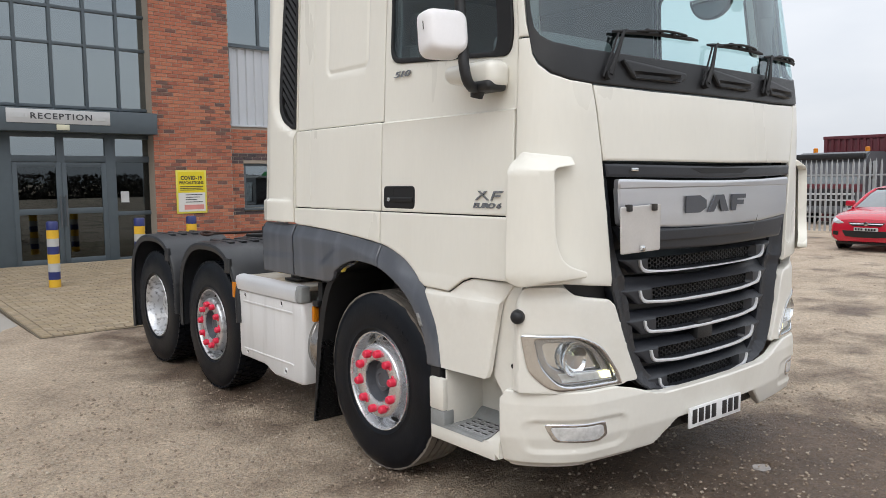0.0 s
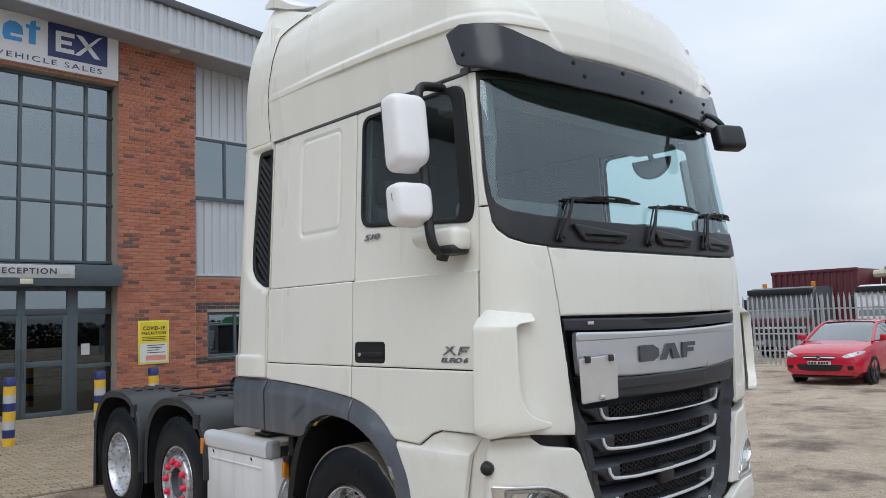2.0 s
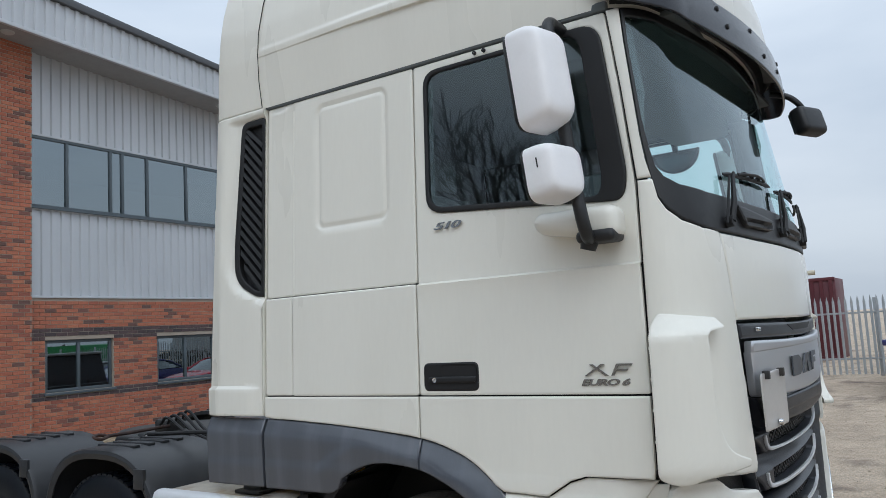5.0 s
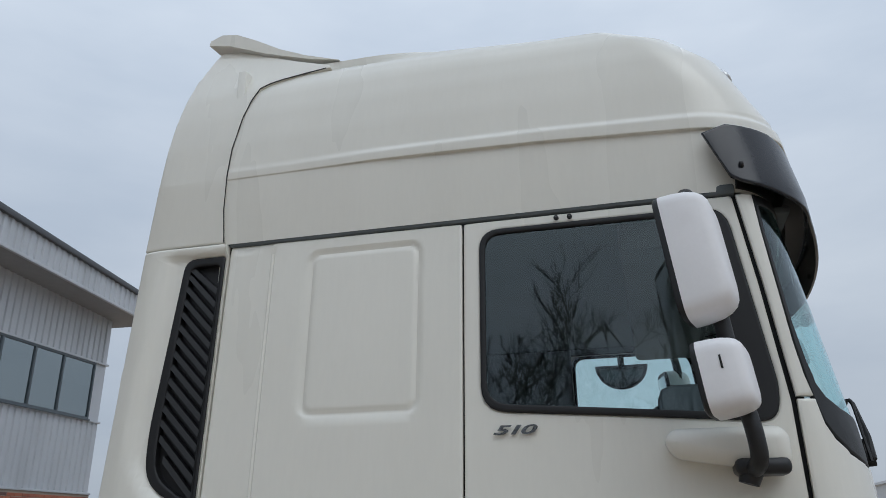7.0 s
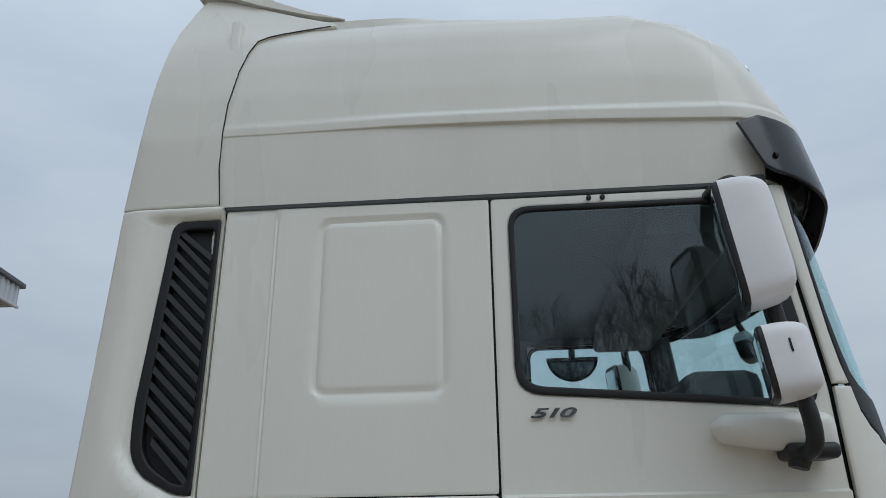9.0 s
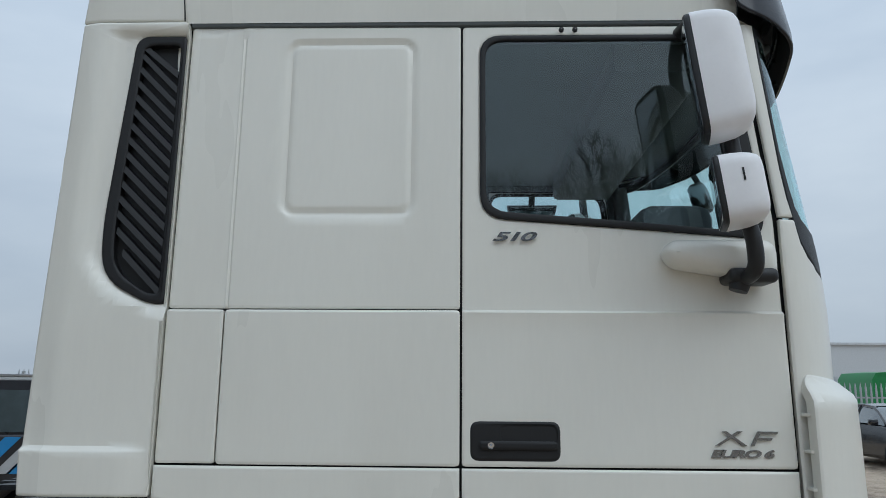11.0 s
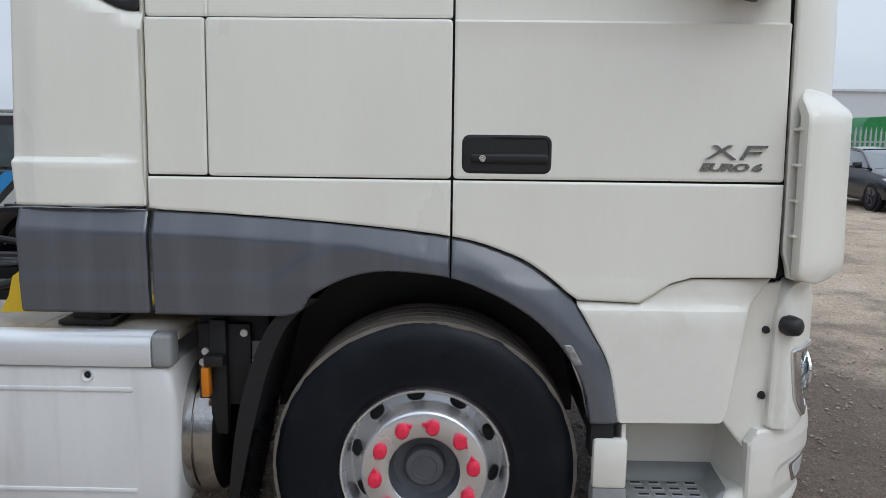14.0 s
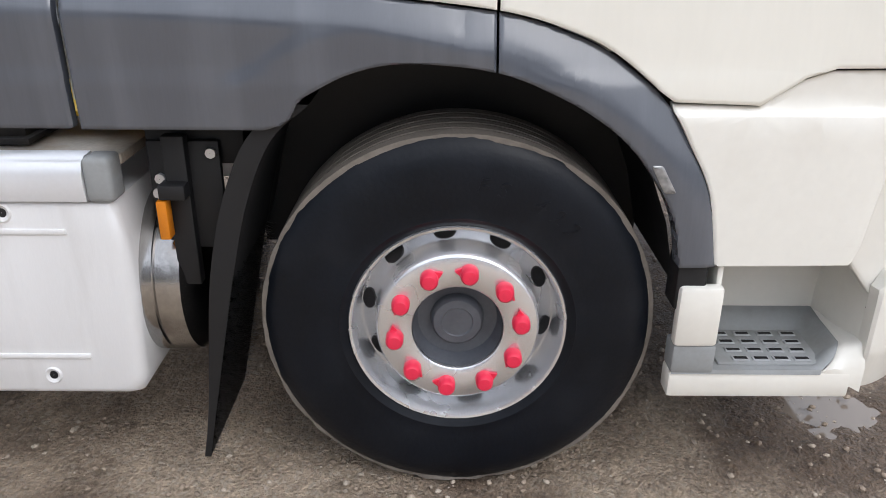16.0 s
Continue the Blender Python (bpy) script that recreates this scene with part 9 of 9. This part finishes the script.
for k, (x, y, h) in enumerate(((-45, -1.0, 33), (-44, 7.0, 32), (-49, 3.0, 27), (-45, 15, 34), (-46, 23, 30), (-44, -8.5, 35), (-47, -16, 34), (-49, -5.0, 27), (-46, -24, 33), (-34, 19.5, 30))):
    tree(x, y, h, 20 + k)

# ---- scrub belts added as dark backdrops, two of them unseen ----
SCRUB = mat("scrub_backdrop", (0.055, 0.050, 0.040), 0.95, var=0.4, scale=1.5)
def thicket(at, along, length, height, seed, count, leaf=0.55):
    """A ragged belt of bare scrub from at, running along x or y."""
    verts, faces = [], []
    rnd = random.Random(seed)
    for k in range(count):
        u = rnd.uniform(0, length)
        top = height * (1 + 0.24 * noise.noise(Vector((u * 0.12, seed, 0))) + 0.18 * noise.noise(Vector((u * 0.5, 3, seed))))
        z, w = top * rnd.random() ** (0.6 if leaf > 0.5 else 1.5), rnd.uniform(-2.5, 2.5) * leaf / 0.55
        x, y = (at[0] + u, at[1] + w) if along == "x" else (at[0] + w, at[1] + u)
        b0 = len(verts)
        for j in range(4):
            verts.append((x + rnd.uniform(-leaf, leaf), y + rnd.uniform(-leaf, leaf), max(z + rnd.uniform(-leaf, leaf), 0)))
        faces += [(b0, b0 + 1, b0 + 2), (b0, b0 + 2, b0 + 3)]
    tagged(raw("thicket", verts, faces, SCRUB), "dark scrub added round the yard as a backdrop", "scrub", kind="stuff")


# unseen; added to darken the truck's side and what it mirrors
thicket((-41, -70), "y", 130, 8.5, 41, 9000)
# unseen; added to keep the entrance glass reflecting something dark
thicket((-45, -60), "x", 110, 2.6, 42, 14000, 0.32)
# stands in for the dark band beyond the fence
thicket((32, -14), "y", 15.5, 1.6, 43, 2500, 0.2)

# ---- puddles and loose stones ----
WATER = bpy.data.materials.new("puddle_water")
WATER.use_nodes = True
wb = WATER.node_tree.nodes["Principled BSDF"]
wb.inputs["Base Color"].default_value = (0.22, 0.18, 0.145, 1)
wb.inputs["Roughness"].default_value = 0.05
wb.inputs["Specular IOR Level"].default_value = 0.6
for (x, y, rx, ry) in PUDDLES:
    bm = bmesh.new()
    bm.faces.new([bm.verts.new((x + 1.25 * rx * math.cos(2 * math.pi * k / 40), y + 1.25 * ry * math.sin(2 * math.pi * k / 40), -0.026)) for k in range(40)])
    tagged(part("water", bm, WATER), "shallow puddle of rainwater on the gravel", "puddle", kind="structure")

STONE = brick_material("loose_gravel", [(0.0, (0.24, 0.185, 0.135)), (0.5, (0.36, 0.285, 0.215)), (0.85, (0.48, 0.41, 0.33)), (1.0, (0.20, 0.155, 0.115))])
verts, faces = [], []
rnd = random.Random(77)
ico_v = [(0, 0, 1), (0.89, 0, 0.3), (0.28, 0.85, 0.3), (-0.72, 0.53, 0.3), (-0.72, -0.53, 0.3), (0.28, -0.85, 0.3), (0.6, 0.5, -0.5), (-0.4, 0.7, -0.5), (-0.8, -0.2, -0.5), (0.1, -0.8, -0.5), (0.7, -0.4, -0.5)]
ico_f = [(0, 1, 2), (0, 2, 3), (0, 3, 4), (0, 4, 5), (0, 5, 1), (1, 6, 2), (2, 7, 3), (3, 8, 4), (4, 9, 5), (5, 10, 1), (2, 6, 7), (3, 7, 8), (4, 8, 9), (5, 9, 10), (1, 10, 6)]
for k in range(20000):
    if k < 15000:
        x, y = rnd.uniform(0.9, 6.5), rnd.uniform(0.2, 6.5)
    else:
        x, y = rnd.uniform(-1, 20), rnd.uniform(-8, 9)
    if x > 2.03 and y > 8.9:
        continue
    s = 0.0032 + 0.012 * rnd.random() ** 4 + (0.009 if rnd.random() > 0.993 else 0) + (0.003 if k >= 15000 else 0)
    t = rnd.uniform(0, 6.28)
    c, sn = math.cos(t), math.sin(t)
    b0 = len(verts)
    for vx, vy, vz in ico_v:
        vx, vy, vz = vx * s * rnd.uniform(0.8, 1.3), vy * s * rnd.uniform(0.7, 1.0), vz * s * rnd.uniform(0.45, 0.75)
        verts.append((x + vx * c - vy * sn, y + vx * sn + vy * c, vz - 0.004))
    faces += [tuple(b0 + i for i in f) for f in ico_f]
gravel = raw("gravel", verts, faces, STONE)
tagged(gravel, "loose stones scattered over the yard", "gravel", kind="stuff")

# the whole yard lies at the foot of the tyres
FOOT = 0.043
for ob in [o for o in scene.objects if o.parent is None and o not in (cam, sun, truck, rp)]:
    ob.matrix_world = Matrix.Translation((0, 0, -FOOT)) @ ob.matrix_world
